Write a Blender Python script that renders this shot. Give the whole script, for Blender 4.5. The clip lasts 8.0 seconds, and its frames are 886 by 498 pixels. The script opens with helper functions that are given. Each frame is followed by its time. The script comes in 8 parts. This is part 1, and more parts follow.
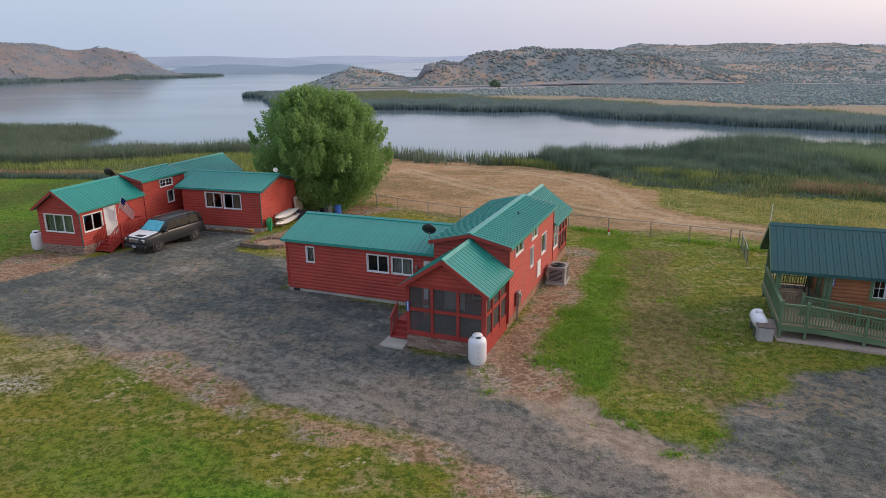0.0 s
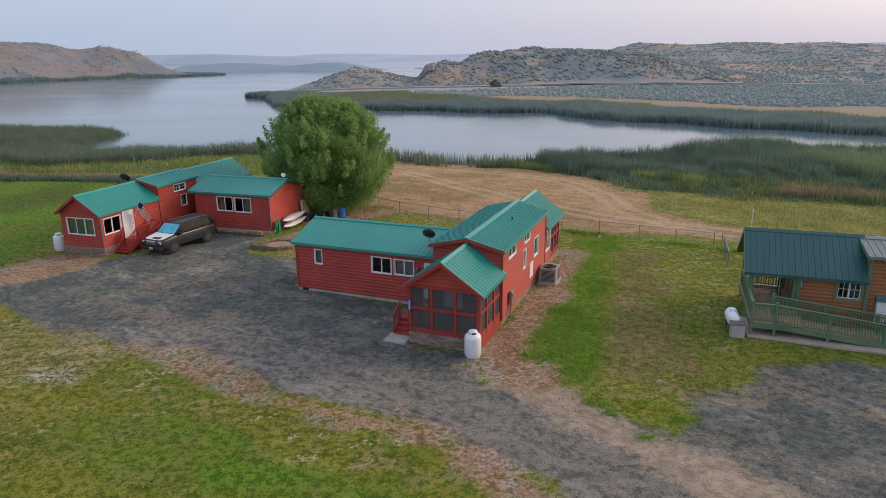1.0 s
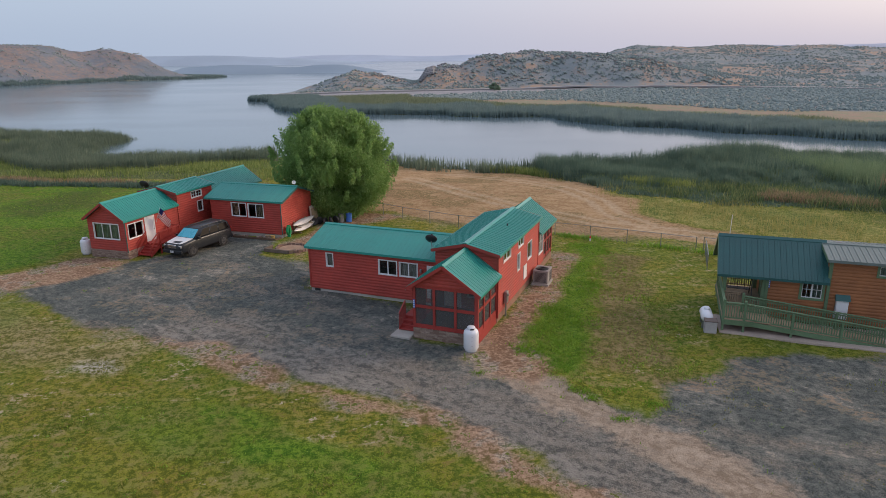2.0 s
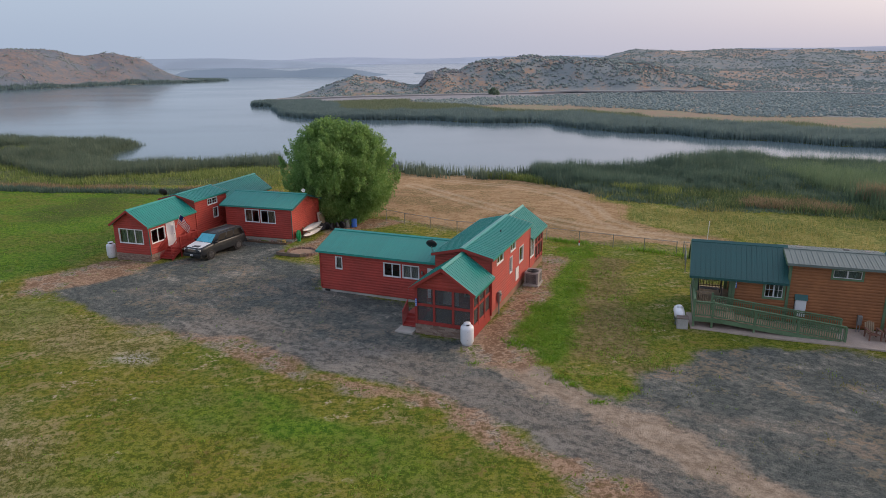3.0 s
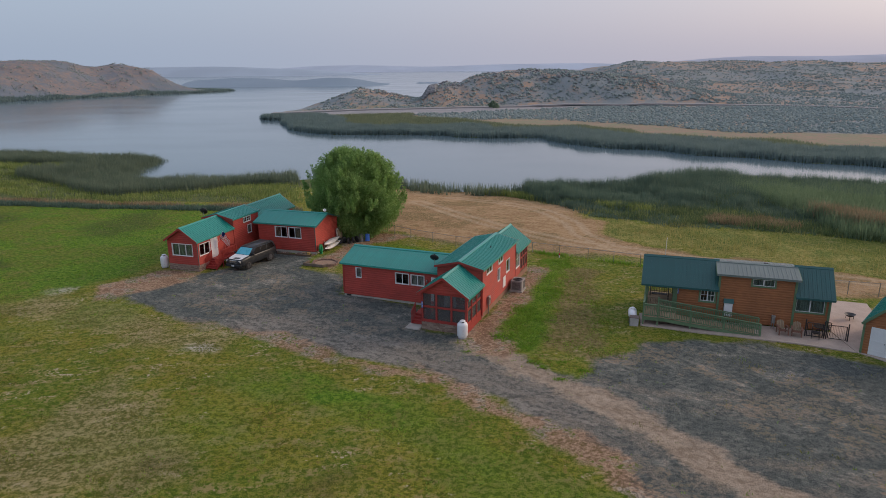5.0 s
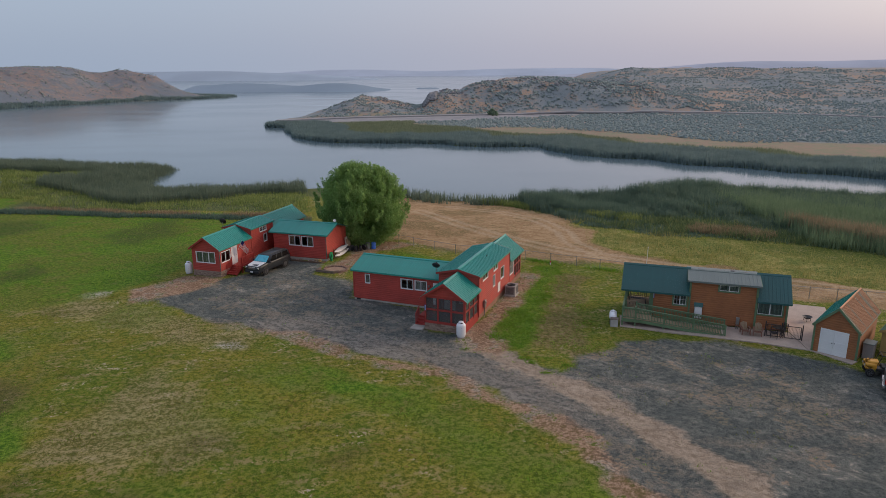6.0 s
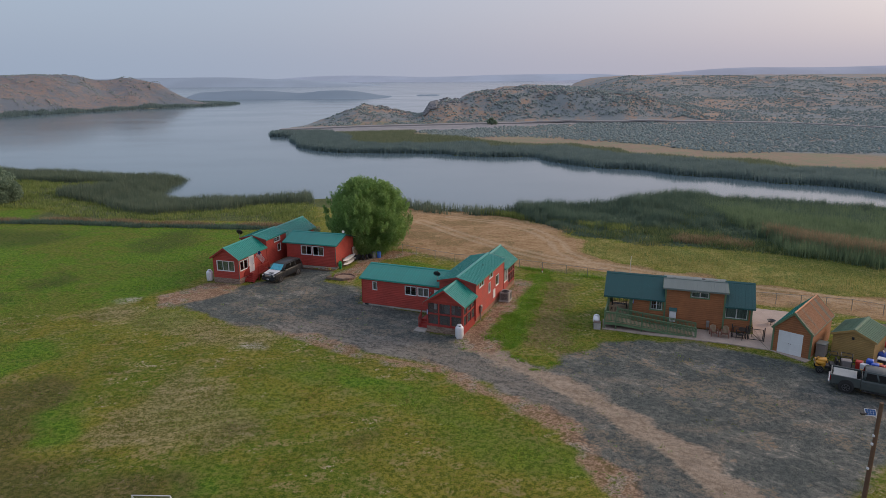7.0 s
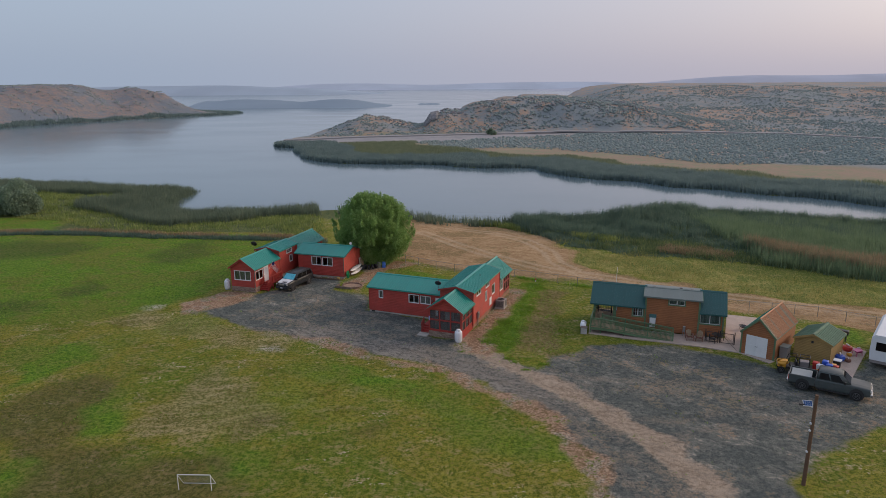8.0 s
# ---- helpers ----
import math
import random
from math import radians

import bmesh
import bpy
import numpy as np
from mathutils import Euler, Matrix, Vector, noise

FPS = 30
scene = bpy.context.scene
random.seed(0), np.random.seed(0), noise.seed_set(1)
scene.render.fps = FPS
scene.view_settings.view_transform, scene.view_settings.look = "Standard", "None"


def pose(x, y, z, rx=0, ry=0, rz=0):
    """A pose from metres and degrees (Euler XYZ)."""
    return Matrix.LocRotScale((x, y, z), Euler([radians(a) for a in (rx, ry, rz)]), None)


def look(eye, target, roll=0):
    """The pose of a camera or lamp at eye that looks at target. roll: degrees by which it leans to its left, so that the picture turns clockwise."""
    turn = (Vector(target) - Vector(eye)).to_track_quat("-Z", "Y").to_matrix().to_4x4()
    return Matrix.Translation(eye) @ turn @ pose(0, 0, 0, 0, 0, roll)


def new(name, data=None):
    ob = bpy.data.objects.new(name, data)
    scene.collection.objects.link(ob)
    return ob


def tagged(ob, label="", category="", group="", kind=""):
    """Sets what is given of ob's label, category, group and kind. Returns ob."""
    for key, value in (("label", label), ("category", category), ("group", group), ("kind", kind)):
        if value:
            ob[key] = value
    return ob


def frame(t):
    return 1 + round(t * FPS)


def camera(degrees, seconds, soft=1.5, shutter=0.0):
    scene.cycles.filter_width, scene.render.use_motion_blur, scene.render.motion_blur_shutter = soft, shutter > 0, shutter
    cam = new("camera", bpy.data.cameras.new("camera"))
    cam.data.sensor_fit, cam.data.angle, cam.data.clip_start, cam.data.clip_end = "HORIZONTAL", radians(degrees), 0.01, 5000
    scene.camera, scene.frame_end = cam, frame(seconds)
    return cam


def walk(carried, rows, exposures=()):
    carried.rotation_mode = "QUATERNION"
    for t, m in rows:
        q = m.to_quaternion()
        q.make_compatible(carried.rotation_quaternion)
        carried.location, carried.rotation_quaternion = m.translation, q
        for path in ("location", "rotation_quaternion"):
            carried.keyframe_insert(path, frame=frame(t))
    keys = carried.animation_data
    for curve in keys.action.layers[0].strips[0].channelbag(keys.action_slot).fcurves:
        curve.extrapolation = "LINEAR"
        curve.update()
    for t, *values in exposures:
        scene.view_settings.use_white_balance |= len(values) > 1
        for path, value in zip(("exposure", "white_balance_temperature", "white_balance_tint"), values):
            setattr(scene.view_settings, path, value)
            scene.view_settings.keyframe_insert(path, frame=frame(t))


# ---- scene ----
cam = camera(67.0, 8.0, soft=0.75)
PATH = [
    (0, (-0.034, 0.2, 12.463), (-0.062, 2.122, 11.913), -0.5),
    (0.5, (0.137, -1.061, 13.033), (0.104, 0.86, 12.478), -0.5),
    (1, (0.119, -2.311, 13.462), (0.088, -0.39, 12.906), -0.5),
    (1.5, (0.084, -3.864, 14.01), (0.054, -1.943, 13.455), -0.5),
    (3, (0.209, -9.578, 15.902), (0.179, -7.655, 15.354), -0.5),
    (3.5, (0.334, -11.73, 16.588), (0.3, -9.805, 16.046), -0.5),
    (4, (0.344, -14.134, 17.421), (0.311, -12.208, 16.883), -0.4),
    (4.5, (0.412, -16.766, 18.322), (0.377, -14.839, 17.788), -0.5),
    (6, (0.463, -25.405, 21.36), (0.429, -23.474, 20.841), -0.4),
    (6.5, (0.507, -28.47, 22.468), (0.472, -26.537, 21.955), -0.4),
    (7, (0.581, -31.541, 23.541), (0.546, -29.605, 23.036), -0.4),
    (7.5, (0.646, -34.537, 24.608), (0.61, -32.599, 24.113), -0.4),
    (8, (0.676, -37.581, 25.656), (0.64, -35.641, 25.171), -0.4),
]
walk(cam, [(t, look(eye, target, roll)) for t, eye, target, roll in PATH],
     exposures=[(0, 0.35), (1.5, 0.28), (3.5, 0.12), (4.5, 0.0), (6.5, -0.1), (8, -0.1)])

# ---- light: smoke-dimmed sky, low soft sun from ahead and to the right ----
SUN_AZ, SUN_EL = radians(20.0), radians(22.0)
world = bpy.data.worlds.new("world")
scene.world = world
world.use_nodes = True
wn, wl = world.node_tree.nodes, world.node_tree.links
wn.clear()
sky = wn.new("ShaderNodeTexSky")
sky.sky_type, sky.sun_disc = "NISHITA", False
sky.sun_elevation, sky.sun_rotation = SUN_EL, math.pi / 2 - SUN_AZ
sky.air_density, sky.dust_density, sky.ozone_density = 1.0, 6.0, 1.0
b_sky, b_smoke, w_add, w_out = (wn.new("ShaderNodeBackground"), wn.new("ShaderNodeBackground"),
                                wn.new("ShaderNodeAddShader"), wn.new("ShaderNodeOutputWorld"))
wl.new(sky.outputs[0], b_sky.inputs[0])
b_sky.inputs[1].default_value = 0.05
b_smoke.inputs[0].default_value = (0.425, 0.455, 0.57, 1)
b_smoke.inputs[1].default_value = 0.98
# the smoke is bluer away from the sun and pinker towards it
w_co, w_sep, w_map, w_mix = (wn.new("ShaderNodeTexCoord"), wn.new("ShaderNodeSeparateXYZ"), wn.new("ShaderNodeMapRange"), wn.new("ShaderNodeMix"))
w_mix.data_type = "RGBA"
wl.new(w_co.outputs["Generated"], w_sep.inputs[0])
wl.new(w_sep.outputs[0], w_map.inputs[0])
w_map.interpolation_type = "SMOOTHSTEP"
w_map.inputs[1].default_value, w_map.inputs[2].default_value = -0.6, 0.6
wl.new(w_map.outputs[0], w_mix.inputs[0])
w_mix.inputs[6].default_value = (0.355, 0.430, 0.560, 1)
w_mix.inputs[7].default_value = (0.500, 0.470, 0.560, 1)
wl.new(w_mix.outputs[2], b_smoke.inputs[0])
wl.new(b_sky.outputs[0], w_add.inputs[0])
wl.new(b_smoke.outputs[0], w_add.inputs[1])
wl.new(w_add.outputs[0], w_out.inputs[0])
sun = new("sun", bpy.data.lights.new("sun", "SUN"))
sun.data.energy, sun.data.angle, sun.data.color = 1.1, radians(12), (1.0, 0.76, 0.58)
sun.matrix_world = look((0, 0, 60), (-math.cos(SUN_AZ), -math.sin(SUN_AZ), 60 - math.tan(SUN_EL)))


# ---- node helpers ----
class Nodes:
    """A small writer of node materials."""

    def __init__(self, name):
        self.mat = bpy.data.materials.new(name)
        self.mat.use_nodes = True
        self.n, self.l = self.mat.node_tree.nodes, self.mat.node_tree.links
        self.bsdf = self.n["Principled BSDF"]
        self.coord = self.n.new("ShaderNodeTexCoord").outputs["Object"]

    def put(self, socket, value):
        if isinstance(value, bpy.types.NodeSocket):
            self.l.new(value, socket)
        elif isinstance(value, tuple) and len(value) == 3 and len(socket.default_value) == 4:
            socket.default_value = (*value, 1)
        else:
            socket.default_value = value

    def noise(self, scale, detail=4.0, rough=0.55, stretch=None, distort=0.0, coord=None, turn=0.0):
        t = self.n.new("ShaderNodeTexNoise")
        t.inputs["Scale"].default_value, t.inputs["Detail"].default_value = scale, detail
        t.inputs["Roughness"].default_value, t.inputs["Distortion"].default_value = rough, distort
        c = coord or self.coord
        if stretch:
            m = self.n.new("ShaderNodeMapping")
            m.vector_type = "TEXTURE"
            m.inputs["Scale"].default_value = tuple(1 / v for v in stretch)
            m.inputs["Rotation"].default_value = (0, 0, radians(turn))
            self.l.new(c, m.inputs[0])
            c = m.outputs[0]
        self.l.new(c, t.inputs["Vector"])
        return t.outputs[0]

    def voronoi(self, scale, out="Distance"):
        t = self.n.new("ShaderNodeTexVoronoi")
        t.inputs["Scale"].default_value = scale
        self.l.new(self.coord, t.inputs["Vector"])
        return t.outputs[out]

    def ramp(self, value, lo, hi, a=0.0, b=1.0):
        t = self.n.new("ShaderNodeMapRange")
        t.interpolation_type = "SMOOTHSTEP"
        self.put(t.inputs[0], value)
        for i, v in enumerate((lo, hi, a, b)):
            t.inputs[1 + i].default_value = v
        return t.outputs[0]

    def math(self, op, a, b=0.0):
        t = self.n.new("ShaderNodeMath")
        t.operation = op
        self.put(t.inputs[0], a)
        self.put(t.inputs[1], b)
        return t.outputs[0]

    def mix(self, f, a, b, kind="MIX"):
        t = self.n.new("ShaderNodeMix")
        t.data_type, t.blend_type = "RGBA", kind
        self.put(t.inputs[0], f)
        self.put(t.inputs[6], a)
        self.put(t.inputs[7], b)
        return t.outputs[2]

    def attr(self, name):
        t = self.n.new("ShaderNodeAttribute")
        t.attribute_name = name
        return t.outputs["Fac"]

    def random(self):
        return self.n.new("ShaderNodeObjectInfo").outputs["Random"]

    def island(self):
        return self.n.new("ShaderNodeNewGeometry").outputs["Random Per Island"]

    def bump(self, height, strength=0.4, distance=0.02):
        t = self.n.new("ShaderNodeBump")
        t.inputs["Strength"].default_value, t.inputs["Distance"].default_value = strength, distance
        self.l.new(height, t.inputs["Height"])
        self.l.new(t.outputs[0], self.bsdf.inputs["Normal"])

    def done(self, color, rough=0.7, metal=0.0, **more):
        self.put(self.bsdf.inputs["Base Color"], color)
        self.put(self.bsdf.inputs["Roughness"], rough)
        self.put(self.bsdf.inputs["Metallic"], metal)
        for k, v in more.items():
            self.put(self.bsdf.inputs[k.replace("_", " ")], v)
        return self.mat


def scaled(c, k):
    return tuple(min(1.0, v * k) for v in c)


def painted(name, color, rough=0.6, wear=0.25, metal=0.0, grain=None, bump=0.15, coat=0.0):
    """A coated surface with fine grain, broad fading and a little piece-to-piece change."""
    m = Nodes(name)
    fine = m.noise(28, 5, 0.6, grain)
    broad = m.noise(0.9, 4, 0.6)
    f = m.math("ADD", m.math("MULTIPLY", fine, 0.5), m.math("MULTIPLY", broad, 0.5))
    c = m.mix(m.ramp(f, 0.32, 0.68), scaled(color, 1 - wear), scaled(color, 1 + wear))
    c = m.mix(m.math("MULTIPLY", m.random(), 0.18), c, scaled(color, 0.6))
    m.bump(fine, bump, 0.01)
    return m.done(c, m.ramp(broad, 0.2, 0.8, rough - 0.08, min(1, rough + 0.1)), metal, Coat_Weight=coat, Coat_Roughness=0.32)


RED = painted("red_log_siding", (0.40, 0.055, 0.040), 0.62, 0.22, grain=(0.12, 0.12, 1))
RED_TRIM = painted("red_trim_paint", (0.34, 0.040, 0.032), 0.55, 0.15)
TEAL = painted("green_metal_roof", (0.010, 0.262, 0.215), 0.45, 0.14, 0.0, bump=0.05, coat=0.6)
DARK_GREEN = painted("dark_green_metal_roof", (0.018, 0.098, 0.094), 0.48, 0.18, 0.0, bump=0.05, coat=0.25)
GREY_GREEN = painted("faded_grey_metal_roof", (0.165, 0.205, 0.190), 0.42, 0.15, 0.15, bump=0.05)


def m_rust():
    """Old roof sheets: rust on some panels, faded grey-green on others."""
    m = Nodes("rusty_metal_roof")
    fine, broad = m.noise(14, 5, 0.6, (1, 1, 0.3)), m.noise(1.2, 4, 0.6)
    f = m.math("ADD", m.math("MULTIPLY", m.random(), 0.75), m.math("MULTIPLY", broad, 0.5))
    c = m.mix(m.ramp(fine, 0.35, 0.65), (0.290, 0.130, 0.062), (0.430, 0.225, 0.120))
    c = m.mix(m.ramp(f, 0.66, 0.95), c, m.mix(m.ramp(fine, 0.35, 0.65), (0.170, 0.165, 0.120), (0.270, 0.260, 0.200)))
    m.bump(fine, 0.1, 0.01)
    return m.done(c, 0.65, 0.1)


RUST = m_rust()
SHED_ROOF = painted("mossy_green_shingle", (0.12, 0.20, 0.13), 0.8, 0.25)
SHED_WALL = painted("tan_lap_siding", (0.38, 0.25, 0.09), 0.7, 0.2, grain=(0.15, 0.15, 1))
CEDAR = painted("orange_log_siding", (0.330, 0.130, 0.050), 0.6, 0.24, grain=(0.12, 0.12, 1))
GREEN_TRIM = painted("sage_green_paint", (0.120, 0.195, 0.105), 0.6, 0.2)
DECK = painted("weathered_deck_boards", (0.34, 0.25, 0.16), 0.75, 0.25)
WHITE = painted("white_paint", (0.78, 0.78, 0.78), 0.45, 0.06)
VINYL = painted("white_vinyl_frame", (0.74, 0.74, 0.73), 0.4, 0.05)
FLOORING = painted("brown_floor", (0.16, 0.10, 0.06), 0.6, 0.3)
CURTAIN = painted("pale_curtain", (0.42, 0.41, 0.37), 0.9, 0.15)
BLUE_CLOTH = painted("brown_blind", (0.34, 0.26, 0.18), 0.9, 0.2)
CONCRETE = painted("grey_concrete", (0.40, 0.37, 0.33), 0.85, 0.22)
BLACK = painted("black_plastic", (0.025, 0.025, 0.027), 0.45, 0.3)
STEEL = painted("galvanised_steel", (0.35, 0.36, 0.36), 0.4, 0.2, 0.8)
GREY_PAINT = painted("grey_appliance_paint", (0.30, 0.27, 0.26), 0.5, 0.2)


def m_stone():
    m = Nodes("stacked_stone")
    r = m.random()
    c = m.mix(r, (0.230, 0.130, 0.095), (0.480, 0.370, 0.290))
    c = m.mix(m.ramp(m.noise(18), 0.35, 0.7), c, (0.16, 0.12, 0.10))
    m.bump(m.noise(35, 6), 0.6, 0.02)
    return m.done(c, 0.85)


def m_glass():
    m = Nodes("window_glass")
    return m.done((0.75, 0.80, 0.80), 0.03, 0.0, Transmission_Weight=1.0, IOR=1.45)


def m_screen():
    m = Nodes("insect_screen")
    n = m.noise(3, 3)
    c = m.mix(n, (0.07, 0.08, 0.085), (0.13, 0.14, 0.145))
    return m.done(c, 0.5, Alpha=0.42)


STONE, GLASS, SCREEN = m_stone(), m_glass(), m_screen()


# ---- mesh helpers ----
def mesh_object(name, bm, material, parent=None, label="", smooth=False):
    data = bpy.data.meshes.new(name)
    bmesh.ops.recalc_face_normals(bm, faces=bm.faces)
    bm.to_mesh(data)
    bm.free()
    if smooth:
        for p in data.polygons:
            p.use_smooth = True
    if material:
        data.materials.append(material)
    ob = new(name, data)
    if parent:
        ob.parent = parent
    if label:
        ob["label"] = label
    return ob


def part(name, bm, material, parent, label="", smooth=False):
    return mesh_object(name, bm, material, parent, label, smooth)


def piece(name, data, parent, m):
    ob = new(name, data)
    ob.parent = parent
    ob.matrix_basis = m
    return ob


def thing(name, m, label, category, group=""):
    ob = new(name)
    ob.empty_display_size = 0.3
    ob.matrix_basis = m
    return tagged(ob, label, category, group)


def box(bm, x0, x1, y0, y1, z0, z1, m=None):
    v = [bm.verts.new((x, y, z)) for z in (z0, z1) for y in (y0, y1) for x in (x0, x1)]
    for f in ((0, 1, 3, 2), (4, 5, 7, 6), (0, 1, 5, 4), (2, 3, 7, 6), (0, 2, 6, 4), (1, 3, 7, 5)):
        bm.faces.new([v[i] for i in f])
    if m is not None:
        bmesh.ops.transform(bm, matrix=m, verts=v)
    return v


def soft_box(bm, x0, x1, y0, y1, z0, z1, r=0.02, seg=2, m=None):
    v = box(bm, x0, x1, y0, y1, z0, z1)
    es = {e for a in v for e in a.link_edges}
    out = bmesh.ops.bevel(bm, geom=list(es), offset=r, segments=seg, profile=0.6, affect="EDGES")
    if m is not None:
        bmesh.ops.transform(bm, matrix=m, verts=list({a for f in out["faces"] for a in f.verts} | {a for a in v if a.is_valid}))


def rod(bm, a, b, r, r2=None, n=8, caps=True):
    """A round bar from a to b."""
    a, b = Vector(a), Vector(b)
    d = b - a
    q = d.to_track_quat("Z", "Y").to_matrix()
    r2 = r if r2 is None else r2
    rings = [[bm.verts.new(p + q @ Vector((rr * math.cos(2 * math.pi * k / n), rr * math.sin(2 * math.pi * k / n), 0)))
              for k in range(n)] for p, rr in ((a, r), (b, r2))]
    for k in range(n):
        bm.faces.new((rings[0][k], rings[0][(k + 1) % n], rings[1][(k + 1) % n], rings[1][k]))
    if caps:
        bm.faces.new(rings[0][::-1])
        bm.faces.new(rings[1])


def bar(bm, a, b, w, h):
    """A squared bar from a to b, w wide and h high."""
    a, b = Vector(a), Vector(b)
    d = b - a
    m = Matrix.Translation(a) @ d.to_track_quat("X", "Z").to_matrix().to_4x4()
    box(bm, 0, d.length, -w / 2, w / 2, -h / 2, h / 2, m)


def lathe(bm, profile, n=20, m=None):
    """A turned body from (radius, z) pairs."""
    rings = [[bm.verts.new((r * math.cos(2 * math.pi * k / n), r * math.sin(2 * math.pi * k / n), z)) for k in range(n)]
             for r, z in profile]
    for a, b in zip(rings, rings[1:]):
        for k in range(n):
            bm.faces.new((a[k], a[(k + 1) % n], b[(k + 1) % n], b[k]))
    bm.faces.new(rings[0][::-1])
    bm.faces.new(rings[-1])
    if m is not None:
        bmesh.ops.transform(bm, matrix=m, verts=[v for r in rings for v in r])


def wedge(bm, outline, y0, y1, m=None):
    """A body with the outline (x, z) drawn out from y0 to y1."""
    a = [bm.verts.new((x, y0, z)) for x, z in outline]
    b = [bm.verts.new((x, y1, z)) for x, z in outline]
    n = len(outline)
    bm.faces.new(a)
    bm.faces.new(b[::-1])
    for i in range(n):
        bm.faces.new((a[i], a[(i + 1) % n], b[(i + 1) % n], b[i]))
    if m is not None:
        bmesh.ops.transform(bm, matrix=m, verts=a + b)


def stuff(name, verts, faces, material, label, category):
    data = bpy.data.meshes.new(name)
    data.from_pydata(verts, [], faces)
    data.materials.append(material)
    return tagged(new(name, data), label, category, kind="stuff")


# ---- the land ----
def smooth(a, b, x):
    t = np.clip((x - a) / (b - a), 0, 1)
    return t * t * (3 - 2 * t)


def inside(poly, x, y):
    """Whether the points lie in the polygon."""
    r = np.zeros(x.shape, bool)
    for (ax, ay), (bx, by) in zip(poly, poly[1:] + poly[:1]):
        c = (ay > y) != (by > y)
        r ^= c & (x < (bx - ax) * (y - ay) / (by - ay + 1e-9) + ax)
    return r


def near_line(pts, x, y):
    """Distance from a line of points."""
    d = np.full(x.shape, 1e9)
    for (ax, ay), (bx, by) in zip(pts, pts[1:]):
        t = np.clip(((x - ax) * (bx - ax) + (y - ay) * (by - ay)) / ((bx - ax) ** 2 + (by - ay) ** 2), 0, 1)
        d = np.minimum(d, np.hypot(x - ax - t * (bx - ax), y - ay - t * (by - ay)))
    return d


def rough(x, y, s, seed=0.0):
    """Cheap smooth unevenness, about -1 to 1."""
    a, b = x / s + seed, y / s - seed
    return (np.sin(a * 1.7 + 1.3 * np.sin(b * 1.1)) + np.sin(b * 2.3 + 1.7 * np.sin(a * 0.9 + 2)) + np.sin((a + b) * 3.1) * 0.5) / 2.5


WATER = -1.2
NEAR_SHORE = [(-900, 260), (-300, 175), (-200, 152), (-125, 146), (-67, 130), (-63, 103), (-54, 100), (-25, 105), (-8, 98),
              (0, 92), (5, 90), (14, 90), (27, 90), (46, 99), (62, 92), (78, 84), (130, 60), (300, -20), (900, -300)]
FAR_SHORE = [(-77, 251), (-67, 246), (-61.5, 225), (-53.5, 205), (-47.5, 197), (-38, 190), (-20, 187), (-1, 184), (1, 179), (10, 175), (25.5, 175),
             (28, 166), (33, 157), (40, 149.5), (49.5, 145.5), (53, 139), (56, 135), (66, 131.5), (71, 125.5), (74, 121.5), (83.5, 118.5),
             (88, 114), (90, 108.5), (94, 104.5), (130, 84), (300, 0), (900, -280)]
FAR_BACK = [(-77, 251), (-84, 275), (-80, 300), (-66, 342), (-42, 358), (-14, 358), (-2, 385), (40, 500), (110, 720), (420, 2200), (3000, 4400)]
LEFT_SHORE = [(-1500, 130), (-700, 250), (-420, 335), (-340, 365), (-290, 394), (-284, 420), (-267, 450), (-250, 486), (-236, 515), (-215, 540), (-201, 566), (-197, 593), (-240, 618), (-330, 720), (-900, 1500)]
right_land = FAR_SHORE + [(4400, -1500), (4400, 4400)] + FAR_BACK[::-1][:-1]
left_land = LEFT_SHORE + [(-4400, 1800), (-4400, 130)]
home_land = NEAR_SHORE + [(4400, -1200), (4400, -4400), (-4400, -4400), (-4400, 500)]


# skyline of the bluff on the point across the lake
BLUFF_X = (-84, -76, -64, -56, -50, -38, -28, -20, -15, -12, -4, 4, 8, 15, 21, 40, 58, 100, 140)
BLUFF_Z = (0.2, 1.0, 3.4, 6.2, 8.4, 7.4, 4.6, 3.2, 4.0, 9.0, 11.0, 9.6, 11.6, 13.4, 14.4, 15.8, 15.2, 12.5, 8.0)


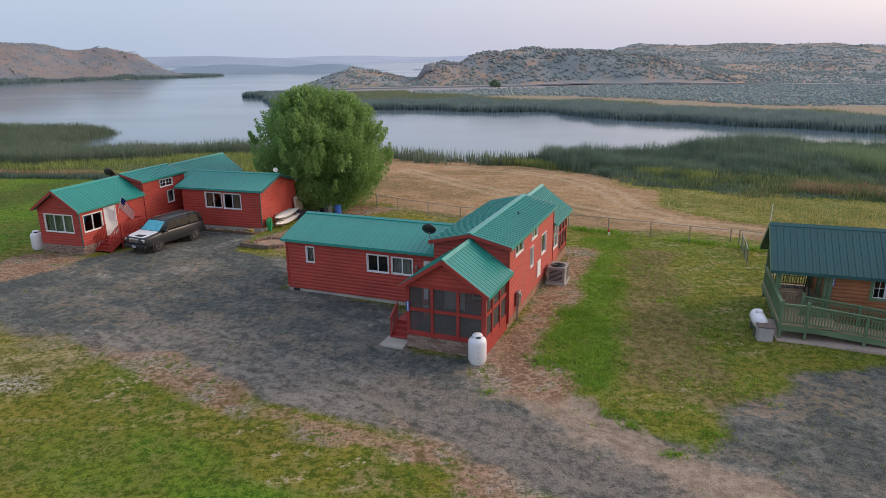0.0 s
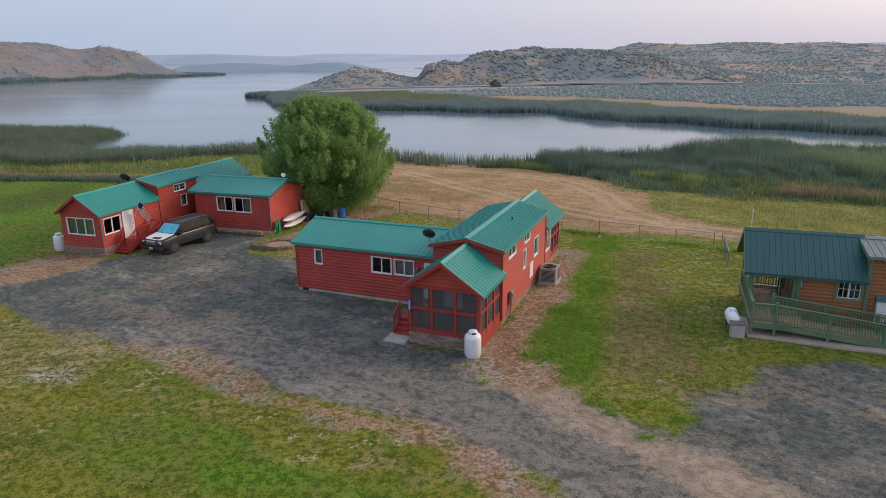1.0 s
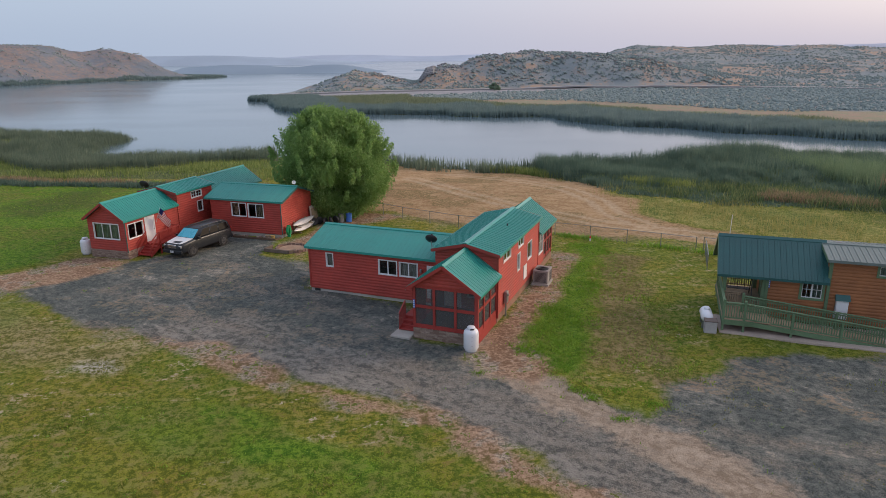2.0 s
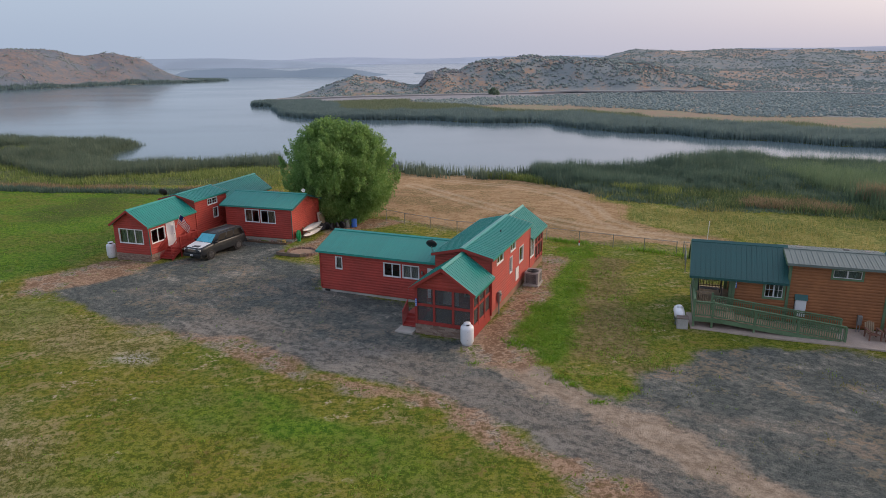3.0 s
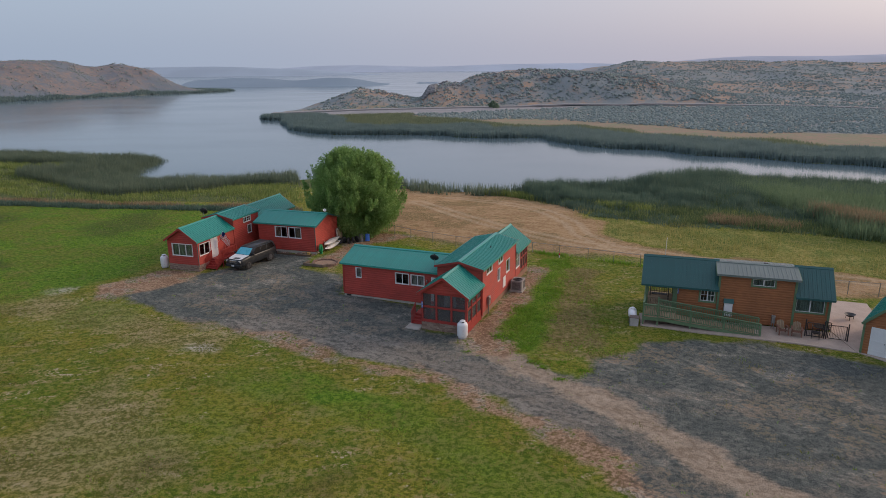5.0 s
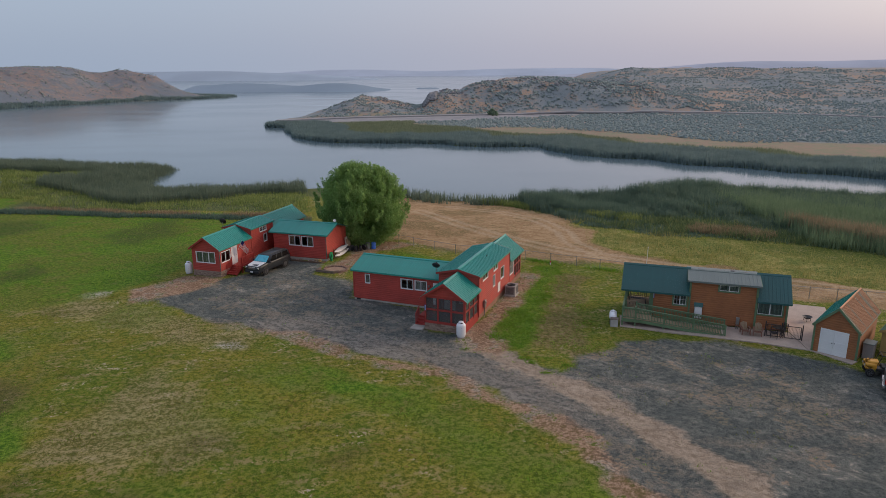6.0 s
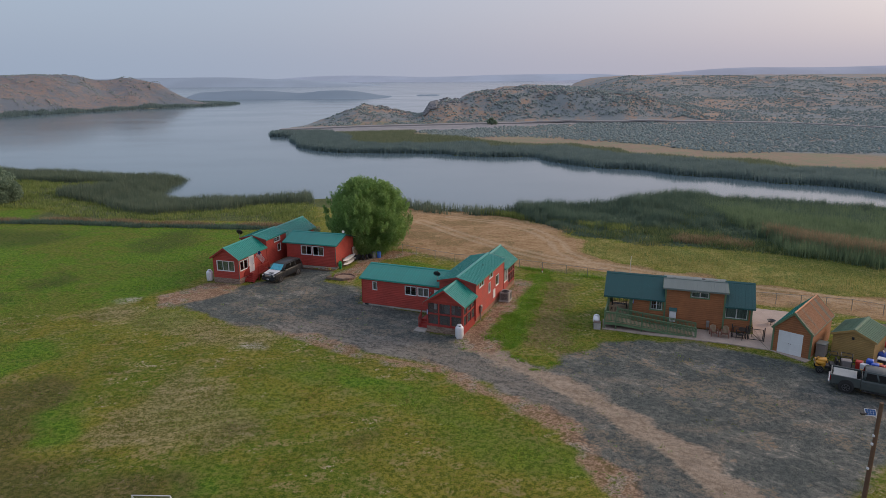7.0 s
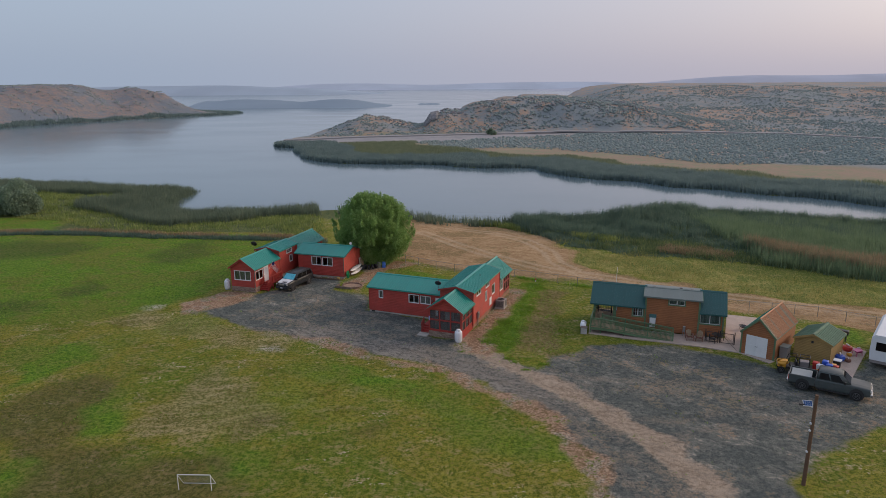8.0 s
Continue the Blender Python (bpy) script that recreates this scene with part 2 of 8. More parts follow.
def land_height(x, y):
    """Height of the land, and its distance inside each shore (negative: under water)."""
    wob = rough(x, y, 9, 0.7) * 0.8
    dn = np.where(inside(home_land, x, y), 1, -1) * near_line(NEAR_SHORE, x, y) + wob
    dr = np.where(inside(right_land, x, y), 1, -1) * np.minimum(near_line(FAR_SHORE, x, y), near_line(FAR_BACK, x, y)) + wob
    dl = np.where(inside(left_land, x, y), 1, -1) * near_line(LEFT_SHORE, x, y) + wob * 3
    z = np.full(x.shape, -3.2)
    z = np.maximum(z, -3.2 + 2.1 * smooth(-4, 1, dn) + 1.1 * smooth(0, 22, dn))
    zr = -3.2 + 2.3 * smooth(-6, 2, dr) + 0.9 * smooth(0, 45, dr)
    uneven = rough(x, y, 21, 1.1) * 0.5 + rough(x, y, 8, 4.0) * 0.25
    mesa = 20.0 * smooth(290, 560, y + 12 * uneven) * smooth(62, 155, x * 560 / np.maximum(y, 300)) * (1 - 0.16 * smooth(230, 420, x))
    crest = np.interp(x, BLUFF_X, BLUFF_Z) * (1 + 0.05 * rough(x, y, 6, 2.4))
    bluff = crest * smooth(301, 338, y + 5 * uneven) * np.where(x < 0, smooth(364, 350, y), 1) * smooth(190, 95, x)
    hump = np.maximum(bluff, mesa)
    hump = np.minimum(hump, 1.6 * np.maximum(dr, 0))
    zr = zr + hump * (1 + 0.10 * uneven) + smooth(2, 8, hump) * uneven * 0.9
    z = np.where(dr > -6, np.maximum(z, zr), z)
    west = 24.5 * smooth(0, 75, dl + 10 * uneven) * (1 + 0.06 * rough(x, y, 60, 2.0)) * smooth(-200, -256, x * 582 / np.maximum(y + 37, 60))
    dip = 1 - 0.20 * np.exp(-((x * 582 / np.maximum(y + 37, 60) + 296) / 17) ** 2)
    zl = -3.2 + 2.3 * smooth(-6, 2, dl) + 0.5 * smooth(0, 20, dl) + west * dip + smooth(3, 9, west) * uneven * 1.6
    z = np.where(dl > -6, np.maximum(z, zl), z)
    return z, dn, dr, dl


def spaced(lo, hi, step, out_lo, out_hi, grow=1.07):
    mid = list(np.arange(lo, hi + step / 2, step))
    for sign, end in ((1, out_hi), (-1, out_lo)):
        d, p = step, (mid[-1] if sign > 0 else mid[0])
        while sign * (end - p) > 0:
            d = min(d * grow, 260)
            p += sign * d
            mid.append(p) if sign > 0 else mid.insert(0, p)
    return np.array(mid)


gx, gy = spaced(-52, 52, 0.45, -4300, 4300, 1.045), spaced(-34, 96, 0.45, -900, 4300, 1.016)
GX, GY = np.meshgrid(gx, gy)
GZ, DN, DR, DL = land_height(GX, GY)

# what covers the land
DRIVE_EDGE = [(-30.5, 36.0), (-26.9, 33.7), (-21.7, 30.5), (-17.4, 28.3), (-13.6, 26.6), (-8.5, 23.6), (-3.9, 21.2), (-0.1, 19.2), (1.9, 17.2),
              (5.2, 14.1), (7.6, 11.2), (9.3, 7.7), (10.2, 3.9), (10.6, -2), (9, -40)]
DRIVE = DRIVE_EDGE + [(24, -40), (22.3, -4), (22.5, 1.3), (26.5, 5.4), (33.2, 8.6), (62, 12), (62, 26), (44, 24), (36.5, 19.3), (30.5, 20.0), (27.4, 22.6),
                      (22.4, 25.0), (17.5, 25.6), (14.0, 24.9), (11.5, 23.4), (8.6, 19.6), (6.6, 20.4), (4.2, 23.2), (2.3, 26.1), (-2.0, 28.3),
                      (-2.7, 33.2), (-9.2, 36.0), (-10.6, 41.5), (-14.8, 44.4), (-14.4, 48.3), (-19.2, 50.0), (-21, 46.5), (-24.0, 42.4), (-26.6, 40.2)]
TAN = [(2.4, 27.0), (2.6, 24.3), (4.4, 21.6), (7.1, 18.7), (9.8, 15.4), (12.3, 12.0), (14.9, 6.9), (17.5, 0.6), (17, -40)]
BARE = [[(-32.0, 37.9), (-28.6, 43.4), (-24.0, 42.4), (-24.5, 39.8), (-30.5, 34.2)],
        [(2.2, 27.5), (7.4, 43.6), (9.7, 44.0), (8.7, 39.9), (7.2, 36.7), (5.5, 31.5), (4.3, 28), (3.2, 24.8)],
        [(1.0, 26.2), (3.4, 27.4), (4.6, 24.0), (3.8, 22.6), (1.8, 23.6)],
        [(-13.9, 47), (-10, 58.5), (-4.5, 56.5), (-8.5, 53), (-11, 46.5), (-11.5, 43.0)]]
HAY = [(-11, 95), (5.2, 92), (11.5, 84.7), (16.6, 75.2), (18.2, 63.3), (18.4, 54.5), (24.6, 49.8), (33.4, 43.5), (40.6, 39.2), (49.1, 36.2), (62, 30.5), (120, 9), (120, 1), (43.7, 29.2), (38.6, 32.7), (32.9, 36.5), (18.1, 46.4),
       (8.2, 50.6), (0.6, 52.6), (-4, 56), (-8.1, 59.4), (-13, 66), (-15, 80)]
LAWN = [(-150, 104), (-90, 92), (-76, 89.5), (-70, 80), (-60, 78.5), (-35.3, 75.7), (-24, 66), (-29.5, 46), (-33, 37.5), (-40, 33), (-70, 26), (-150, 30)]
WORN = [[(-40, 9), (-36, 13.5), (-32.3, 19.3), (-29.0, 17.6), (-29.5, 11.7), (-27.0, 6.2), (-23.2, 4.2), (-20.1, 4.8), (-16.5, 3.8), (-13.8, 0.7), (-9.5, -1), (-9, -5), (-30, -5), (-27.7, 4.1), (-34, 6)],
        [(-7.5, 8.5), (-4.5, 9.2), (-5.5, 6.6)], [(-14.5, 9.6), (-13, 9.9), (-13.2, 8.6), (-14.3, 8.6)]]
LUSH = [[(-32, 3.5), (-29.3, 4.8), (-27.1, 2.2), (-26.1, -3), (-32, -3)], [(-18.1, 5.1), (-15.3, 6.7), (-12.7, 5.5), (-11.9, 1.6), (-15.1, 1.3)],
        [(-30.1, 11.6), (-28.8, 15.3), (-24.5, 9.2), (-25.1, 6.8), (-27.4, 7.3)], [(-11.4, 21.5), (-7.5, 19.7), (-2.0, 15.8), (-2.6, 13.6), (-7.1, 16.4), (-10.1, 18.0)],
        [(40.9, 30.0), (43.2, 28.7), (40.8, 25.1), (38.9, 25.9)], [(-44, 24), (-37, 27), (-33, 22), (-38, 16)]]
DEEP = [[(-80, 68.8), (-62.4, 71.8), (-55.6, 67.6), (-61.3, 61.1), (-72, 57.5)], [(-47.0, 60.1), (-45.5, 69.1), (-39.6, 70.6), (-36.9, 61.4), (-40.2, 56.3)],
        [(-50.5, 43.1), (-49.5, 48.5), (-44.8, 44.9), (-46.7, 40.8)], [(-58, 36), (-52, 40), (-48, 36), (-54, 32)], [(34, 58.5), (42, 57), (48, 53.5), (55, 45.5), (66, 40), (62, 36), (50, 43.5), (42, 50), (36, 54)]]
PALE = [[(-24.5, 8.6), (-23.9, 13.9), (-21.7, 19.5), (-17.2, 15.5), (-13.2, 9.4), (-15.0, 7.6), (-19.6, 7.5)],
        [(-39.1, 33.7), (-34.8, 35.8), (-26.0, 31.3), (-16.3, 26.3), (-17.8, 23.2), (-24.5, 27.3), (-31.1, 29.4)]]
DITCH = [(-130, 76), (-82, 78.2), (-68, 79.3), (-51, 76.2), (-28, 73.8), (-22, 72)]
PATCH = [(10.0, 46.2), (8.6, 39.9), (7.1, 36.7), (5.4, 31.5), (4.2, 28), (3.3, 25.2), (4.4, 24.0), (5.6, 23.4), (6.9, 26.3), (8.1, 31.4), (9.8, 38.7), (11.8, 46.6)]
DEAD = [[(8.6, 31), (10, 38.5), (12.2, 44.5), (14.2, 43.4), (12.7, 37), (11.6, 31), (10.8, 26), (9.3, 22.8), (7.3, 24.2), (7.4, 27)],
        [(10.3, 24.2), (11.4, 23.9), (11.2, 21.9), (9.6, 21.2)], [(-2, 58.5), (8, 52.6), (16, 48.2), (14.4, 46.8), (6, 50.2), (-3, 54.5)]]
DRIVE_TRACKS = [[(-22, 36), (-14, 31.5), (-6, 26.5), (-1.0, 22.8), (3, 19.6), (6.6, 16.2), (9.6, 12), (11.8, 7), (13.2, 0), (13.5, -20)],
                [(-18, 42), (-10, 33.5), (-3, 27), (1.5, 22.8), (5.5, 19.2), (9.2, 15), (12, 10.5), (14.6, 5.5), (16.6, -1), (17, -20)],
                [(8.5, 18.6), (13, 16.5), (19, 16), (26, 14.5), (31, 13.2)], [(12.2, 10.2), (17, 8.6), (23, 10.5), (30, 12.5)]]
HAY_TRACKS = [[(90, 17), (62, 28.5), (48, 34), (36, 40), (24.6, 46.8), (17.6, 51.5), (15.4, 57), (15.2, 63), (12.5, 71), (7.5, 79), (0, 84)],
              [(24.6, 46.8), (14, 53), (7, 60), (1, 68), (-5, 78)]]
SPIT_LOT = [(-74, 263), (-50, 258.5), (-25, 257), (-0.5, 264), (12, 275), (60, 296), (60, 304), (13, 301), (-41, 290), (-78, 281)]
BACK = [(-6.6, 53.5), (0.6, 49.6), (3.8, 45.0), (-2, 41), (-9, 42), (-8, 48)]
STRIP = [(11.5, 84.7), (15.5, 75), (18.2, 63), (19, 55), (24.8, 50.4), (33.6, 44.1), (40.9, 39.8), (49.3, 36.8), (62, 31), (120, 9.5), (120, 31), (57, 46), (50.6, 51), (47, 54), (41.5, 56.5), (36, 58.5), (30, 60.5), (26, 62), (21.4, 64.5), (18, 68), (15, 77), (13, 86)]


def edge(poly, soft, wob=0.0, s=3.0):
    x, y = GX + wob * rough(GX, GY, s, 0.4), GY + wob * rough(GX, GY, s, 5.1)
    d = np.where(inside(poly, x, y), 1, -1) * near_line(poly + poly[:1], x, y)
    return smooth(-soft, soft, d)


layers = {
    "gravel": edge(DRIVE, 1.3, 0.8, 2),
    "tan": 0.92 * smooth(2.1, 0.3, near_line(TAN, GX, GY) + 0.6 * rough(GX, GY, 4.3, 3.0) + 0.5 * rough(GX, GY, 2, 1.0) + 0.4 * rough(GX, GY, 0.8, 2.0)),
    "soil": np.maximum.reduce([0.74 * smooth(1.5, 0.2, near_line([(a - 0.1, b - 0.35) for a, b in DRIVE_EDGE], GX, GY) + 0.9 * rough(GX, GY, 2.6, 3.0) + 0.5 * rough(GX, GY, 0.9, 1.0))
                               * smooth(-34, -8, GX)] + [edge(b, 0.9, 0.6) for b in BARE]),
    "rut": np.maximum.reduce([smooth(0.55, 0.15, np.abs(near_line(t, GX, GY) - 0.85)) for t in HAY_TRACKS]),
    "wheel": np.maximum.reduce([smooth(0.6, 0.2, np.abs(near_line(t, GX, GY) + 0.25 * rough(GX, GY, 3.3, 1.0) - 0.85)) for t in DRIVE_TRACKS]),
    "hay": np.maximum(edge(HAY, 1.5, 1.8, 3), 0.75 * smooth(1.1, 0.2, near_line(DITCH, GX, GY) + 0.7 * rough(GX, GY, 3, 2.0))),
    "green": np.maximum.reduce([edge(LAWN, 1.5, 0.8), *[0.95 * edge(p, 1.0, 0.8, 2) for p in LUSH], edge(PATCH, 0.9, 0.5), edge(BACK, 1.0, 0.5),
                                0.62 * smooth(3.4, 0.4, np.abs(near_line(DRIVE_EDGE[3:11], GX, GY) - 5.5) + 1.6 * rough(GX, GY, 4, 2.0)) * smooth(24, 19, GY) * smooth(-22, -12, GX),
                                0.45 * smooth(0.2, 0.8, rough(GX, GY, 7, 6.0))]),
    "packed": smooth(6.5, 1.5, near_line(DRIVE_EDGE[4:10], GX, GY) + 1.5 * rough(GX, GY, 3.5, 4.0)),
    "worn": np.maximum.reduce([edge(p, 1.8, 1.2, 2.5) for p in WORN]),
    "deep": np.maximum.reduce([edge(p, 2.2, 1.6, 4) for p in DEEP]),
    "pale": np.maximum.reduce([edge(p, 2.0, 1.2, 3) for p in PALE]),
    "ash": np.maximum(edge([(-18.8, 25.2), (-17.6, 24.9), (-16.7, 24.0), (-17.4, 23.4), (-18.6, 24.3)], 0.5, 0.5, 1), edge([(-36.2, 37.2), (-34.2, 38.0), (-33.6, 36.6), (-35.4, 36.2)], 0.6, 0.5, 1)),
    "straw": edge(STRIP, 1.5, 1.8, 3),
    "marsh": np.maximum(smooth(15, 9, DN) * (DN > -6), 0) * 1.0,
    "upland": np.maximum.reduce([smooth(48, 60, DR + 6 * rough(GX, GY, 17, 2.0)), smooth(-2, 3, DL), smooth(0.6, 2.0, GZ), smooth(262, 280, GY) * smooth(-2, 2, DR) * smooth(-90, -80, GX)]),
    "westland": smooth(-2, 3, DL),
    "farflat": smooth(22, 30, DR + 3 * rough(GX, GY, 14, 1.0)) * smooth(64, 52, DR + 6 * rough(GX, GY, 17, 2.0)) * smooth(1.2, 0.4, GZ),
    "lot": edge(SPIT_LOT, 3.0, 1.5, 9),
    "dead": np.maximum.reduce([edge(p, 1.3, 1.0, 2) for p in DEAD]),
}
# the marsh belt widens to the east and west of the mown point
layers["marsh"] = np.maximum(layers["marsh"], smooth(-46, -56, GX + 0.4 * (GY - 90)) * smooth(90, 94, GY) * (DN > -4))
layers["marsh"] = np.maximum(layers["marsh"], smooth(-4, -1, DR) * smooth(36, 28, DR) * smooth(276, 264, GY))
layers["marsh"] = np.maximum(layers["marsh"], smooth(-24, -28, GX) * smooth(-76, -70, GX) * smooth(78, 80.5, GY + 0.06 * (GX + 60)) * (DN > -4))
layers["marsh"] = np.maximum(layers["marsh"], (1 - layers["straw"]) * (1 - layers["hay"]) * smooth(14, 20, GX) * smooth(0, 3, GY - np.interp(GX, (15, 18, 21.4, 26, 30, 36, 41.5, 47, 50.6, 57, 120), (75.5, 67.5, 64, 61.5, 60, 58, 56, 53.5, 50.5, 45.5, 30.5))) * (DN > -4))


def grid_mesh(name, xs, ys, zs):
    ny, nx = zs.shape
    v = np.stack([np.broadcast_to(xs, zs.shape), np.broadcast_to(ys[:, None], zs.shape), zs], -1).reshape(-1, 3)
    i = (np.arange(ny - 1)[:, None] * nx + np.arange(nx - 1)).reshape(-1)
    f = np.stack([i, i + 1, i + nx + 1, i + nx], -1)
    data = bpy.data.meshes.new(name)
    data.vertices.add(len(v))
    data.vertices.foreach_set("co", v.ravel())
    data.loops.add(f.size)
    data.loops.foreach_set("vertex_index", f.ravel().astype(np.int32))
    data.polygons.add(len(f))
    data.polygons.foreach_set("loop_start", np.arange(0, f.size, 4, dtype=np.int32))
    data.polygons.foreach_set("use_smooth", np.ones(len(f), bool))
    data.update(calc_edges=True)
    return data


def m_ground():
    m = Nodes("ground_cover")
    big, mid, fine = m.noise(0.10, 4, 0.6), m.noise(0.55, 5, 0.65), m.noise(2.6, 5, 0.7)
    tuft, grit, speck = m.noise(5.5, 4, 0.75), m.noise(16, 4, 0.8), m.voronoi(9)
    patch = m.noise(0.33, 7, 0.72, distort=0.6)
    rows = m.noise(0.7, 6, 0.7, (1.5, 0.35, 1), 0.8, None, 57)
    mown = m.noise(0.75, 5, 0.65, (0.45, 1.5, 1), 0.5, None, 14)
    ruts = m.noise(0.9, 6, 0.72, (0.5, 1.2, 1), 1.2, None, -38)

    def both(a, b, k=0.5):
        return m.math("ADD", m.math("MULTIPLY", a, k), m.math("MULTIPLY", b, 1 - k))

    def layer(name, soft=0.22, amount=1.5):
        v = m.math("ADD", m.attr(name), m.math("MULTIPLY", m.math("SUBTRACT", both(both(fine, tuft), mid, 0.6), 0.5), amount))
        return m.ramp(v, 0.5 - soft, 0.5 + soft)

    def grassy(dark, lit, dry, much):
        """Tufts of two greens with dry blades between."""
        c = m.mix(m.ramp(both(both(tuft, grit, 0.55), fine, 0.6), 0.45, 0.55), dark, lit)
        return m.mix(m.math("MULTIPLY", m.ramp(both(fine, both(mid, grit), 0.5), 0.47, 0.60), much), c, dry)
    # rough meadow: olive and straw tufts, greener in broad patches, with pale bare scrapes
    grass = grassy((0.092, 0.114, 0.012), (0.262, 0.252, 0.030), (0.345, 0.270, 0.085), 0.5)
    grass = m.mix(m.ramp(both(big, both(mid, patch), 0.45), 0.45, 0.56, 0.0, 0.85), grass, grassy((0.062, 0.112, 0.009), (0.160, 0.212, 0.022), (0.235, 0.225, 0.062), 0.4))
    grass = m.mix(m.math("MULTIPLY", m.math("MULTIPLY", m.ramp(both(mown, mid), 0.50, 0.58), m.ramp(both(tuft, fine), 0.46, 0.54)), 0.75), grass, (0.360, 0.270, 0.130))
    grass = m.mix(m.math("MULTIPLY", m.ramp(both(mid, mown), 0.50, 0.44), m.ramp(fine, 0.52, 0.60, 0.0, 0.6)), grass, (0.200, 0.130, 0.050))
    grass = m.mix(m.ramp(m.math("MULTIPLY", m.ramp(both(patch, mown), 0.53, 0.60), m.ramp(both(fine, tuft), 0.51, 0.56)), 0.3, 0.9), grass, (0.470, 0.405, 0.300))
    green = grassy((0.046, 0.120, 0.008), (0.150, 0.255, 0.020), (0.215, 0.240, 0.052), 0.32)
    green = m.mix(m.ramp(both(big, both(mid, patch)), 0.45, 0.55, 0.0, 0.8), green, grassy((0.075, 0.108, 0.010), (0.180, 0.200, 0.028), (0.250, 0.222, 0.080), 0.5))
    dry = m.mix(m.ramp(both(both(tuft, fine, 0.5), both(mown, grit), 0.6), 0.46, 0.55), (0.118, 0.108, 0.032), (0.400, 0.330, 0.180))
    grass = m.mix(m.math("MULTIPLY", layer("pale", 0.45, 2.6), 0.7), grass, dry)
    c = m.mix(layer("green", 0.4, 1.9), grass, green)
    c = m.mix(m.math("MULTIPLY", layer("deep", 0.5, 2.2), 0.75), c, grassy((0.034, 0.068, 0.010), (0.090, 0.125, 0.022), (0.125, 0.130, 0.040), 0.4))
    c = m.mix(m.math("MULTIPLY", layer("worn", 0.5, 2.6), 0.68), c, grassy((0.066, 0.058, 0.020), (0.122, 0.100, 0.040), (0.165, 0.132, 0.062), 0.5))
    c = m.mix(m.math("MULTIPLY", layer("dead", 0.45, 2.4), 0.85), c, grassy((0.115, 0.092, 0.034), (0.215, 0.170, 0.070), (0.300, 0.228, 0.125), 0.6))
    c = m.mix(m.math("MULTIPLY", m.attr("ash"), m.ramp(both(tuft, fine), 0.44, 0.54)), c, (0.520, 0.490, 0.420))
    c = m.mix(layer("marsh"), c, grassy((0.050, 0.078, 0.030), (0.135, 0.160, 0.055), (0.200, 0.190, 0.075), 0.5))
    meadow = m.math("SUBTRACT", 1.0, m.math("MULTIPLY", m.attr("deep"), 0.8))
    wet = grassy((0.075, 0.110, 0.020), (0.175, 0.210, 0.045), (0.280, 0.255, 0.090), 0.5)
    c = m.mix(m.math("MULTIPLY", layer("straw", 0.3), meadow), c, m.mix(m.ramp(both(big, both(mid, patch), 0.5), 0.46, 0.55, 0.0, 0.85), wet, grassy((0.140, 0.160, 0.032), (0.310, 0.285, 0.075), (0.430, 0.335, 0.150), 0.55)))
    hay = m.mix(m.ramp(both(both(rows, mid), fine, 0.7), 0.42, 0.58), (0.285, 0.172, 0.082), (0.450, 0.298, 0.160))
    hay = m.mix(m.ramp(both(grit, fine), 0.45, 0.60, 0.0, 0.35), hay, (0.490, 0.365, 0.220))
    hay = m.mix(m.ramp(m.math("MULTIPLY", m.ramp(both(big, both(mid, patch)), 0.48, 0.55), m.ramp(both(fine, tuft), 0.42, 0.54)), 0.25, 0.9, 0.0, 0.85), hay, (0.165, 0.125, 0.048))
    hay = m.mix(m.math("MULTIPLY", m.attr("rut"), m.ramp(fine, 0.35, 0.6, 0.2, 0.75)), hay, (0.500, 0.390, 0.265))
    c = m.mix(layer("hay", 0.25, 1.8), c, hay)
    # dark crushed basalt with paler driven streaks and brown dust
    gravel = m.mix(m.ramp(both(both(grit, speck, 0.88), fine, 0.65), 0.40, 0.58), (0.048, 0.058, 0.055), (0.122, 0.138, 0.128))
    gravel = m.mix(m.ramp(both(both(patch, both(ruts, mid), 0.7), fine, 0.75), 0.46, 0.56, 0.0, 0.75), gravel, m.mix(m.ramp(both(grit, ruts), 0.42, 0.58), (0.112, 0.118, 0.106), (0.245, 0.245, 0.214)))
    gravel = m.mix(m.ramp(m.math("MULTIPLY", m.ramp(both(patch, ruts, 0.6), 0.535, 0.60), m.ramp(both(fine, tuft), 0.45, 0.57)), 0.3, 0.9, 0.0, 0.8), gravel, (0.400, 0.350, 0.285))
    gravel = m.mix(m.ramp(m.math("MULTIPLY", m.ramp(both(mid, big), 0.485, 0.56), m.ramp(both(tuft, fine), 0.43, 0.56)), 0.3, 0.9, 0.0, 0.75), gravel, m.mix(m.ramp(patch, 0.45, 0.6), (0.200, 0.170, 0.115), (0.300, 0.215, 0.140)))
    packed = m.mix(m.ramp(both(both(ruts, fine), grit, 0.7), 0.43, 0.56), (0.100, 0.097, 0.086), (0.300, 0.275, 0.236))
    gravel = m.mix(m.math("MULTIPLY", layer("packed", 0.45, 2.6), 0.8), gravel, packed)
    gravel = m.mix(m.math("MULTIPLY", m.attr("wheel"), m.ramp(both(fine, mid), 0.42, 0.56, 0.0, 0.75)), gravel, m.mix(m.ramp(both(tuft, grit), 0.43, 0.57), (0.125, 0.112, 0.094), (0.270, 0.238, 0.196)))
    c = m.mix(layer("gravel", 0.25, 2.2), c, gravel)
    dirt = m.mix(m.ramp(both(both(fine, ruts), grit, 0.7), 0.42, 0.58), (0.238, 0.184, 0.132), (0.450, 0.362, 0.275))
    dirt = m.mix(m.ramp(both(mid, ruts), 0.50, 0.60, 0.0, 0.4), dirt, (0.130, 0.115, 0.096))
    c = m.mix(layer("tan", 0.3, 1.9), c, dirt)
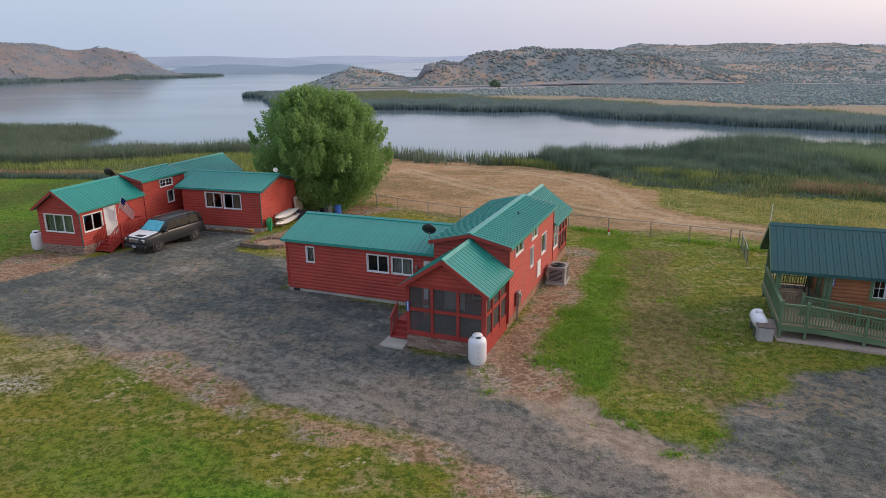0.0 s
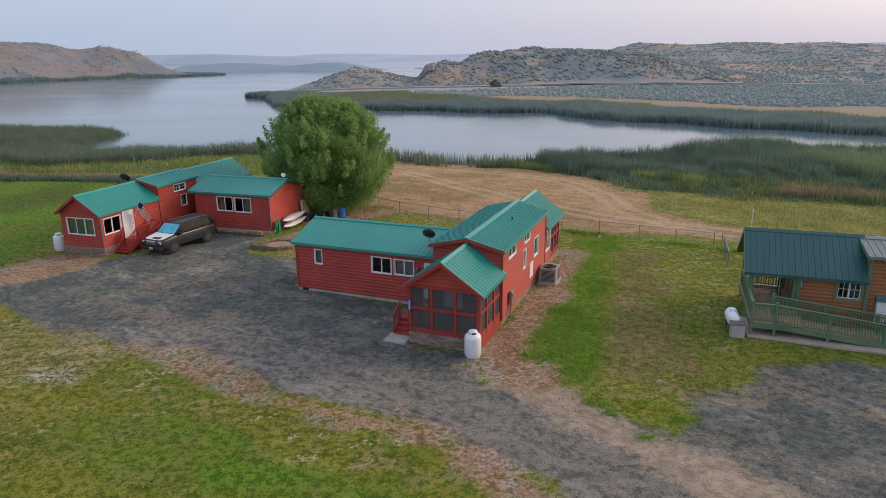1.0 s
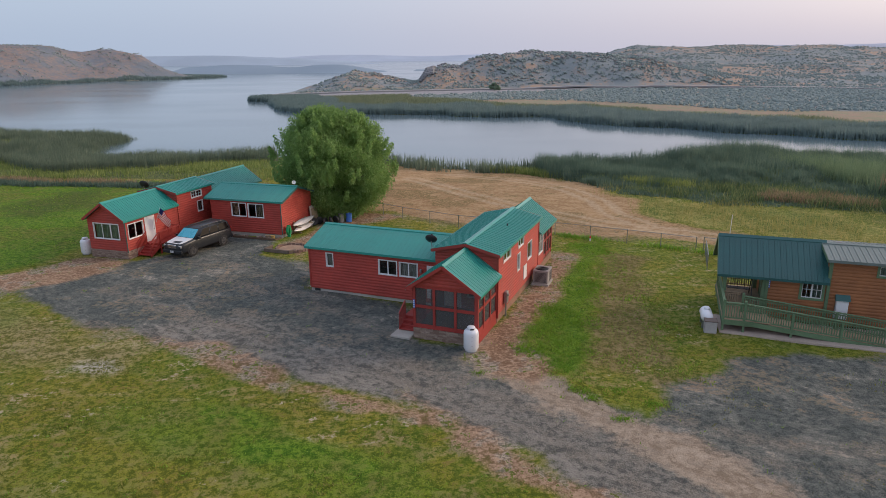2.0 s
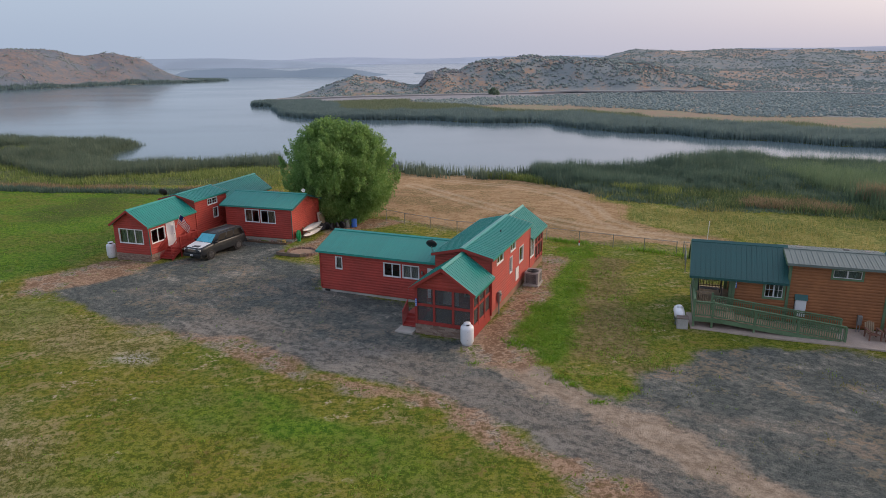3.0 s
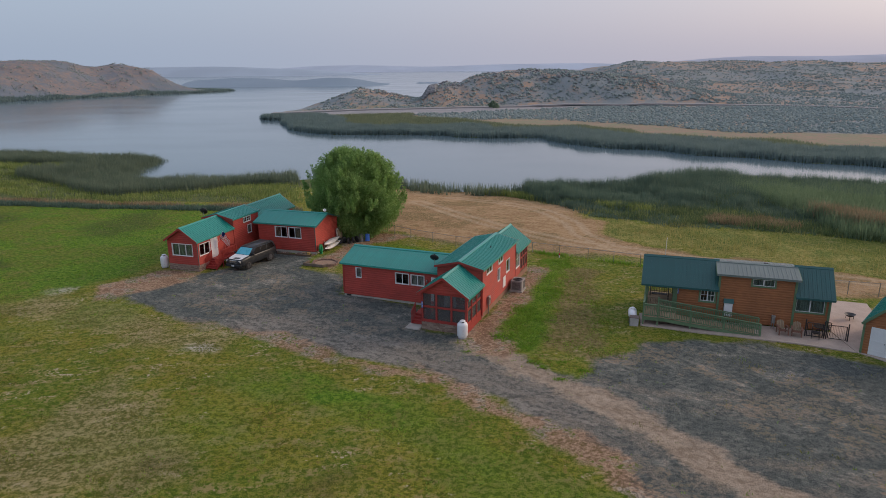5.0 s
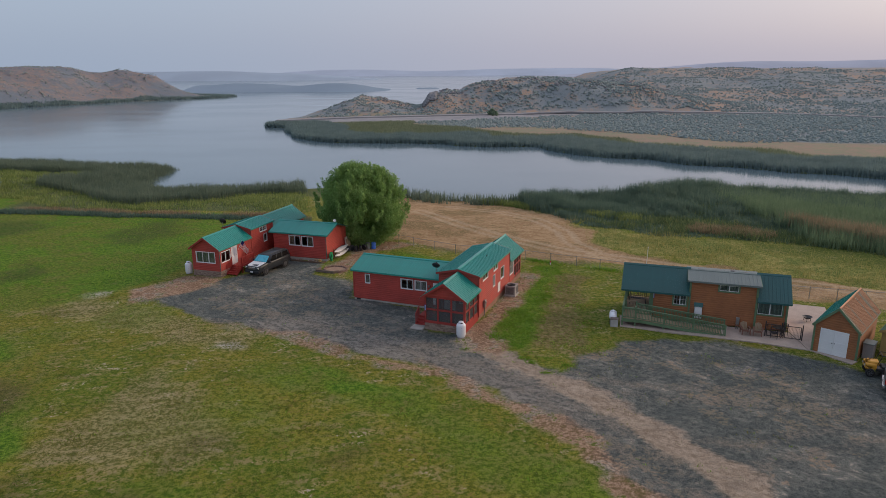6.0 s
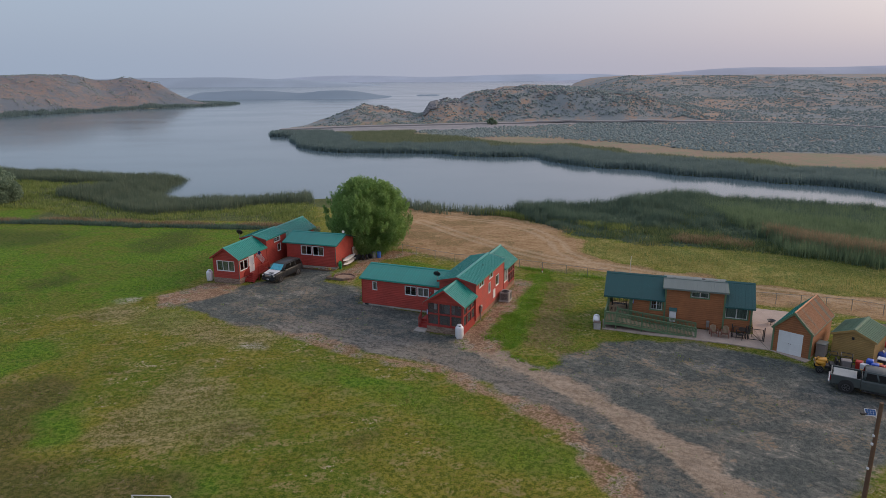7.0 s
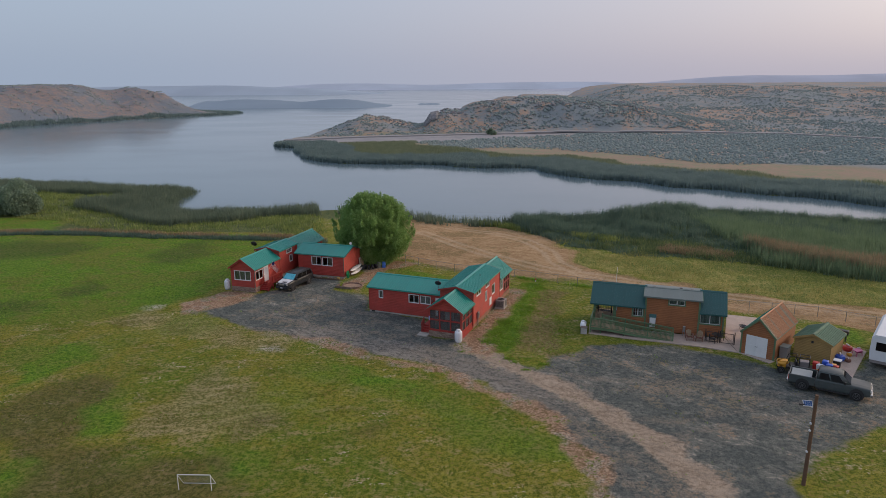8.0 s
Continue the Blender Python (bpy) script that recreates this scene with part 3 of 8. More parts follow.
    soil = m.mix(m.ramp(both(both(fine, mid), tuft, 0.6), 0.44, 0.56), (0.200, 0.120, 0.072), (0.440, 0.300, 0.200))
    soil = m.mix(m.ramp(both(mid, patch), 0.50, 0.56, 0.0, 0.8), soil, m.mix(m.ramp(tuft, 0.44, 0.56), (0.185, 0.165, 0.135), (0.470, 0.400, 0.320)))
    soil = m.mix(m.ramp(m.math("MULTIPLY", m.ramp(mid, 0.50, 0.58), m.ramp(both(tuft, fine), 0.49, 0.55)), 0.3, 0.8), soil, (0.120, 0.140, 0.028))
    c = m.mix(layer("soil", 0.3, 2.0), c, soil)
    # sage slopes with dry grass and dark basalt, haze greyed into the colours
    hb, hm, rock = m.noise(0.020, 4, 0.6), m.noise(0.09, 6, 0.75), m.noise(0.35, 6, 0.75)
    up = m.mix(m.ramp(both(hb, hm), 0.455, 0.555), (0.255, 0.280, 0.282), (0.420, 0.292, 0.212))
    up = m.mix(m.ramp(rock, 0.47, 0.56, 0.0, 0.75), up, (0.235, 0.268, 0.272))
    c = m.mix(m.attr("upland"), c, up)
    # western hill, its scrub and soil colours blued with distance haze
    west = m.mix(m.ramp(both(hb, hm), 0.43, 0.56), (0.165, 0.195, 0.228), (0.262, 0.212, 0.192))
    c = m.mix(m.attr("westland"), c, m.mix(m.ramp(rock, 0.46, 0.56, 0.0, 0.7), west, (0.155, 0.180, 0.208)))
    c = m.mix(m.attr("farflat"), c, m.mix(m.ramp(both(hm, mid), 0.42, 0.58), (0.345, 0.250, 0.188), (0.265, 0.262, 0.170)))
    c = m.mix(m.attr("lot"), c, m.mix(m.ramp(hm, 0.4, 0.6), (0.285, 0.280, 0.290), (0.350, 0.335, 0.335)))
    m.bump(both(both(fine, tuft), grit, 0.5), 1.0, 0.12)
    return m.done(c, 0.95, Specular_IOR_Level=0.15)


ground_data = grid_mesh("ground", gx, gy, GZ + 0.035 * rough(GX, GY, 1.9, 0.3) * smooth(300, 80, np.hypot(GX, GY)) - 0.03)
for key, value in layers.items():
    ground_data.attributes.new(key, "FLOAT", "POINT").data.foreach_set("value", value.astype(np.float32).ravel())
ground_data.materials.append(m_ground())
ground = tagged(new("ground", ground_data), "grassy ground with dark gravel drive, mown hay field and sage hills beyond the lake", "ground", kind="structure")


def m_water():
    m = Nodes("lake_water")
    w = m.noise(0.9, 4, 0.6, (1, 2.2, 1))
    calm = m.noise(0.012, 3, 0.6, (1, 2.0, 1))
    m.bump(w, 0.02, 0.02)
    return m.done((0.118, 0.175, 0.205), m.ramp(calm, 0.35, 0.65, 0.10, 0.15), 0.0, IOR=1.42)


wb = bmesh.new()
wv = [wb.verts.new(p) for p in ((-4300, 0, WATER), (4300, 0, WATER), (4300, 4300, WATER), (-4300, 4300, WATER))]
wb.faces.new(wv)
tagged(mesh_object("water", wb, m_water()), "calm grey-blue lake reflecting the hazy sky", "lake", kind="structure")


# ---- far ridges beyond the lake, smoke haze put into their colour ----
# haze-pale ridge colour, also emitted so the ridges glow faintly
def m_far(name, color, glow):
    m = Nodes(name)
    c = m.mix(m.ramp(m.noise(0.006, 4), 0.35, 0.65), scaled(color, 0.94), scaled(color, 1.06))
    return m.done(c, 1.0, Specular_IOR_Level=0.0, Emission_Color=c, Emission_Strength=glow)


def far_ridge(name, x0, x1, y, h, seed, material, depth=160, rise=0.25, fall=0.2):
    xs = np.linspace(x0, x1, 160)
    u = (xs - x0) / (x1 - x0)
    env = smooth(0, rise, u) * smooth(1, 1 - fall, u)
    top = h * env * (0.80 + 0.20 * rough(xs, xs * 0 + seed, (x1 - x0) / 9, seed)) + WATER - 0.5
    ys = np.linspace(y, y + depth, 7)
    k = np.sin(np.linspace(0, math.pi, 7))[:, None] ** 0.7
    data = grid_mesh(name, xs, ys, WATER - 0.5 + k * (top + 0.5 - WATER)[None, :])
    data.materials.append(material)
    return tagged(new(name, data), "low far ridge painted pale haze blue beyond the lake", "hills", kind="structure")


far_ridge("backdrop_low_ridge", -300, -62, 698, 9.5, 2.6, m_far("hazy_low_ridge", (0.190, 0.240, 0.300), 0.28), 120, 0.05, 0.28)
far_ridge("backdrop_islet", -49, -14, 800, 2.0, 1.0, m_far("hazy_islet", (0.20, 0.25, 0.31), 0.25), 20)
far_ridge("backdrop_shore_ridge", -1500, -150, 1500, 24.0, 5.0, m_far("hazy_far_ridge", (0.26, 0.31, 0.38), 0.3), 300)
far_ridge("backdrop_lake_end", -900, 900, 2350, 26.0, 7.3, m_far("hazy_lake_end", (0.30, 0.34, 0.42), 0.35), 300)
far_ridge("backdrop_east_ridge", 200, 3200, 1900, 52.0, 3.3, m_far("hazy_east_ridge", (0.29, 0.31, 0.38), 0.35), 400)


# ---- building kit ----
def wall_frame(p0, p1):
    """Pose with x along the wall, y into the house, z up."""
    p0, p1 = Vector((*p0, 0)), Vector((*p1, 0))
    d = (p1 - p0).normalized()
    m = Matrix.Identity(4)
    m.col[0][:3], m.col[1][:3], m.col[2][:3], m.col[3][:3] = d, (-d.y, d.x, 0), (0, 0, 1), p0
    return m


def log_wall(name, house, p0, p1, z0, top, material, openings=(), course=0.19, bulge=0.028, thick=0.12):
    """A wall of rounded log courses with real openings; top: eave height, or (eave, ridge) for a gable."""
    fr = wall_frame(p0, p1)
    length = (Vector(p1) - Vector(p0)).length
    eave, ridge = top if isinstance(top, tuple) else (top, top)

    def span(z):
        if z <= eave or ridge <= eave:
            return 0.0, length
        k = (z - eave) / (ridge - eave) * length / 2
        return k, length - k
    zs = {z0, eave, ridge}
    k = z0
    while k < ridge:
        zs |= {min(k + course * f, ridge) for f in (0.0, 0.12, 0.5, 0.88)}
        k += course
    for o in openings:
        zs |= {o[2], o[3]}
    zs = sorted(z for z in zs if z0 <= z <= ridge)

    def out(z):
        t = ((z - z0) % course) / course
        return -bulge * max(0.0, 1 - (2 * t - 1) ** 2) ** 0.5
    bm = bmesh.new()
    for a, b in zip(zs, zs[1:]):
        if b - a < 1e-4:
            continue
        (a0, a1), (b0, b1) = span(a), span(b)
        cuts = sorted((o[0], o[1]) for o in openings if o[2] < (a + b) / 2 < o[3])
        runs, s, sb = [], a0, b0
        for c0, c1 in cuts:
            if c0 > s:
                runs.append((s, c0, sb, c0))
            s = sb = c1
        runs.append((s, a1, sb, b1))
        for l0, r0, l1, r1 in runs:
            if r0 - l0 < 1e-3:
                continue
            da, db = out(a + 1e-5), out(b - 1e-5)
            for ya, yb in ((da, db), (thick, thick)):
                bm.faces.new([bm.verts.new(fr @ Vector(p)) for p in ((l0, ya, a), (r0, ya, a), (r1, yb, b), (l1, yb, b))])
    bmesh.ops.remove_doubles(bm, verts=bm.verts, dist=1e-4)
    return part(name, bm, material, house), fr


def roof_slope(house, a, b, r, material, width=0.30, name="roof"):
    """One slope: boarding with separate ribbed metal panels. a, b: eave ends; r: ridge end above a."""
    a, b, r = Vector(a), Vector(b), Vector(r)
    along, up = b - a, r - a
    n = max(2, round(along.length / width))
    w, ln = along.length / n, up.length
    ez = along.cross(up).normalized()
    if ez.z < 0:
        ez = -ez
    m = Matrix.Identity(4)
    m.col[0][:3], m.col[1][:3], m.col[2][:3], m.col[3][:3] = along.normalized(), up.normalized(), ez, a
    bm = bmesh.new()
    box(bm, 0.015, along.length - 0.015, 0.015, ln - 0.015, -0.10, -0.012, m)
    roof = part(name, bm, material, house)
    bm = bmesh.new()
    box(bm, 0.0, w - 0.004, 0.0, ln, -0.008, 0.0)
    box(bm, 0.0, 0.024, 0.0, ln, 0.0, 0.026)
    box(bm, w * 0.52, w * 0.52 + 0.02, 0.0, ln, 0.0, 0.009)
    data = bpy.data.meshes.new("roof_panel")
    bm.to_mesh(data)
    bm.free()
    data.materials.append(material)
    for i in range(n):
        piece("roof_panel", data, roof, m @ Matrix.Translation((i * w, 0, 0)))
    return roof


def ridge_cap(house, a, b, d1, d2, material, wide=0.17):
    """The folded cap along a ridge; d1, d2: falls (direction down each slope)."""
    a, b = Vector(a), Vector(b)
    d1, d2 = Vector(d1).normalized() * wide, Vector(d2).normalized() * wide
    lift = Vector((0, 0, 0.045))
    bm = bmesh.new()
    v = [bm.verts.new(p + lift + o) for p in (a, b) for o in (d1, Vector((0, 0, 0.02)), d2, d2 - Vector((0, 0, 0.05)), Vector((0, 0, -0.03)), d1 - Vector((0, 0, 0.05)))]
    for i in range(6):
        bm.faces.new((v[i], v[(i + 1) % 6], v[6 + (i + 1) % 6], v[6 + i]))
    bm.faces.new(v[:6])
    bm.faces.new(v[6:])
    return part("ridge_cap", bm, material, house)


def board(name, house, a, b, w, h, material, label=""):
    bm = bmesh.new()
    bar(bm, a, b, w, h)
    return part(name, bm, material, house, label)


def gable_roof(house, axis, c, half, e0, e1, z_eave, z_ridge, material, trim, over=0.28, gable=0.28, width=0.30, second=None, skip0=False, skip1=False):
    """A two-sided roof whose ridge runs along axis ('x' or 'y') at cross place c; the eaves overhang the walls, which stand half away."""
    k = (z_ridge - z_eave) / half
    ze, o = z_eave - k * over + 0.10, half + over
    zr = z_ridge + 0.10
    s0, s1 = e0 - (0 if skip0 else gable), e1 + (0 if skip1 else gable)

    def pt(s, t, z):
        return (s, t, z) if axis == "x" else (t, s, z)
    for sign, mat in ((-1, material), (1, second or material)):
        roof_slope(house, pt(s0, c + sign * o, ze), pt(s1, c + sign * o, ze), pt(s0, c, zr), mat, width)
        board("fascia", house, pt(s0, c + sign * (o + 0.012), ze - 0.075), pt(s1, c + sign * (o + 0.012), ze - 0.075), 0.03, 0.15, mat)
        for s, sk in ((s0 - 0.014, skip0), (s1 + 0.014, skip1)):
            if not sk:
                board("rake_trim", house, pt(s, c + sign * o, ze - 0.085), pt(s, c, zr - 0.085), 0.03, 0.17, trim)
    ridge_cap(house, pt(s0, c, zr), pt(s1, c, zr), Vector(pt(0, -o, ze - zr)), Vector(pt(0, o, ze - zr)), second or material, 0.17 if second is None else 0.09)


def window(house, fr, s0, s1, z0, z1, lights=2, frame_mat=None, curtain=None, grid=False, trim=0.05, name="window", label="white-framed sliding window"):
    """A framed window set in an opening, with its panes and a curtain behind."""
    frame_mat = frame_mat or VINYL
    bm = bmesh.new()
    for x0, x1, a, b in ((s0 - trim, s1 + trim, z1, z1 + trim), (s0 - trim, s1 + trim, z0 - trim, z0), (s0 - trim, s0, z0, z1), (s1, s1 + trim, z0, z1)):
        box(bm, x0, x1, -0.055, 0.07, a, b, fr)
    win = part(name, bm, frame_mat, house, label)
    w = (s1 - s0) / lights
    for i in range(lights):
        a, b = s0 + i * w, s0 + (i + 1) * w
        y = 0.0 if i % 2 else 0.022
        bm = bmesh.new()
        for x0, x1, c, d in ((a, b, z0, z0 + 0.04), (a, b, z1 - 0.04, z1), (a, a + 0.04, z0 + 0.04, z1 - 0.04), (b - 0.04, b, z0 + 0.04, z1 - 0.04)):
            box(bm, x0, x1, y - 0.014, y + 0.014, c, d, fr)
        if grid:
            box(bm, (a + b) / 2 - 0.012, (a + b) / 2 + 0.012, y - 0.012, y + 0.012, z0 + 0.04, z1 - 0.04, fr)
            box(bm, a + 0.04, b - 0.04, y - 0.010, y + 0.010, (z0 + z1) / 2 - 0.012, (z0 + z1) / 2 + 0.012, fr)
        part("sash", bm, VINYL, win)
        bm = bmesh.new()
        box(bm, a + 0.035, b - 0.035, y - 0.003, y + 0.003, z0 + 0.035, z1 - 0.035, fr)
        pane = part("pane", bm, GLASS, win)
        pane.visible_shadow = False
    if curtain:
        mat, f0, f1 = curtain
        bm = bmesh.new()
        n = 28
        x0, x1 = s0 + (s1 - s0) * f0, s0 + (s1 - s0) * f1
        rows = [[bm.verts.new(fr @ Vector((x0 + (x1 - x0) * i / n, 0.17 + 0.03 * math.sin(i * 1.9), z))) for i in range(n + 1)] for z in (z0 - 0.05, z1 + 0.05)]
        for i in range(n):
            bm.faces.new((rows[0][i], rows[0][i + 1], rows[1][i + 1], rows[1][i]))
        part("curtain", bm, mat, win)
    return win


def door(house, fr, s0, s1, z0, z1, material=None, label="white entry door"):
    bm = bmesh.new()
    box(bm, s0, s1, -0.02, 0.03, z0, z1, fr)
    w, h = s1 - s0, z1 - z0
    for a, b in ((0.10, 0.46), (0.54, 0.90)):
        soft_box(bm, s0 + 0.14 * w, s1 - 0.14 * w, -0.032, -0.018, z0 + a * h, z0 + b * h, 0.008, 1, fr)
    d = part("door", bm, material or WHITE, house, label)
    bm = bmesh.new()
    for x0, x1, a, b in ((s0 - 0.08, s0, z0, z1 + 0.08), (s1, s1 + 0.08, z0, z1 + 0.08), (s0, s1, z1, z1 + 0.08)):
        box(bm, x0, x1, -0.05, 0.06, a, b, fr)
    part("door_frame", bm, material or WHITE, d)
    bm = bmesh.new()
    rod(bm, fr @ Vector((s1 - 0.08, -0.03, z0 + h * 0.47)), fr @ Vector((s1 - 0.08, -0.09, z0 + h * 0.47)), 0.03)
    part("handle", bm, STEEL, d)
    return d


def opening(s0, s1, z0, z1):
    return (s0, s1, z0, z1)


def stone_skirt(house, p0, p1, h, rnd):
    """A low facing of separate stacked stones."""
    fr = wall_frame(p0, p1)
    length = (Vector(p1) - Vector(p0)).length
    bm = bmesh.new()
    box(bm, 0, length, 0.02, 0.12, -0.1, h, fr)
    skirt = part("stone_skirt", bm, CONCRETE, house, "stacked brown ledge-stone skirting")
    shapes = []
    for k in range(6):
        bm = bmesh.new()
        v = box(bm, 0.006, 0.994, -0.04 - 0.012 * k, 0.025, 0.03, 0.97)
        for p in v:
            p.co.x += rnd.uniform(-0.02, 0.02)
            p.co.z += rnd.uniform(-0.05, 0.05)
        data = bpy.data.meshes.new("stone")
        bmesh.ops.recalc_face_normals(bm, faces=bm.faces)
        bm.to_mesh(data)
        bm.free()
        data.materials.append(STONE)
        shapes.append(data)
    z = -0.02
    while z < h - 0.03:
        hh = min(rnd.uniform(0.06, 0.10), h - z)
        s = 0.0
        while s < length - 0.02:
            w = min(rnd.uniform(0.16, 0.45), length - s)
            piece("stone", rnd.choice(shapes), skirt, fr @ Matrix.Translation((s, 0, z)) @ Matrix.Diagonal((w, 1, hh, 1)))
            s += w
        z += hh


def skirt_wall(house, p0, p1, h, material, name="foundation", inset=0.03):
    fr = wall_frame(p0, p1)
    bm = bmesh.new()
    box(bm, 0, (Vector(p1) - Vector(p0)).length, inset, inset + 0.15, -0.35, h, fr)
    return part(name, bm, material, house)


def floor_slab(house, x0, x1, y0, y1, z, material, name="floor"):
    bm = bmesh.new()
    box(bm, x0, x1, y0, y1, z - 0.1, z)
    return part(name, bm, material, house)


def corner_post(house, x, y, z0, z1, material, w=0.11):
    bm = bmesh.new()
    box(bm, x - w / 2, x + w / 2, y - w / 2, y + w / 2, z0, z1)
    return part("corner_board", bm, material, house)


def screen_bay(house, p0, p1, z0, z1, cols, material, mid=0.5, post=0.13, hole_mat=None):
    """An open frame of posts and rails with insect screens in two rows."""
    fr = wall_frame(p0, p1)
    length = (Vector(p1) - Vector(p0)).length
    zm = z0 + (z1 - z0) * mid
    for i in range(cols + 1):
        x = i * length / cols
        x = min(max(x, post / 2), length - post / 2)
        bm = bmesh.new()
        box(bm, x - post / 2, x + post / 2, -0.02, 0.10, z0, z1, fr)
        part("post", bm, material, house)
    for z, h in ((z0, 0.22), (zm, 0.16), (z1 - 0.14, 0.14)):
        bm = bmesh.new()
        box(bm, 0.002, length - 0.002, 0.004, 0.085, z, z + h, fr)
        part("rail", bm, material, house)
    for i in range(cols):
        for a, b in ((z0 + 0.22, zm), (zm + 0.16, z1 - 0.14)):
            bm = bmesh.new()
            box(bm, i * length / cols + post / 2, (i + 1) * length / cols - post / 2, 0.045, 0.051, a, b, fr)
            part("screen", bm, SCREEN, house)


def steps(house, fr, width, rise, run, n, material, rail=True, y_top=0.0):
    """Open stairs going down along local x from the origin, width along y."""
    for i in range(n):
        z = -(i + 1) * rise
        bm = bmesh.new()
        box(bm, i * run, (i + 1) * run + 0.03, 0, width, z - 0.04, z, fr)
        box(bm, i * run - 0.012, i * run + 0.012, 0.02, width - 0.02, z - 0.0, z + rise - 0.04, fr)
        part("step", bm, material, house)
    total = n * run
    for y in (0.0, width):
        board("stringer", house, fr @ Vector((0, y, -rise - 0.05)), fr @ Vector((total, y, -(n + 0.6) * rise + 0.02)), 0.05, 0.22, material)
    if rail:
        for y in (0.0, width):
            board("handrail", house, fr @ Vector((0, y, 0.88)), fr @ Vector((total, y, 0.88 - n * rise)), 0.07, 0.05, material)
            k = int(total / 0.13)
            for j in range(k + 1):
                x = total * j / k
                zz = -x / run * rise
                board("baluster", house, fr @ Vector((x, y, zz - rise)), fr @ Vector((x, y, zz + 0.87)), 0.035, 0.035, material)


def house_number(house, fr, s, z, material):
    """A small blue plate; its writing is plain pale bars."""
    bm = bmesh.new()
    box(bm, s - 0.06, s + 0.06, -0.05, -0.035, z - 0.24, z + 0.24, fr)
    plate = part("number_plate", bm, material, house, "small blue address plate")
    for k in range(4):
        bm = bmesh.new()
        box(bm, s - 0.03, s + 0.03, -0.056, -0.0505, z - 0.20 + k * 0.11, z - 0.13 + k * 0.11, fr)
        part("bar", bm, WHITE, plate)


BLUE = painted("blue_enamel", (0.05, 0.16, 0.55), 0.4, 0.1)
rnd = random.Random(7)


# ---- the near red cabin with its screened porch ----
HB = pose(1.31, 26.62, 0, 0, 0, -20.7)
house_b = thing("red_cabin", HB, "red log-sided cabin with green metal roof, screened porch and wing", "house")
W = 3.6
# porch
screen_bay(house_b, (-W, 0), (0, 0), 0.60, 3.0, 3, RED_TRIM, 0.48)
screen_bay(house_b, (0, 0), (0, 3.45), 0.60, 3.0, 3, RED_TRIM, 0.48)
log_wall("gable", house_b, (-W, 0.0), (0, 0.0), 3.0, (3.06, 4.22), RED)
log_wall("wall", house_b, (-W, 3.45), (-W, 2.5), 0.5, 3.0, RED)
log_wall("wall", house_b, (-W, 1.5), (-W, 0.0), 0.5, 3.0, RED)
stone_skirt(house_b, (-W, 0.03), (0.02, 0.03), 0.58, rnd)
skirt_wall(house_b, (0, 0), (0, 3.45), 0.60, RED_TRIM, inset=0.0)
floor_slab(house_b, -W + 0.01, -0.01, 0.14, 3.45, 0.62, FLOORING)
gable_roof(house_b, "y", -W / 2, W / 2, 0, 3.43, 3.0, 4.22, TEAL, RED_TRIM, skip1=True, gable=0.32)
# main body with raised roof
fr = wall_frame((0.05, 3.45), (0.05, 12.9))
wins = [(1.05, 2.45, 3.30, 3.80), (4.2, 5.4, 3.30, 3.80), (4.05, 4.6, 1.86, 2.92), (6.5, 7.5, 1.88, 2.98)]
log_wall("wall", house_b, (0.05, 3.45), (0.05, 12.9), 0.42, 4.02, RED, [opening(*w) for w in wins])
for w in wins[:2]:
    window(house_b, fr, *w, lights=2, grid=False, label="small white loft window")
for w in wins[2:]:
    window(house_b, fr, *w, lights=1, curtain=(CURTAIN, 0, 0.5), label="white-framed tall window")
log_wall("wall", house_b, (-3.68, 3.45), (0.05, 3.45), 0.42, (4.02, 4.42), RED, [opening(0.6, 1.5, 0.66, 2.7), opening(2.0, 3.2, 1.4, 2.5)])
frf = wall_frame((-3.68, 3.45), (0.05, 3.45))
door(house_b, frf, 0.6, 1.5, 0.66, 2.7)
window(house_b, frf, 2.0, 3.2, 1.4, 2.5, 2, curtain=(CURTAIN, 0, 0.4))
log_wall("wall", house_b, (-3.68, 12.9), (-3.68, 3.45), 0.42, 4.02, RED)
log_wall("wall", house_b, (0.05, 12.9), (-3.68, 12.9), 0.42, (4.02, 4.42), RED)
skirt_wall(house_b, (0.05, 3.45), (0.05, 17.4), 0.42, painted("brown_skirting", (0.27, 0.15, 0.10), 0.8, 0.3), "skirting")
floor_slab(house_b, -3.55, -0.08, 3.6, 12.8, 0.6, FLOORING)
gable_roof(house_b, "y", -1.815, 1.865, 3.45, 12.9, 4.03, 4.47, TEAL, RED_TRIM, over=0.18, gable=0.24)
# rear part
log_wall("wall", house_b, (0.0, 12.9), (0.0, 14.75), 0.42, 3.0, RED, [opening(0.25, 1.55, 1.30, 2.84)])
window(house_b, wall_frame((0.0, 12.9), (0.0, 14.75)), 0.25, 1.55, 1.30, 2.84, 2, grid=True, label="tall white gridded double window")
screen_bay(house_b, (0, 14.75), (0, 17.4), 0.55, 3.0, 3, RED_TRIM, 0.48)
log_wall("wall", house_b, (-W, 17.4), (-W, 12.9), 0.42, 3.0, RED)
log_wall("wall", house_b, (0, 17.4), (-W, 17.4), 0.42, (3.0, 4.25), RED)
floor_slab(house_b, -W, -0.02, 12.95, 17.3, 0.58, FLOORING)
gable_roof(house_b, "y", -W / 2, W / 2, 12.95, 17.4, 3.0, 4.28, TEAL, RED_TRIM, skip0=True, gable=0.3)
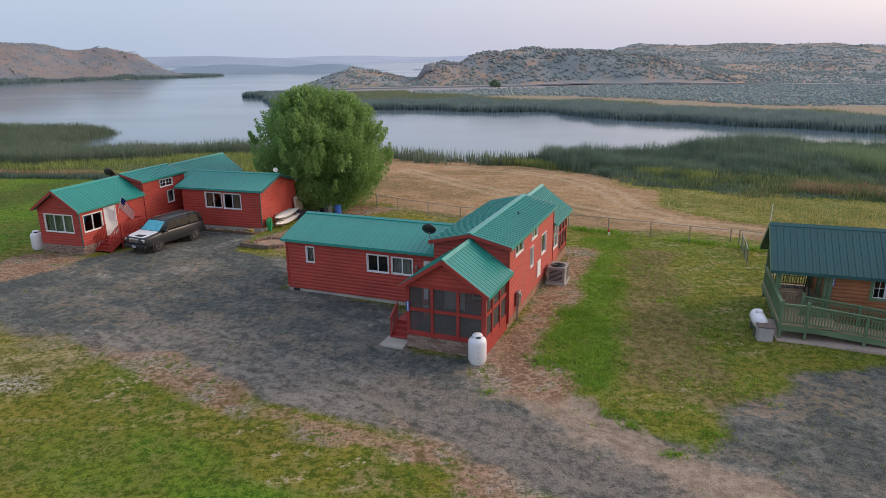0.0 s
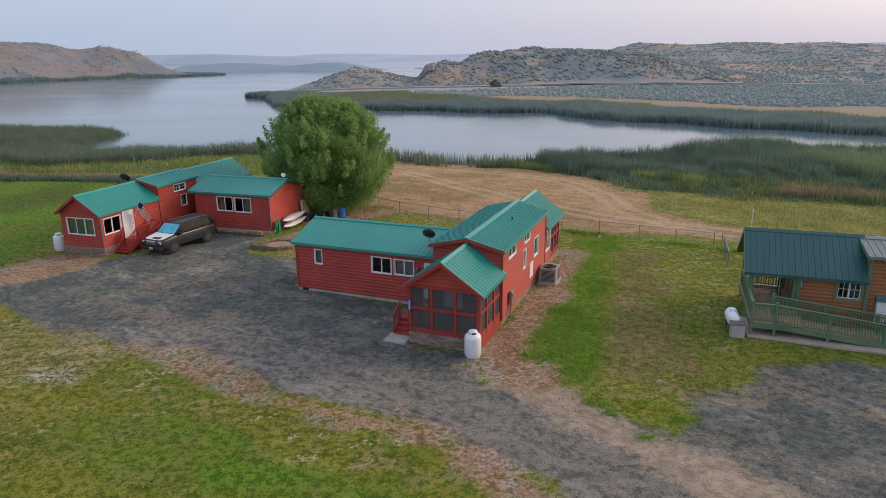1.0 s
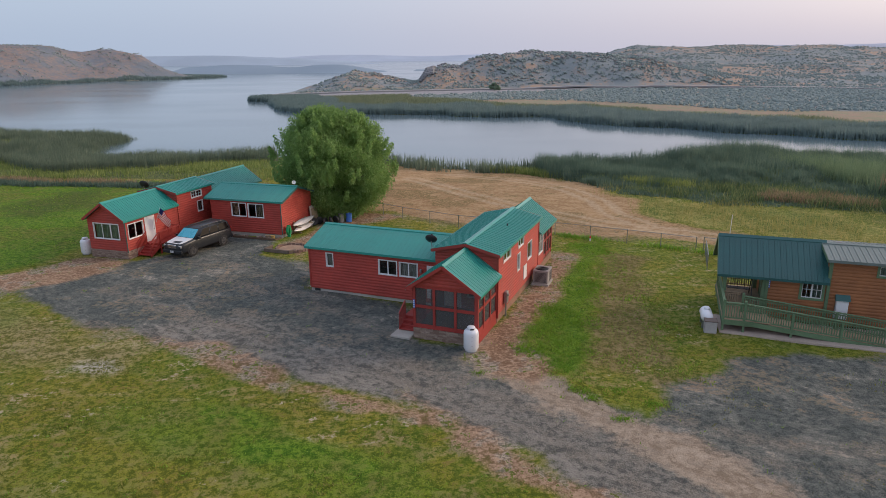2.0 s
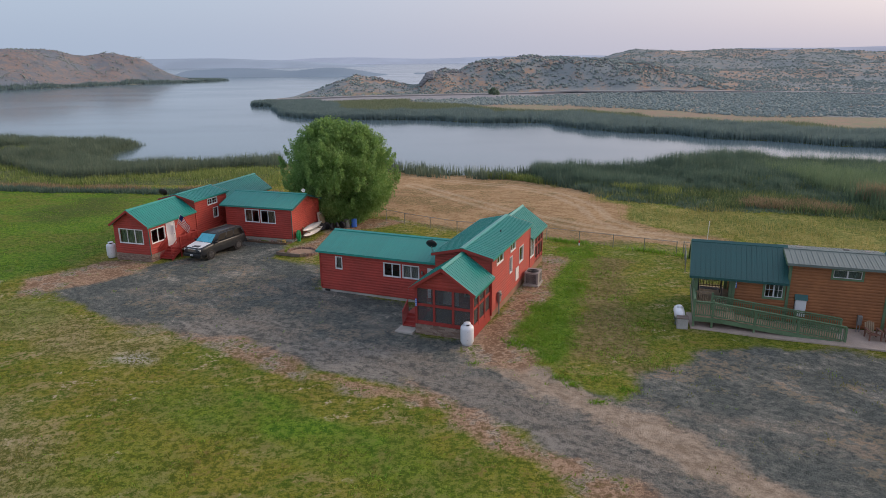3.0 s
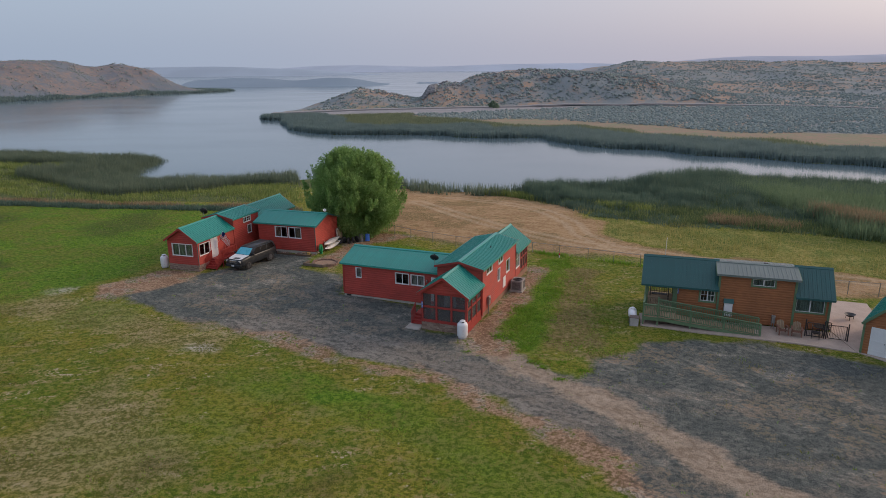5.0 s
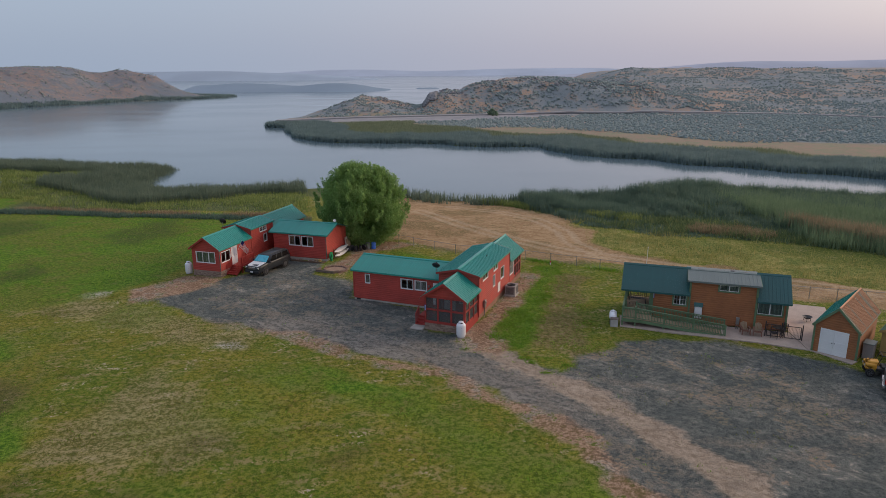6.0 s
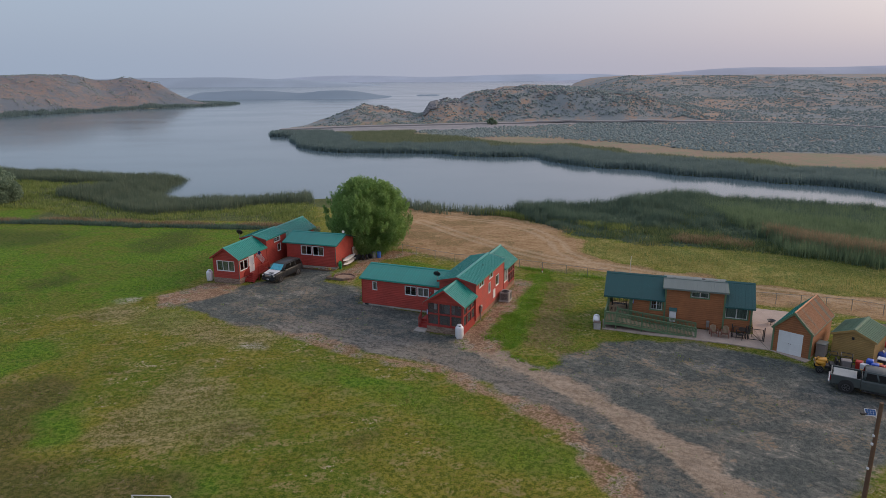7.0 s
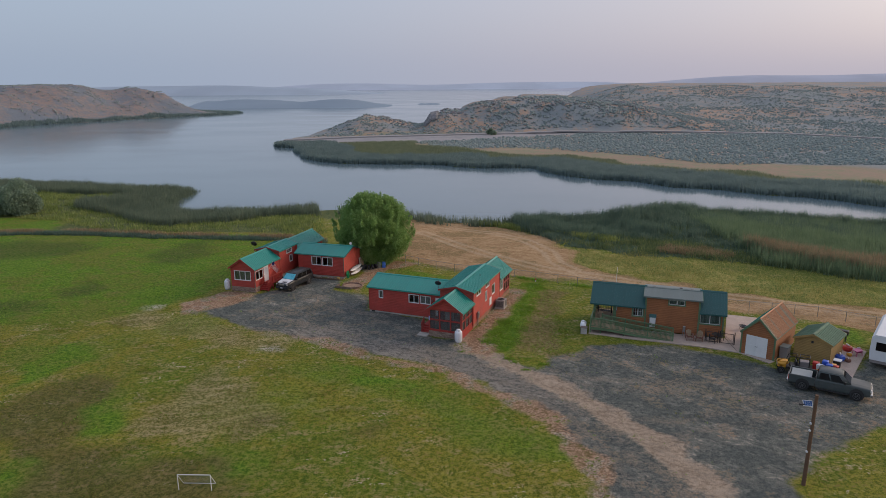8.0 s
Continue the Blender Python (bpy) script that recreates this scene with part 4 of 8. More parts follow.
# wing
wins = [(1.27, 1.72, 1.78, 2.62), (5.0, 6.2, 1.66, 2.56), (6.42, 7.58, 1.68, 2.54), (8.3, 9.1, 0.45, 2.45)]
_, fr = log_wall("wall", house_b, (-13.0, 4.75), (-3.68, 4.75), 0.16, 2.92, RED, [opening(*w) for w in wins])
window(house_b, fr, *wins[0], lights=1, curtain=(CURTAIN, 0, 1), label="narrow white-framed window")
window(house_b, fr, *wins[1], lights=2, label="white sliding window with dark glass")
window(house_b, fr, *wins[2], lights=2, curtain=(CURTAIN, 0, 1), label="white sliding window with pale curtains")
door(house_b, fr, *wins[3])
log_wall("wall", house_b, (-13.0, 9.95), (-13.0, 4.75), 0.16, (2.92, 3.78), RED)
log_wall("wall", house_b, (-3.68, 9.95), (-13.0, 9.95), 0.16, 2.92, RED)
skirt_wall(house_b, (-13.0, 4.75), (-3.68, 4.75), 0.17, CONCRETE)
skirt_wall(house_b, (-13.0, 9.95), (-13.0, 4.75), 0.17, CONCRETE)
floor_slab(house_b, -12.88, -3.68, 4.9, 9.8, 0.3, FLOORING)
gable_roof(house_b, "x", 7.35, 2.6, -13.0, -3.70, 2.94, 3.78, TEAL, DARK_GREEN, over=0.16, skip1=True, gable=0.25)
for x, y, z in ((-13.0, 4.75, 2.9), (0.05, 3.45, 4.0), (0.05, 12.9, 4.0)):
    corner_post(house_b, x, y, 0.3, z, RED_TRIM)
corner_post(house_b, 0.02, 0.02, 0.5, 3.0, RED_TRIM)
house_number(house_b, wall_frame((-W, 0), (0, 0)), 0.07, 1.95, BLUE)
# stairs beside the porch
floor_slab(house_b, -W - 1.15, -W - 0.01, 1.35, 2.6, 0.62, RED_TRIM, "landing")
st = Matrix.Translation((-W - 1.1, 1.35, 0.62)) @ pose(0, 0, 0, 0, 0, -90)
steps(house_b, st, 1.05, 0.16, 0.27, 3, RED_TRIM)
bm = bmesh.new()
rod(bm, (-4.25, 4.70, 2.2), (-4.25, 4.60, 2.2), 0.05)
lathe(bm, [(0.05, 0), (0.08, 0.06), (0.075, 0.2), (0.03, 0.24)], 10, Matrix.Translation((-5.15, 4.66, 2.05)))
part("wall_lamp", bm, STEEL, house_b, "small lit wall lamp")
bm = bmesh.new()
box(bm, -12.75, -12.35, 4.742, 4.80, 0.0, 0.14)
part("vent", bm, BLACK, house_b, "black crawl-space vent")


bm = bmesh.new()
rod(bm, (-0.95, 8.7, 4.15), (-0.95, 8.7, 4.52), 0.05)
part("roof_vent", bm, BLACK, house_b)


# ---- the far red cabin ----
HA = pose(-24.5, 42.65, 0, 0, 0, -16.5)
house_a = thing("red_cabin", HA, "red log-sided cabin with green metal roof, porch room and wing", "house")
W = 3.42
fr = wall_frame((-W, 0), (0, 0))
log_wall("wall", house_a, (-W, 0), (0, 0), 0.6, (3.0, 4.15), RED, [opening(0.55, 2.85, 1.5, 2.66)])
window(house_a, fr, 0.55, 2.85, 1.5, 2.66, 3, curtain=(painted("olive_curtain", (0.20, 0.25, 0.17), 0.9, 0.2), 0.0, 1.0), label="wide white three-part window")
stone_skirt(house_a, (-W, 0.03), (0, 0.03), 0.6, rnd)
stone_skirt(house_a, (-0.03, 0), (-0.03, 0.9), 0.6, rnd)
skirt_wall(house_a, (0, 0.9), (0, 10.7), 0.6, CONCRETE)
fr = wall_frame((0, 0), (0, 6.0))
wins = [(0.3, 1.85, 1.5, 2.6), (2.15, 3.08, 0.80, 2.70)]
log_wall("wall", house_a, (0, 0), (0, 6.0), 0.6, 3.0, RED, wins)
window(house_a, fr, *wins[0], lights=2, label="white sliding window with dark glass")
door(house_a, fr, *wins[1])
log_wall("wall", house_a, (-W, 6.0), (-W, 0), 0.6, 3.0, RED)
skirt_wall(house_a, (-W, 18.2), (-W, 0), 0.6, CONCRETE)
gable_roof(house_a, "y", -W / 2, W / 2, 0, 5.98, 3.06, 4.20, TEAL, RED_TRIM, over=0.2, skip1=True, gable=0.3)
floor_slab(house_a, -W + 0.1, -0.13, 0.13, 17.0, 0.75, FLOORING)
fr = wall_frame((0.04, 6.0), (0.04, 10.7))
wins = [(1.85, 3.2, 3.16, 3.68), (2.55, 3.22, 1.86, 2.74)]
log_wall("wall", house_a, (0.04, 6.0), (0.04, 10.7), 0.6, 3.86, RED, wins)
window(house_a, fr, *wins[0], lights=2, grid=True, label="small white gridded loft window")
window(house_a, fr, *wins[1], lights=1, curtain=(CURTAIN, 0, 1), label="white-framed window with pale curtain")
log_wall("wall", house_a, (-W - 0.04, 6.0), (0.04, 6.0), 0.6, (3.86, 4.28), RED)
log_wall("wall", house_a, (-W - 0.04, 10.7), (-W - 0.04, 6.0), 0.6, 3.86, RED)
log_wall("wall", house_a, (0.04, 10.7), (-W - 0.04, 10.7), 0.6, (3.86, 4.28), RED)
gable_roof(house_a, "y", -W / 2, W / 2 + 0.04, 6.0, 10.7, 3.90, 4.32, TEAL, RED_TRIM, over=0.16, gable=0.22)
log_wall("wall", house_a, (0, 10.7), (0, 18.2), 0.6, 3.0, RED)
log_wall("wall", house_a, (-W, 18.2), (-W, 10.7), 0.6, 3.0, RED)
log_wall("wall", house_a, (0, 18.2), (-W, 18.2), 0.6, (3.0, 4.2), RED)
gable_roof(house_a, "y", -W / 2, W / 2, 10.75, 18.2, 2.98, 4.20, TEAL, RED_TRIM, skip0=True)
fr = wall_frame((1.3, 8.7), (8.1, 8.7))
wins = [(2.08, 3.48, 1.66, 2.78), (3.70, 5.14, 1.64, 2.76)]
log_wall("wall", house_a, (1.3, 13.9), (1.3, 8.7), 0.25, 2.95, RED)
log_wall("wall", house_a, (0.04, 11.2), (1.3, 11.2), 0.25, 2.95, RED)
log_wall("wall", house_a, (1.3, 8.7), (8.1, 8.7), 0.25, 2.95, RED, wins)
for w, k in zip(wins, ((0, 0.5), (0.5, 1.0))):
    window(house_a, fr, *w, lights=2, curtain=(BLUE_CLOTH, *k), label="white sliding window with half-drawn brown curtain")
log_wall("wall", house_a, (8.1, 8.7), (8.1, 13.9), 0.25, (3.0, 3.86), RED)
log_wall("wall", house_a, (8.1, 13.9), (0.04, 13.9), 0.25, 2.95, RED)
skirt_wall(house_a, (1.3, 8.7), (8.1, 8.7), 0.26, CONCRETE)
skirt_wall(house_a, (8.1, 8.7), (8.1, 13.9), 0.26, CONCRETE)
floor_slab(house_a, 1.4, 8.0, 8.85, 13.8, 0.35, FLOORING)
gable_roof(house_a, "x", 11.3, 2.6, 0.75, 8.1, 3.06, 3.86, TEAL, DARK_GREEN, over=0.14, skip0=True, gable=0.25)
corner_post(house_a, 0.01, 0.01, 0.5, 3.0, DARK_GREEN, 0.06)
corner_post(house_a, 8.1, 8.7, 0.25, 2.9, DARK_GREEN, 0.06)
# porch landing and stairs
floor_slab(house_a, 0.03, 1.35, 2.0, 4.5, 0.80, RED_TRIM, "landing")
for x, y in ((1.28, 2.1), (1.28, 4.4), (0.2, 4.4)):
    corner_post(house_a, x, y, -0.1, 1.72, RED_TRIM, 0.09)
for a, b in (((1.28, 2.1), (1.28, 4.4)), ((1.28, 4.4), (0.05, 4.4))):
    for z, h in ((1.70, 0.06), (0.98, 0.05)):
        board("rail", house_a, (*a, z), (*b, z), 0.07, h, RED_TRIM)
    n = int((Vector(a) - Vector(b)).length / 0.12)
    for k in range(1, n):
        p = Vector(a).lerp(Vector(b), k / n)
        board("baluster", house_a, (*p, 0.98), (*p, 1.70), 0.035, 0.035, RED_TRIM)
st = Matrix.Translation((0.1, 2.0, 0.80)) @ pose(0, 0, 0, 0, 0, -90)
steps(house_a, st, 1.15, 0.165, 0.27, 4, RED_TRIM)


# ---- the orange log cabin with deck and ramp ----
HC = pose(27.9, 27.05, 0, 0, 0, -17.5)
house_c = thing("log_cabin", HC, "orange-brown log cabin with dark green metal roof and sage green trim", "house")
D = 3.66
# blinds added behind the glass, coloured like its grey-green sky reflection
REFLECTION_BLIND = painted("reflection_blind", (0.20, 0.26, 0.21), 0.9, 0.15)
fr = wall_frame((-10.65, 0), (-7.6, 0))
log_wall("wall", house_c, (-10.65, 0), (-7.6, 0), 0.1, 2.76, CEDAR, [(1.78, 2.78, 1.56, 2.52)])
window(house_c, fr, 1.78, 2.78, 1.56, 2.52, 2, GREEN_TRIM, grid=True, trim=0.13, curtain=(REFLECTION_BLIND, 0.45, 1), label="gridded window with broad green trim")
fr = wall_frame((-7.6, -0.03), (-2.35, -0.03))
log_wall("wall", house_c, (-7.6, -0.03), (-2.35, -0.03), 0.1, 3.86, CEDAR, [(2.3, 3.8, 3.14, 3.64), (0.42, 1.1, 0.62, 1.72)])
window(house_c, fr, 2.3, 3.8, 3.14, 3.64, 2, GREEN_TRIM, trim=0.12, curtain=(REFLECTION_BLIND, 0, 1), label="small loft window with green trim")
bm = bmesh.new()
soft_box(bm, 0.46, 1.06, -0.22, 0.05, 0.55, 1.62, 0.02, 1, fr)
cab = part("utility_cabinet", bm, WHITE, house_c, "white utility cabinet on the wall")
bm = bmesh.new()
wedge(bm, [(-0.32, 1.63), (0.08, 2.02), (0.08, 1.63)], 0.40, 1.12, fr @ Matrix(((0, 1, 0, 0), (1, 0, 0, 0), (0, 0, 1, 0), (0, 0, 0, 1))))
part("cabinet_roof", bm, DARK_GREEN, cab)
fr = wall_frame((-2.35, 0), (0, 0))
log_wall("wall", house_c, (-2.35, 0), (0, 0), 0.1, 2.76, CEDAR, [(0.14, 2.0, 1.42, 2.38)])
window(house_c, fr, 0.14, 2.0, 1.42, 2.38, 2, GREEN_TRIM, trim=0.12, curtain=(REFLECTION_BLIND, 0, 1), label="wide sliding window with green trim")
log_wall("wall", house_c, (0, 0), (0, D), 0.1, (2.76, 4.34), CEDAR)
log_wall("wall", house_c, (0, D), (-10.65, D), 0.1, 2.76, CEDAR)
log_wall("wall", house_c, (-7.6, D), (-7.6, -0.03), 2.5, (3.86, 4.20), CEDAR)
log_wall("wall", house_c, (-2.35, -0.03), (-2.35, D), 2.5, (3.86, 4.20), CEDAR)
fr = wall_frame((-10.65, D), (-10.65, 0))
log_wall("wall", house_c, (-10.65, D), (-10.65, 0), 0.6, (2.76, 4.34), CEDAR, [(1.2, 2.15, 0.72, 2.35)])
door(house_c, fr, 1.2, 2.15, 0.72, 2.35, GREEN_TRIM, "dark green entry door")
floor_slab(house_c, -10.6, -0.1, 0.1, D - 0.1, 0.7, FLOORING)
gable_roof(house_c, "x", D / 2, D / 2, -13.0, -7.62, 2.80, 4.30, DARK_GREEN, GREEN_TRIM, over=0.34, width=0.30, skip1=True)
gable_roof(house_c, "x", D / 2, D / 2 + 0.03, -7.6, -2.35, 3.88, 4.20, GREY_GREEN, GREEN_TRIM, over=0.34, gable=0.26)
gable_roof(house_c, "x", D / 2, D / 2, -2.33, 0, 2.78, 4.30, DARK_GREEN, GREEN_TRIM, over=0.34, skip0=True)
for x, z in ((-10.65, 2.75), (-7.6, 3.8), (-2.35, 3.8), (0, 2.75)):
    corner_post(house_c, x, -0.02, 0.05, z, GREEN_TRIM, 0.16)
for x, y in ((-6.9, D * 0.62), (-3.1, D * 0.62), (-4.2, D * 0.7)):
    bm = bmesh.new()
    soft_box(bm, x - 0.16, x + 0.16, y - 0.1, y + 0.1, 4.02, 4.30, 0.03, 2)
    part("roof_vent", bm, GREY_PAINT, house_c)
house_number(house_c, wall_frame((-10.65, 0), (-7.6, 0)), 0.10, 2.2, BLUE)
# deck under the porch roof
for x in (-12.85, -10.8):
    for y in (0.05, D - 0.1):
        corner_post(house_c, x, y, -0.2, 2.80, GREEN_TRIM, 0.2)
for k in range(27):
    bm = bmesh.new()
    box(bm, -13.0, -10.6, -2.45 + k * 0.23, -2.45 + k * 0.23 + 0.222, 0.68, 0.72)
    part("deck_board", bm, DECK, house_c)
bm = bmesh.new()
box(bm, -13.02, -12.98, -2.47, D + 0.05, 0.42, 0.70)
box(bm, -13.0, -11.4, -2.49, -2.45, 0.42, 0.70)
part("deck_skirt", bm, GREEN_TRIM, house_c)


def railing(house, a, b, drop_a, drop_b, material, gap=0.12, h=0.95):
    """Posts, rails and balusters between a and b, whose deck heights may differ."""
    a3, b3 = Vector((*a, drop_a)), Vector((*b, drop_b))
    ln = (b3 - a3).length
    for z, t in ((h, 0.07), (h - 0.11, 0.09), (0.10, 0.09)):
        board("rail", house, a3 + Vector((0, 0, z)), b3 + Vector((0, 0, z)), 0.14 if z == h else 0.05, t * 0.7, material)
    n = int(ln / gap)
    for k in range(1, n):
        p = a3.lerp(b3, k / n)
        board("baluster", house, p + Vector((0, 0, 0.08)), p + Vector((0, 0, h - 0.08)), 0.045, 0.045, material)


railing(house_c, (-12.95, D), (-12.95, -2.4), 0.72, 0.72, GREEN_TRIM)
railing(house_c, (-12.95, -2.4), (-11.9, -2.4), 0.72, 0.72, GREEN_TRIM)
railing(house_c, (-12.9, D), (-10.75, D), 0.72, 0.72, DECK)
railing(house_c, (-12.85, 0.0), (-11.95, 0.0), 0.72, 0.72, DECK, 0.12, 0.8)
railing(house_c, (-11.9, -2.4), (-4.75, -2.4), 0.72, 0.02, GREEN_TRIM)
railing(house_c, (-11.9, -1.05), (-4.75, -1.05), 0.72, 0.02, GREEN_TRIM)
for y in (-2.4, -1.05):
    for x, z in ((-12.95, 0.72), (-11.9, 0.72), (-9.55, 0.49), (-7.2, 0.26), (-4.75, 0.02)):
        if y == -2.4 or x > -12:
            corner_post(house_c, x, y, -0.2, z + (1.12 if x < -11 else 0.93), GREEN_TRIM, 0.12)
    board("ramp_beam", house_c, (-11.9, y - 0.03, 0.58), (-4.75, y - 0.03, -0.08), 0.05, 0.26, GREEN_TRIM)
for k in range(48):
    x = -11.8 + k * 0.148
    z = 0.70 - (x + 11.9) / 7.15 * 0.70
    bm = bmesh.new()
    box(bm, x, x + 0.14, -2.38, -1.02, z - 0.02, z + 0.012)
    part("ramp_board", bm, DECK, house_c)


# ---- garage and shed ----
HG = pose(30.48, 21.32, 0, 0, 0, -42)
garage = thing("garage", HG, "small orange-brown garage with white double doors and rusty metal roof", "garage")
G = 3.0
fr = wall_frame((-G, 0), (0, 0))
log_wall("wall", garage, (-G, 0), (0, 0), 0.05, (2.35, 3.85), CEDAR, [(0.42, 2.36, 0.06, 2.05)])
for a, b in ((0.42, 1.385), (1.395, 2.36)):
    bm = bmesh.new()
    box(bm, a, b, -0.02, 0.03, 0.06, 2.05, fr)
    for z in (0.3, 1.0, 1.7):
        box(bm, a + 0.05, b - 0.05, -0.035, -0.018, z, z + 0.12, fr)
    leaf = part("door", bm, WHITE, garage, "white double door leaf")
    bm = bmesh.new()
    rod(bm, fr @ Vector((1.39 + (0.08 if a > 1 else -0.08), -0.03, 1.0)), fr @ Vector((1.39 + (0.08 if a > 1 else -0.08), -0.08, 1.0)), 0.03)
    part("handle", bm, BLACK, leaf)
log_wall("wall", garage, (0, 0), (0, 6.2), 0.05, 2.35, CEDAR)
log_wall("wall", garage, (0, 6.2), (-G, 6.2), 0.05, (2.35, 3.85), CEDAR)
log_wall("wall", garage, (-G, 6.2), (-G, 0), 0.05, 2.35, CEDAR)
gable_roof(garage, "y", -G / 2, G / 2, 0, 6.2, 2.30, 3.80, TEAL, GREEN_TRIM, over=0.14, gable=0.16, width=0.2, second=RUST)
for x in (-G, 0):
    corner_post(garage, x, 0, 0, 2.4, GREEN_TRIM, 0.14)
floor_slab(garage, -G, 0, 0, 6.2, 0.05, CONCRETE)

HS = pose(35.15, 20.35, 0, 0, 0, -44)
shed = thing("garden_shed", HS, "small tan lap-sided garden shed with green roof", "shed")
S = 3.1
for a, b, t in (((-S, 0), (0, 0), (2.0, 2.62)), ((0, 0), (0, 3.9), 2.0), ((0, 3.9), (-S, 3.9), (2.0, 2.62)), ((-S, 3.9), (-S, 0), 2.0)):
    log_wall("wall", shed, a, b, 0.02, t, SHED_WALL, course=0.16, bulge=0.02)
gable_roof(shed, "y", -S / 2, S / 2, 0, 3.9, 1.98, 2.60, SHED_ROOF, SHED_WALL, over=0.16, gable=0.2, width=0.32)
bm = bmesh.new()
soft_box(bm, -S / 2 - 0.14, -S / 2 + 0.06, -0.06, 0, 1.75, 1.98, 0.01, 1)
part("vent", bm, BLACK, shed)


# ---- plants ----
def m_leafy(name, a, b, rough_v=0.6, trans=0.25, skew=1.0):
    """Leaf colours from a to b; a skew above 1 keeps the second colour for a few blades."""
    m = Nodes(name)
    c = m.mix(m.math("POWER", m.island(), skew), a, b)
    c = m.mix(m.ramp(m.noise(0.35, 3), 0.35, 0.65, 0, 0.6), c, scaled(a, 0.85))
    mat = m.done(c, rough_v, Specular_IOR_Level=0.25)
    t = m.n.new("ShaderNodeBsdfTranslucent")
    m.put(t.inputs[0], c)
    s = m.n.new("ShaderNodeMixShader")
    s.inputs[0].default_value = trans
    out = m.n["Material Output"]
    m.l.new(m.bsdf.outputs[0], s.inputs[1])
    m.l.new(t.outputs[0], s.inputs[2])
    m.l.new(s.outputs[0], out.inputs[0])
    return mat


LEAF = m_leafy("willow_leaf", (0.180, 0.325, 0.085), (0.385, 0.525, 0.190), 0.5, 0.5)
LEAF_GREY = m_leafy("olive_leaf", (0.190, 0.270, 0.185), (0.330, 0.410, 0.290), 0.6, 0.4)
BARK = painted("grey_bark", (0.13, 0.10, 0.075), 0.9, 0.4, grain=(4, 4, 0.6), bump=0.6)
REED = m_leafy("reed_blades", (0.130, 0.185, 0.130), (0.240, 0.275, 0.185), 0.6, 0.45)
REED_TALL = m_leafy("tall_reed_blades", (0.090, 0.158, 0.122), (0.205, 0.265, 0.185), 0.6, 0.5)
# far-shore reeds: blade colour paled and blued to carry the haze
REED_FAR = m_leafy("hazed_reed_blades", (0.180, 0.258, 0.255), (0.255, 0.322, 0.295), 0.7, 0.5)
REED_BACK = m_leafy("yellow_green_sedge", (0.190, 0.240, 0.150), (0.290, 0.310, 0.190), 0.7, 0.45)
REED_TAN = m_leafy("brown_topped_reeds", (0.270, 0.215, 0.130), (0.460, 0.350, 0.225), 0.7, 0.35)
REED_LIGHT = m_leafy("light_green_reeds", (0.150, 0.230, 0.130), (0.270, 0.350, 0.200), 0.6, 0.5)
DRY_BROWN = m_leafy("brown_dry_grass", (0.260, 0.190, 0.110), (0.460, 0.350, 0.220), 0.7, 0.35)
MARSH_WEED = m_leafy("olive_marsh_weeds", (0.090, 0.150, 0.065), (0.330, 0.350, 0.140), 0.6, 0.45, 2.0)
WEED = m_leafy("yellow_green_weeds", (0.150, 0.225, 0.060), (0.410, 0.430, 0.145), 0.6, 0.4)
STRAW = m_leafy("dry_straw_grass", (0.260, 0.270, 0.075), (0.560, 0.450, 0.190), 0.6, 0.45)
GRASS = m_leafy("meadow_grass", (0.140, 0.185, 0.020), (0.360, 0.310, 0.095), 0.6, 0.5)
GRASS_GREEN = m_leafy("green_grass", (0.150, 0.330, 0.022), (0.350, 0.480, 0.070), 0.6, 0.5)
rng = np.random.default_rng(11)


ROAD = [(-80, 282), (-54, 286), (-41, 288), (13, 301.5), (56, 306), (113, 305.5), (159, 294), (172, 280), (189, 260), (300, 190)]


def spots(n, x0, x1, y0, y1, keep):
    """Random places, kept with the chance that keep gives."""
    x, y = rng.uniform(x0, x1, n), rng.uniform(y0, y1, n)
    k = keep(x, y) > rng.uniform(0, 1, n)
    return x[k], y[k]


def blades(name, x, y, high, wide, material, label, category, per=2, lean=0.35, spread=0.12):
    """Leaning pointed blades, a few at each place; high: (least, most) or one height for each place."""
    x, y = np.repeat(x, per), np.repeat(y, per)
    n = len(x)
    h = rng.uniform(*high, n) if isinstance(high, tuple) else np.repeat(high, per) * rng.uniform(0.7, 1.15, n)
    x, y = x + rng.normal(0, spread, n), y + rng.normal(0, spread, n)
    z = land_height(x, y)[0] - 0.06
    a, l = rng.uniform(0, 2 * math.pi, n), rng.normal(0, lean, n)
    w = wide * rng.uniform(0.6, 1.4, n) / 2
    ca, sa = np.cos(a), np.sin(a)
    v = np.empty((n, 3, 3))
    v[:, 0] = np.stack([x - ca * w, y - sa * w, z], -1)
    v[:, 1] = np.stack([x + ca * w, y + sa * w, z], -1)
    v[:, 2] = np.stack([x - sa * l * h, y + ca * l * h, z + h], -1)
    data = bpy.data.meshes.new(name)
    data.vertices.add(n * 3)
    data.vertices.foreach_set("co", v.ravel())
    data.loops.add(n * 3)
    data.loops.foreach_set("vertex_index", np.arange(n * 3, dtype=np.int32))
    data.polygons.add(n)
    data.polygons.foreach_set("loop_start", np.arange(0, n * 3, 3, dtype=np.int32))
    data.update(calc_edges=True)
    data.materials.append(material)
    return tagged(new(name, data), label, category, kind="stuff")


def sample(layer, x, y):
    """The value of a ground layer at places inside the fine part of the grid."""
    i = np.clip(np.searchsorted(gx, x), 0, len(gx) - 1)
    j = np.clip(np.searchsorted(gy, y), 0, len(gy) - 1)
    return layers[layer][j, i]


